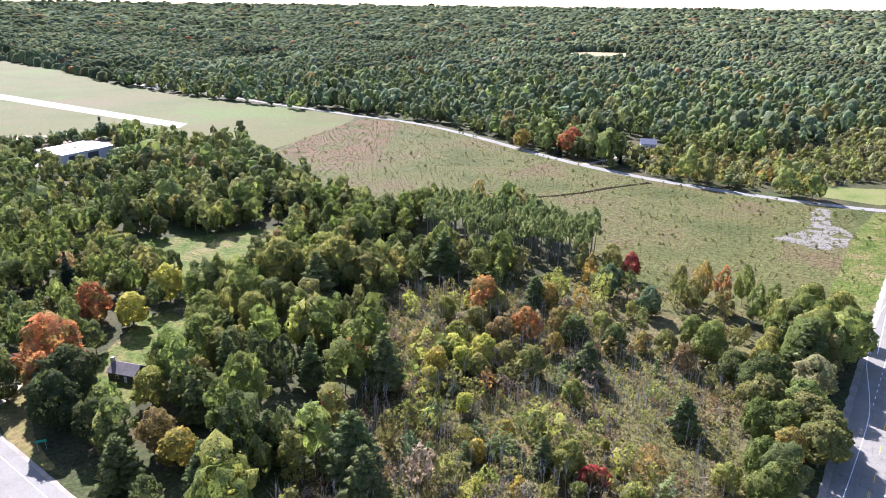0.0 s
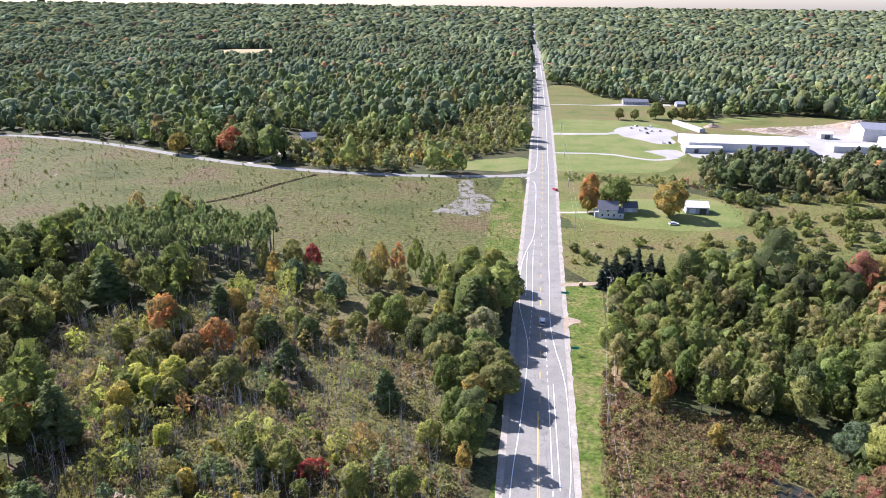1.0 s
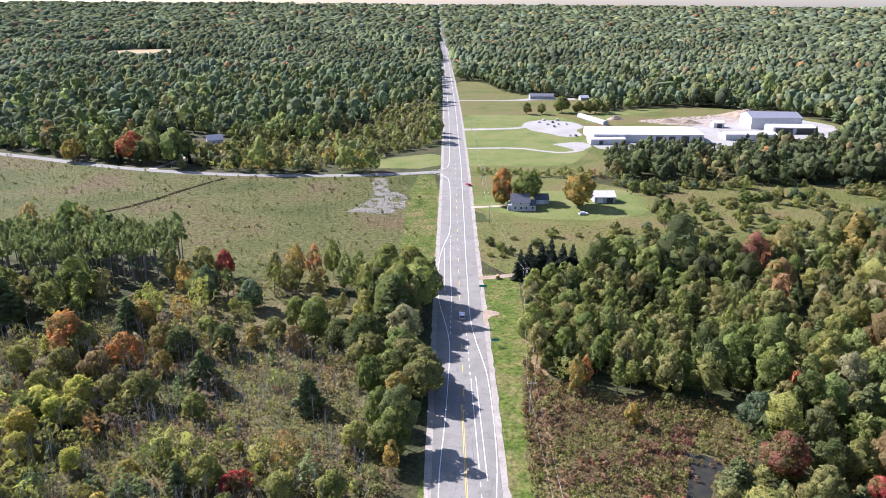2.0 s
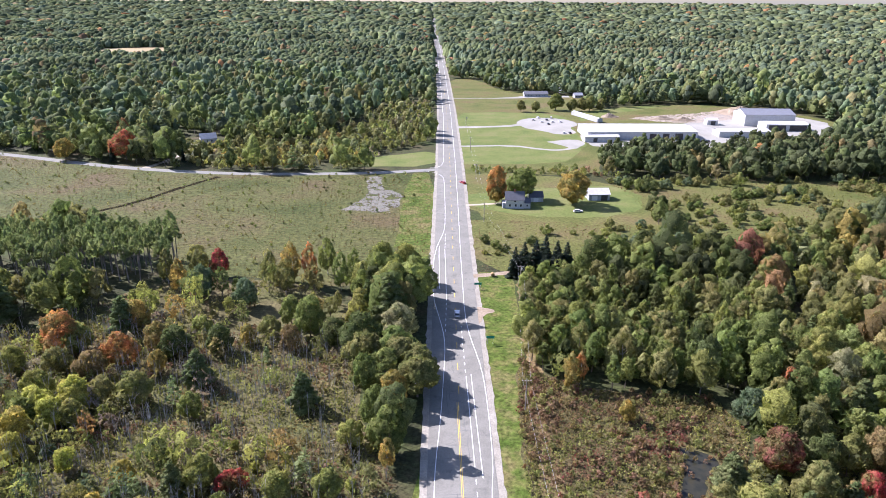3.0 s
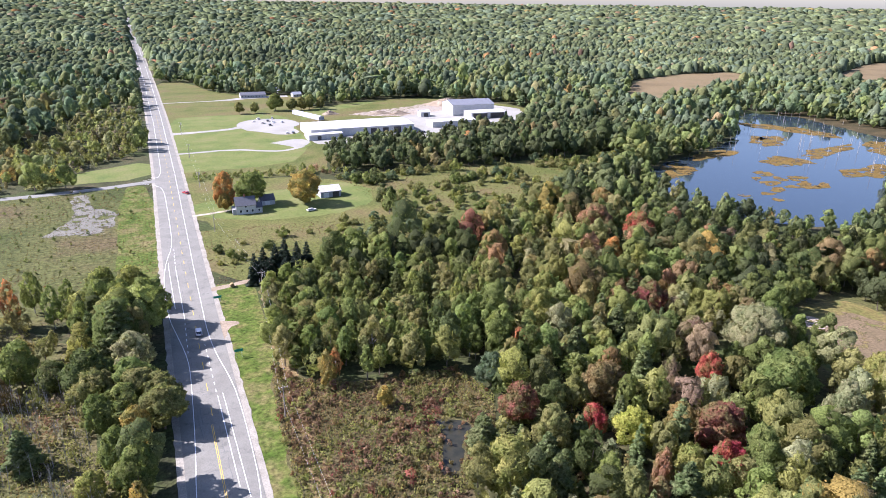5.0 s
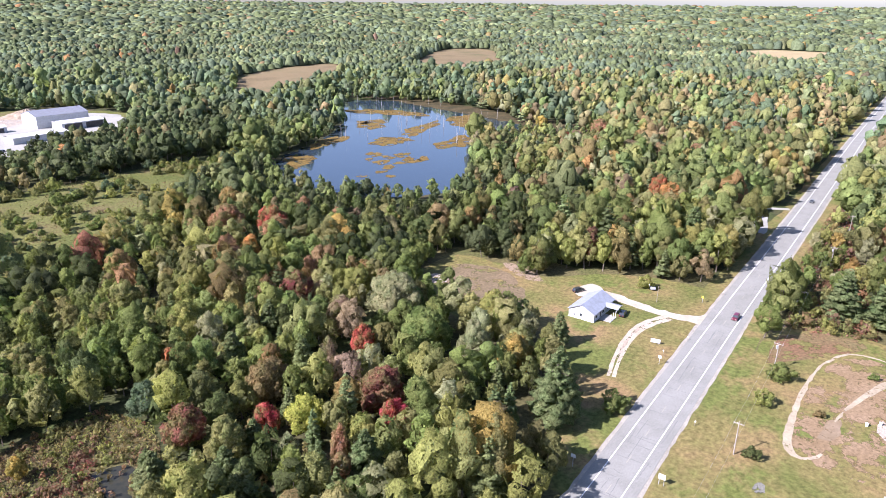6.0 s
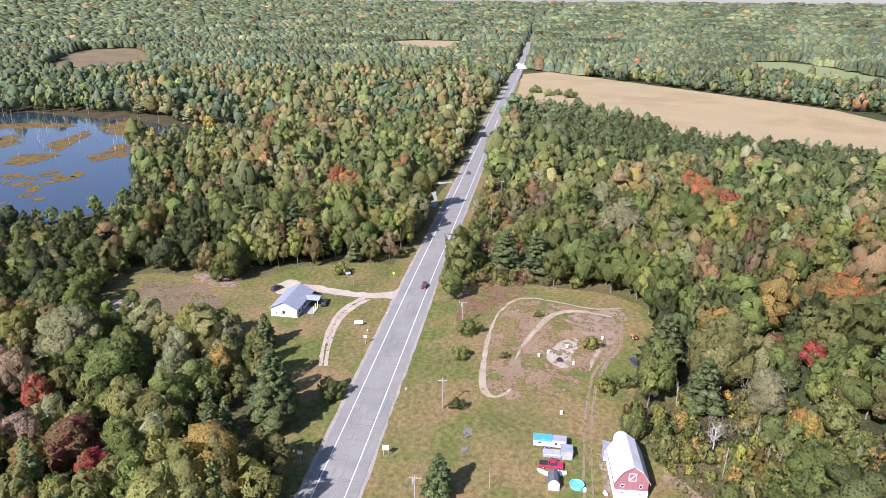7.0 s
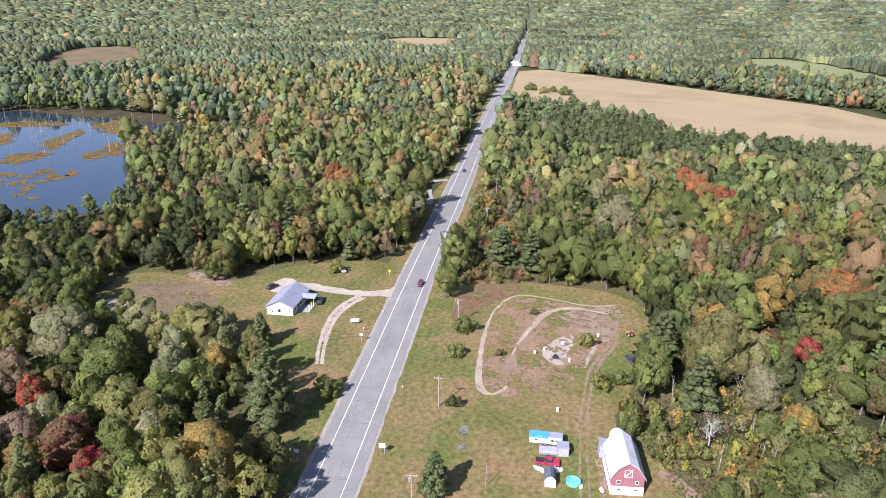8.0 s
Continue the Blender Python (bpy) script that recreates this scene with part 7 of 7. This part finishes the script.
part("body", box_bm(-1.4, 1.4, -1.3, 1.3, 0.0, 2.1, 0.08), M_SIDING_GREY, camper)
part("roof", box_bm(-1.5, 1.5, -1.4, 1.4, 2.1, 2.2, 0.03), M_ROOF_METAL, camper)
hut = thing("garden_shed", 120.2, -10.2, 0, "small gambrel garden shed with a dark roof and white front", "shed")
hp = [(0, 0), (2.3, 0), (2.3, 1.7), (1.9, 2.3), (1.15, 2.7), (0.4, 2.3), (0, 1.7)]
part("wall", prism_bm(hp, 0, 3.6), M_TRIM, hut)
hr = [(-0.15, 1.6), (0.36, 2.38), (1.15, 2.82), (1.94, 2.38), (2.45, 1.6)]
part("roof", prism_bm(hr + [(y, z - 0.09) for y, z in hr[::-1]], 0.15, 3.75), M_ROOF_DARK, hut)
door_at(hut, 0, 1.15, 1.1, 1.8, "x-", M_SIDING)
pool = thing("paddling_pool", 122.2, -14.0, 0, "round turquoise pool with water on the grass", "pool")
bm = cyl_bm(1.45, 1.5, 0.0, 0.7, 24)
bmesh.ops.delete(bm, geom=[f for f in bm.faces if len(f.verts) > 4 and f.calc_center_median().z > 0.5], context="FACES")
part("wall", bm, M_POOL, pool)
ring = bmesh.new()
for k in range(24):
    a = 2 * math.pi * k / 24
    for r, z in ((1.40, 0.62), (1.58, 0.62), (1.62, 0.74), (1.50, 0.80), (1.38, 0.74)):
        ring.verts.new((r * math.cos(a), r * math.sin(a), z))
ring.verts.ensure_lookup_table()
for k in range(24):
    for q in range(5):
        ring.faces.new([ring.verts[i] for i in (k * 5 + q, k * 5 + (q + 1) % 5, (k + 1) % 24 * 5 + (q + 1) % 5, (k + 1) % 24 * 5 + q)])
part("rim", ring, M_POOL, pool, "thick inflated turquoise rim")
part("pool_water", cyl_bm(1.43, 1.43, 0.45, 0.5, 24), surface("pool_water_tint", [(0.10, 0.33, 0.42), (0.14, 0.40, 0.48)], 0.8, rough=0.1), pool)
def hull_bm(half, beam, deep):
    """An upturned boat hull: pointed bow, blunt stern and a keel line."""
    bm = bmesh.new()
    rows = []
    for i in range(9):
        u = -1 + 2 * i / 8
        w = beam * (1 - max(0.0, u) ** 2.2) * (0.82 if i == 0 else 1.0) + 0.01
        z = deep * (0.9 - 0.25 * max(0.0, u) ** 2)
        rows.append([bm.verts.new((u * half, y * w, h * z)) for y, h in ((-1, 0), (-0.85, 0.55), (-0.4, 0.92), (0, 1), (0.4, 0.92), (0.85, 0.55), (1, 0))])
    for a, b in zip(rows[:-1], rows[1:]):
        for j in range(6):
            bm.faces.new((a[j], b[j], b[j + 1], a[j + 1]))
    bm.faces.new(rows[0])
    bm.faces.new([r[0] for r in rows] + [r[6] for r in rows[::-1]])
    return bm


for k, (cx, cy, s) in enumerate(((126.0, -6.8, 1.5), (126.3, -10.0, 1.1), (125.9, -11.2, 0.9), (121.0, -15.6, 0.6), (120.5, -20.0, 0.7))):
    b = part("boat_hull", hull_bm(s, 0.28 + 0.2 * s, 0.55), M_TRIM)
    b.matrix_world = pose(cx, cy, 0.03, 0, 0, 60 + 35 * k)
    tagged(b, "white plastic hull lying on the grass", "boat", "white clutter in the yard")
tractor = thing("tractor", 193.6, -35.4, 30, "small orange tractor at the edge of the trees", "tractor")
part("hood", box_bm(0.0, 1.3, -0.35, 0.35, 0.6, 1.2, 0.08), M_ORANGE, tractor)
part("body", box_bm(-1.1, 0.0, -0.5, 0.5, 0.5, 1.0, 0.06), M_ORANGE, tractor)
part("seat", box_bm(-0.9, -0.4, -0.25, 0.25, 1.0, 1.45, 0.06), M_TYRE, tractor)
for s in (-0.65, 0.65):
    wheel(tractor, -0.6, s, 0.62, 0.35), wheel(tractor, 0.9, s, 0.36, 0.22)
heap(177.3, -12.2, 1.6, 1.1, 0.7, M_TYRE, "black burnt heap on the bare sand", "burn pile", 8)
for k, (cx, cy) in enumerate(((178.6, -6.2), (185.3, -14.7), (192.0, -25.7), (149.4, -11.7), (175, -16), (181, -9))):
    b = part("bucket", cyl_bm(0.35, 0.42, 0, 0.8, 12), M_TRIM)
    b.matrix_world = pose(cx, cy, 0.04)
    tagged(b, "pale plastic bucket on the ground", "bucket", "buckets in the yard")

# ---------------------------------------------------------------- poles, wires, signs and small roadside things
def utility_pole(x, y, rot, h=9.5, transformer=True):
    p = thing("utility_pole", x, y, rot, "grey wooden utility pole with a crossarm", "utility pole", "utility poles")
    part("pole", cyl_bm(0.17, 0.11, -0.2, h, 9), M_POLE, p)
    part("crossarm", box_bm(-1.2, 1.2, -0.07, 0.07, h - 0.75, h - 0.6, 0.01), M_POLE, p)
    for q in (-1.1, -0.4, 0.4, 1.1):
        part("insulator", cyl_bm(0.05, 0.035, h - 0.6, h - 0.4, 7, q, 0), M_TRIM, p)
    if transformer:
        part("transformer", cyl_bm(0.24, 0.24, h - 2.1, h - 1.15, 12, 0.35, 0.0), M_STEEL, p)
    return p


def wires(ends, name, label, h=9.0):
    """Sagging wires from pole to pole, two to a span."""
    for (x0, y0), (x1, y1) in zip(ends[:-1], ends[1:]):
        d = np.array((x1 - x0, y1 - y0))
        n = np.array((-d[1], d[0])) / np.hypot(*d)
        qs = []
        for off in (-1.0, 1.0):
            s = np.linspace(0, 1, 9)
            p = np.c_[x0 + d[0] * s + n[0] * off, y0 + d[1] * s + n[1] * off, h - 1.4 * 4 * s * (1 - s) * (np.hypot(*d) / 90)]
            qs.append(tube(p, [0.012] * 9, 3))
        w = new(name, big_mesh(name, np.vstack(qs), M_STEEL, 4))
        tagged(w, label, "wire", "overhead wires")


EAST_POLES = [(23.5, 70), (23.5, 148), (31.5, 226), (24, 306), (25, 388), (26, 470), (27, 560)]
SOUTH_POLES = [(60, 20.5), (110, 19.2), (147.5, 18.4), (195, 18.0), (240, 17.6), (296, 14.8), (350, 13), (410, 12)]
for k, (px, py) in enumerate(EAST_POLES):
    utility_pole(px, py, 0, 9.5, k % 2 == 0)
for k, (px, py) in enumerate(SOUTH_POLES):
    utility_pole(px, py, 90, 9.0, k % 2 == 1)
wires(EAST_POLES, "overhead_wire", "thin grey wires between utility poles")
wires(SOUTH_POLES, "overhead_wire", "thin grey wires between utility poles", 8.5)
utility_pole(-351, 169, 30, 14, False), utility_pole(-420, 140, 30, 14, False), utility_pole(-300, 190, 30, 14, False)
wires([(-520, 100), (-420, 140), (-351, 169), (-300, 190)], "overhead_wire", "thin pale wires above the woods", 13.5)
for px, py in ((630, 96), (631, 90)):
    utility_pole(px, py, 60, 22, False)
service = thing("light_pole", 118.7, 4.6, 0, "slim dark light pole in the barn yard", "pole", "slim poles")
part("pole", cyl_bm(0.09, 0.06, -0.1, 6.0, 8), M_POLE, service)
service = thing("light_pole", 222.1, 60.7, 0, "slim dark light pole on the lawn", "pole", "slim poles")
part("pole", cyl_bm(0.09, 0.06, -0.1, 6.0, 8), M_POLE, service)


def road_sign(x, y, rot, w, h, top, material, label, legs=2):
    s = thing("road_sign", x, y, rot, label, "sign", "signs by the roads")
    for q in ((-w * 0.35, w * 0.35) if legs == 2 else (0,)):
        part("post", box_bm(q - 0.05, q + 0.05, -0.05, 0.05, -0.1, top - 0.05), M_STEEL, s)
    part("panel", box_bm(-w / 2, w / 2, -0.09, -0.05, top - h, top, 0.01), material, s)
    return s


M_SIGN_BACK = surface("sign_back", [(0.55, 0.55, 0.52), (0.62, 0.62, 0.60)], 0.8)
road_sign(127, 28.8, 270, 1.5, 1.3, 2.9, M_SIGN_BACK, "pale road sign on two posts beside the cross road")
road_sign(121.8, 47.2, 270, 1.2, 0.9, 3.4, M_SIGN_BACK, "route marker panels on a post beside the cross road", 1)
road_sign(179, 46, 270, 0.9, 0.9, 3.0, M_SIGN_BACK, "white square road sign on a post", 1)
road_sign(17.4, 184, 0, 2.4, 0.8, 2.8, M_GREEN_SIGN, "green direction sign beside the highway")
road_sign(16.2, 226, 0, 2.6, 0.8, 2.6, M_GREEN_SIGN, "green direction sign beside the highway")
road_sign(-151, 54.5, 60, 2.4, 0.7, 2.9, M_GREEN_SIGN, "green direction sign beside the cross road")
road_sign(231, 47.5, 270, 0.8, 0.8, 2.6, surface("yellow_sign", [(0.55, 0.42, 0.04), (0.62, 0.48, 0.06)], 0.8), "yellow warning sign beside the cross road", 1)
road_sign(-4.2, 158, 0, 1.8, 1.0, 2.4, M_SIGN_BACK, "pale sign back under the roadside trees")
box = thing("lawn_sign", 191, 51, 280, "white box-shaped sign on the lawn", "sign")
part("panel", box_bm(-1.4, 1.4, -0.2, 0.2, 0.5, 1.6, 0.03), M_TRIM, box)
for q in (-1.0, 1.0):
    part("post", box_bm(q - 0.06, q + 0.06, -0.06, 0.06, -0.05, 0.5), M_POLE, box)
for mx, my in ((154, 29), (199, 43.5), (242, 43), (186, 47)):
    m = thing("mailbox", mx, my, 0, "small white mailbox on a post beside the road", "mailbox", "mailboxes")
    part("post", box_bm(-0.05, 0.05, -0.05, 0.05, -0.05, 1.05), M_POLE, m)
    part("box", box_bm(-0.25, 0.25, -0.11, 0.11, 1.05, 1.3, 0.03), M_TRIM, m)
bale = part("straw_bale", cyl_bm(0.75, 0.75, -0.7, 0.7, 16), M_STRAW)
bale.matrix_world = pose(22.6, 238.2, 0.8, 90)
tagged(bale, "round straw bale beside the dirt drive", "bale")
boat = thing("boat_trailer", 233, 66, 30, "small boat on a trailer at the wood's edge", "boat")
part("hull", box_bm(-2.4, 2.4, -0.9, 0.9, 0.5, 1.3, 0.25, taper=(0.1, 0.0)), M_SIDING_GREY, boat)
wheel(boat, -0.6, -0.95), wheel(boat, -0.6, 0.95)
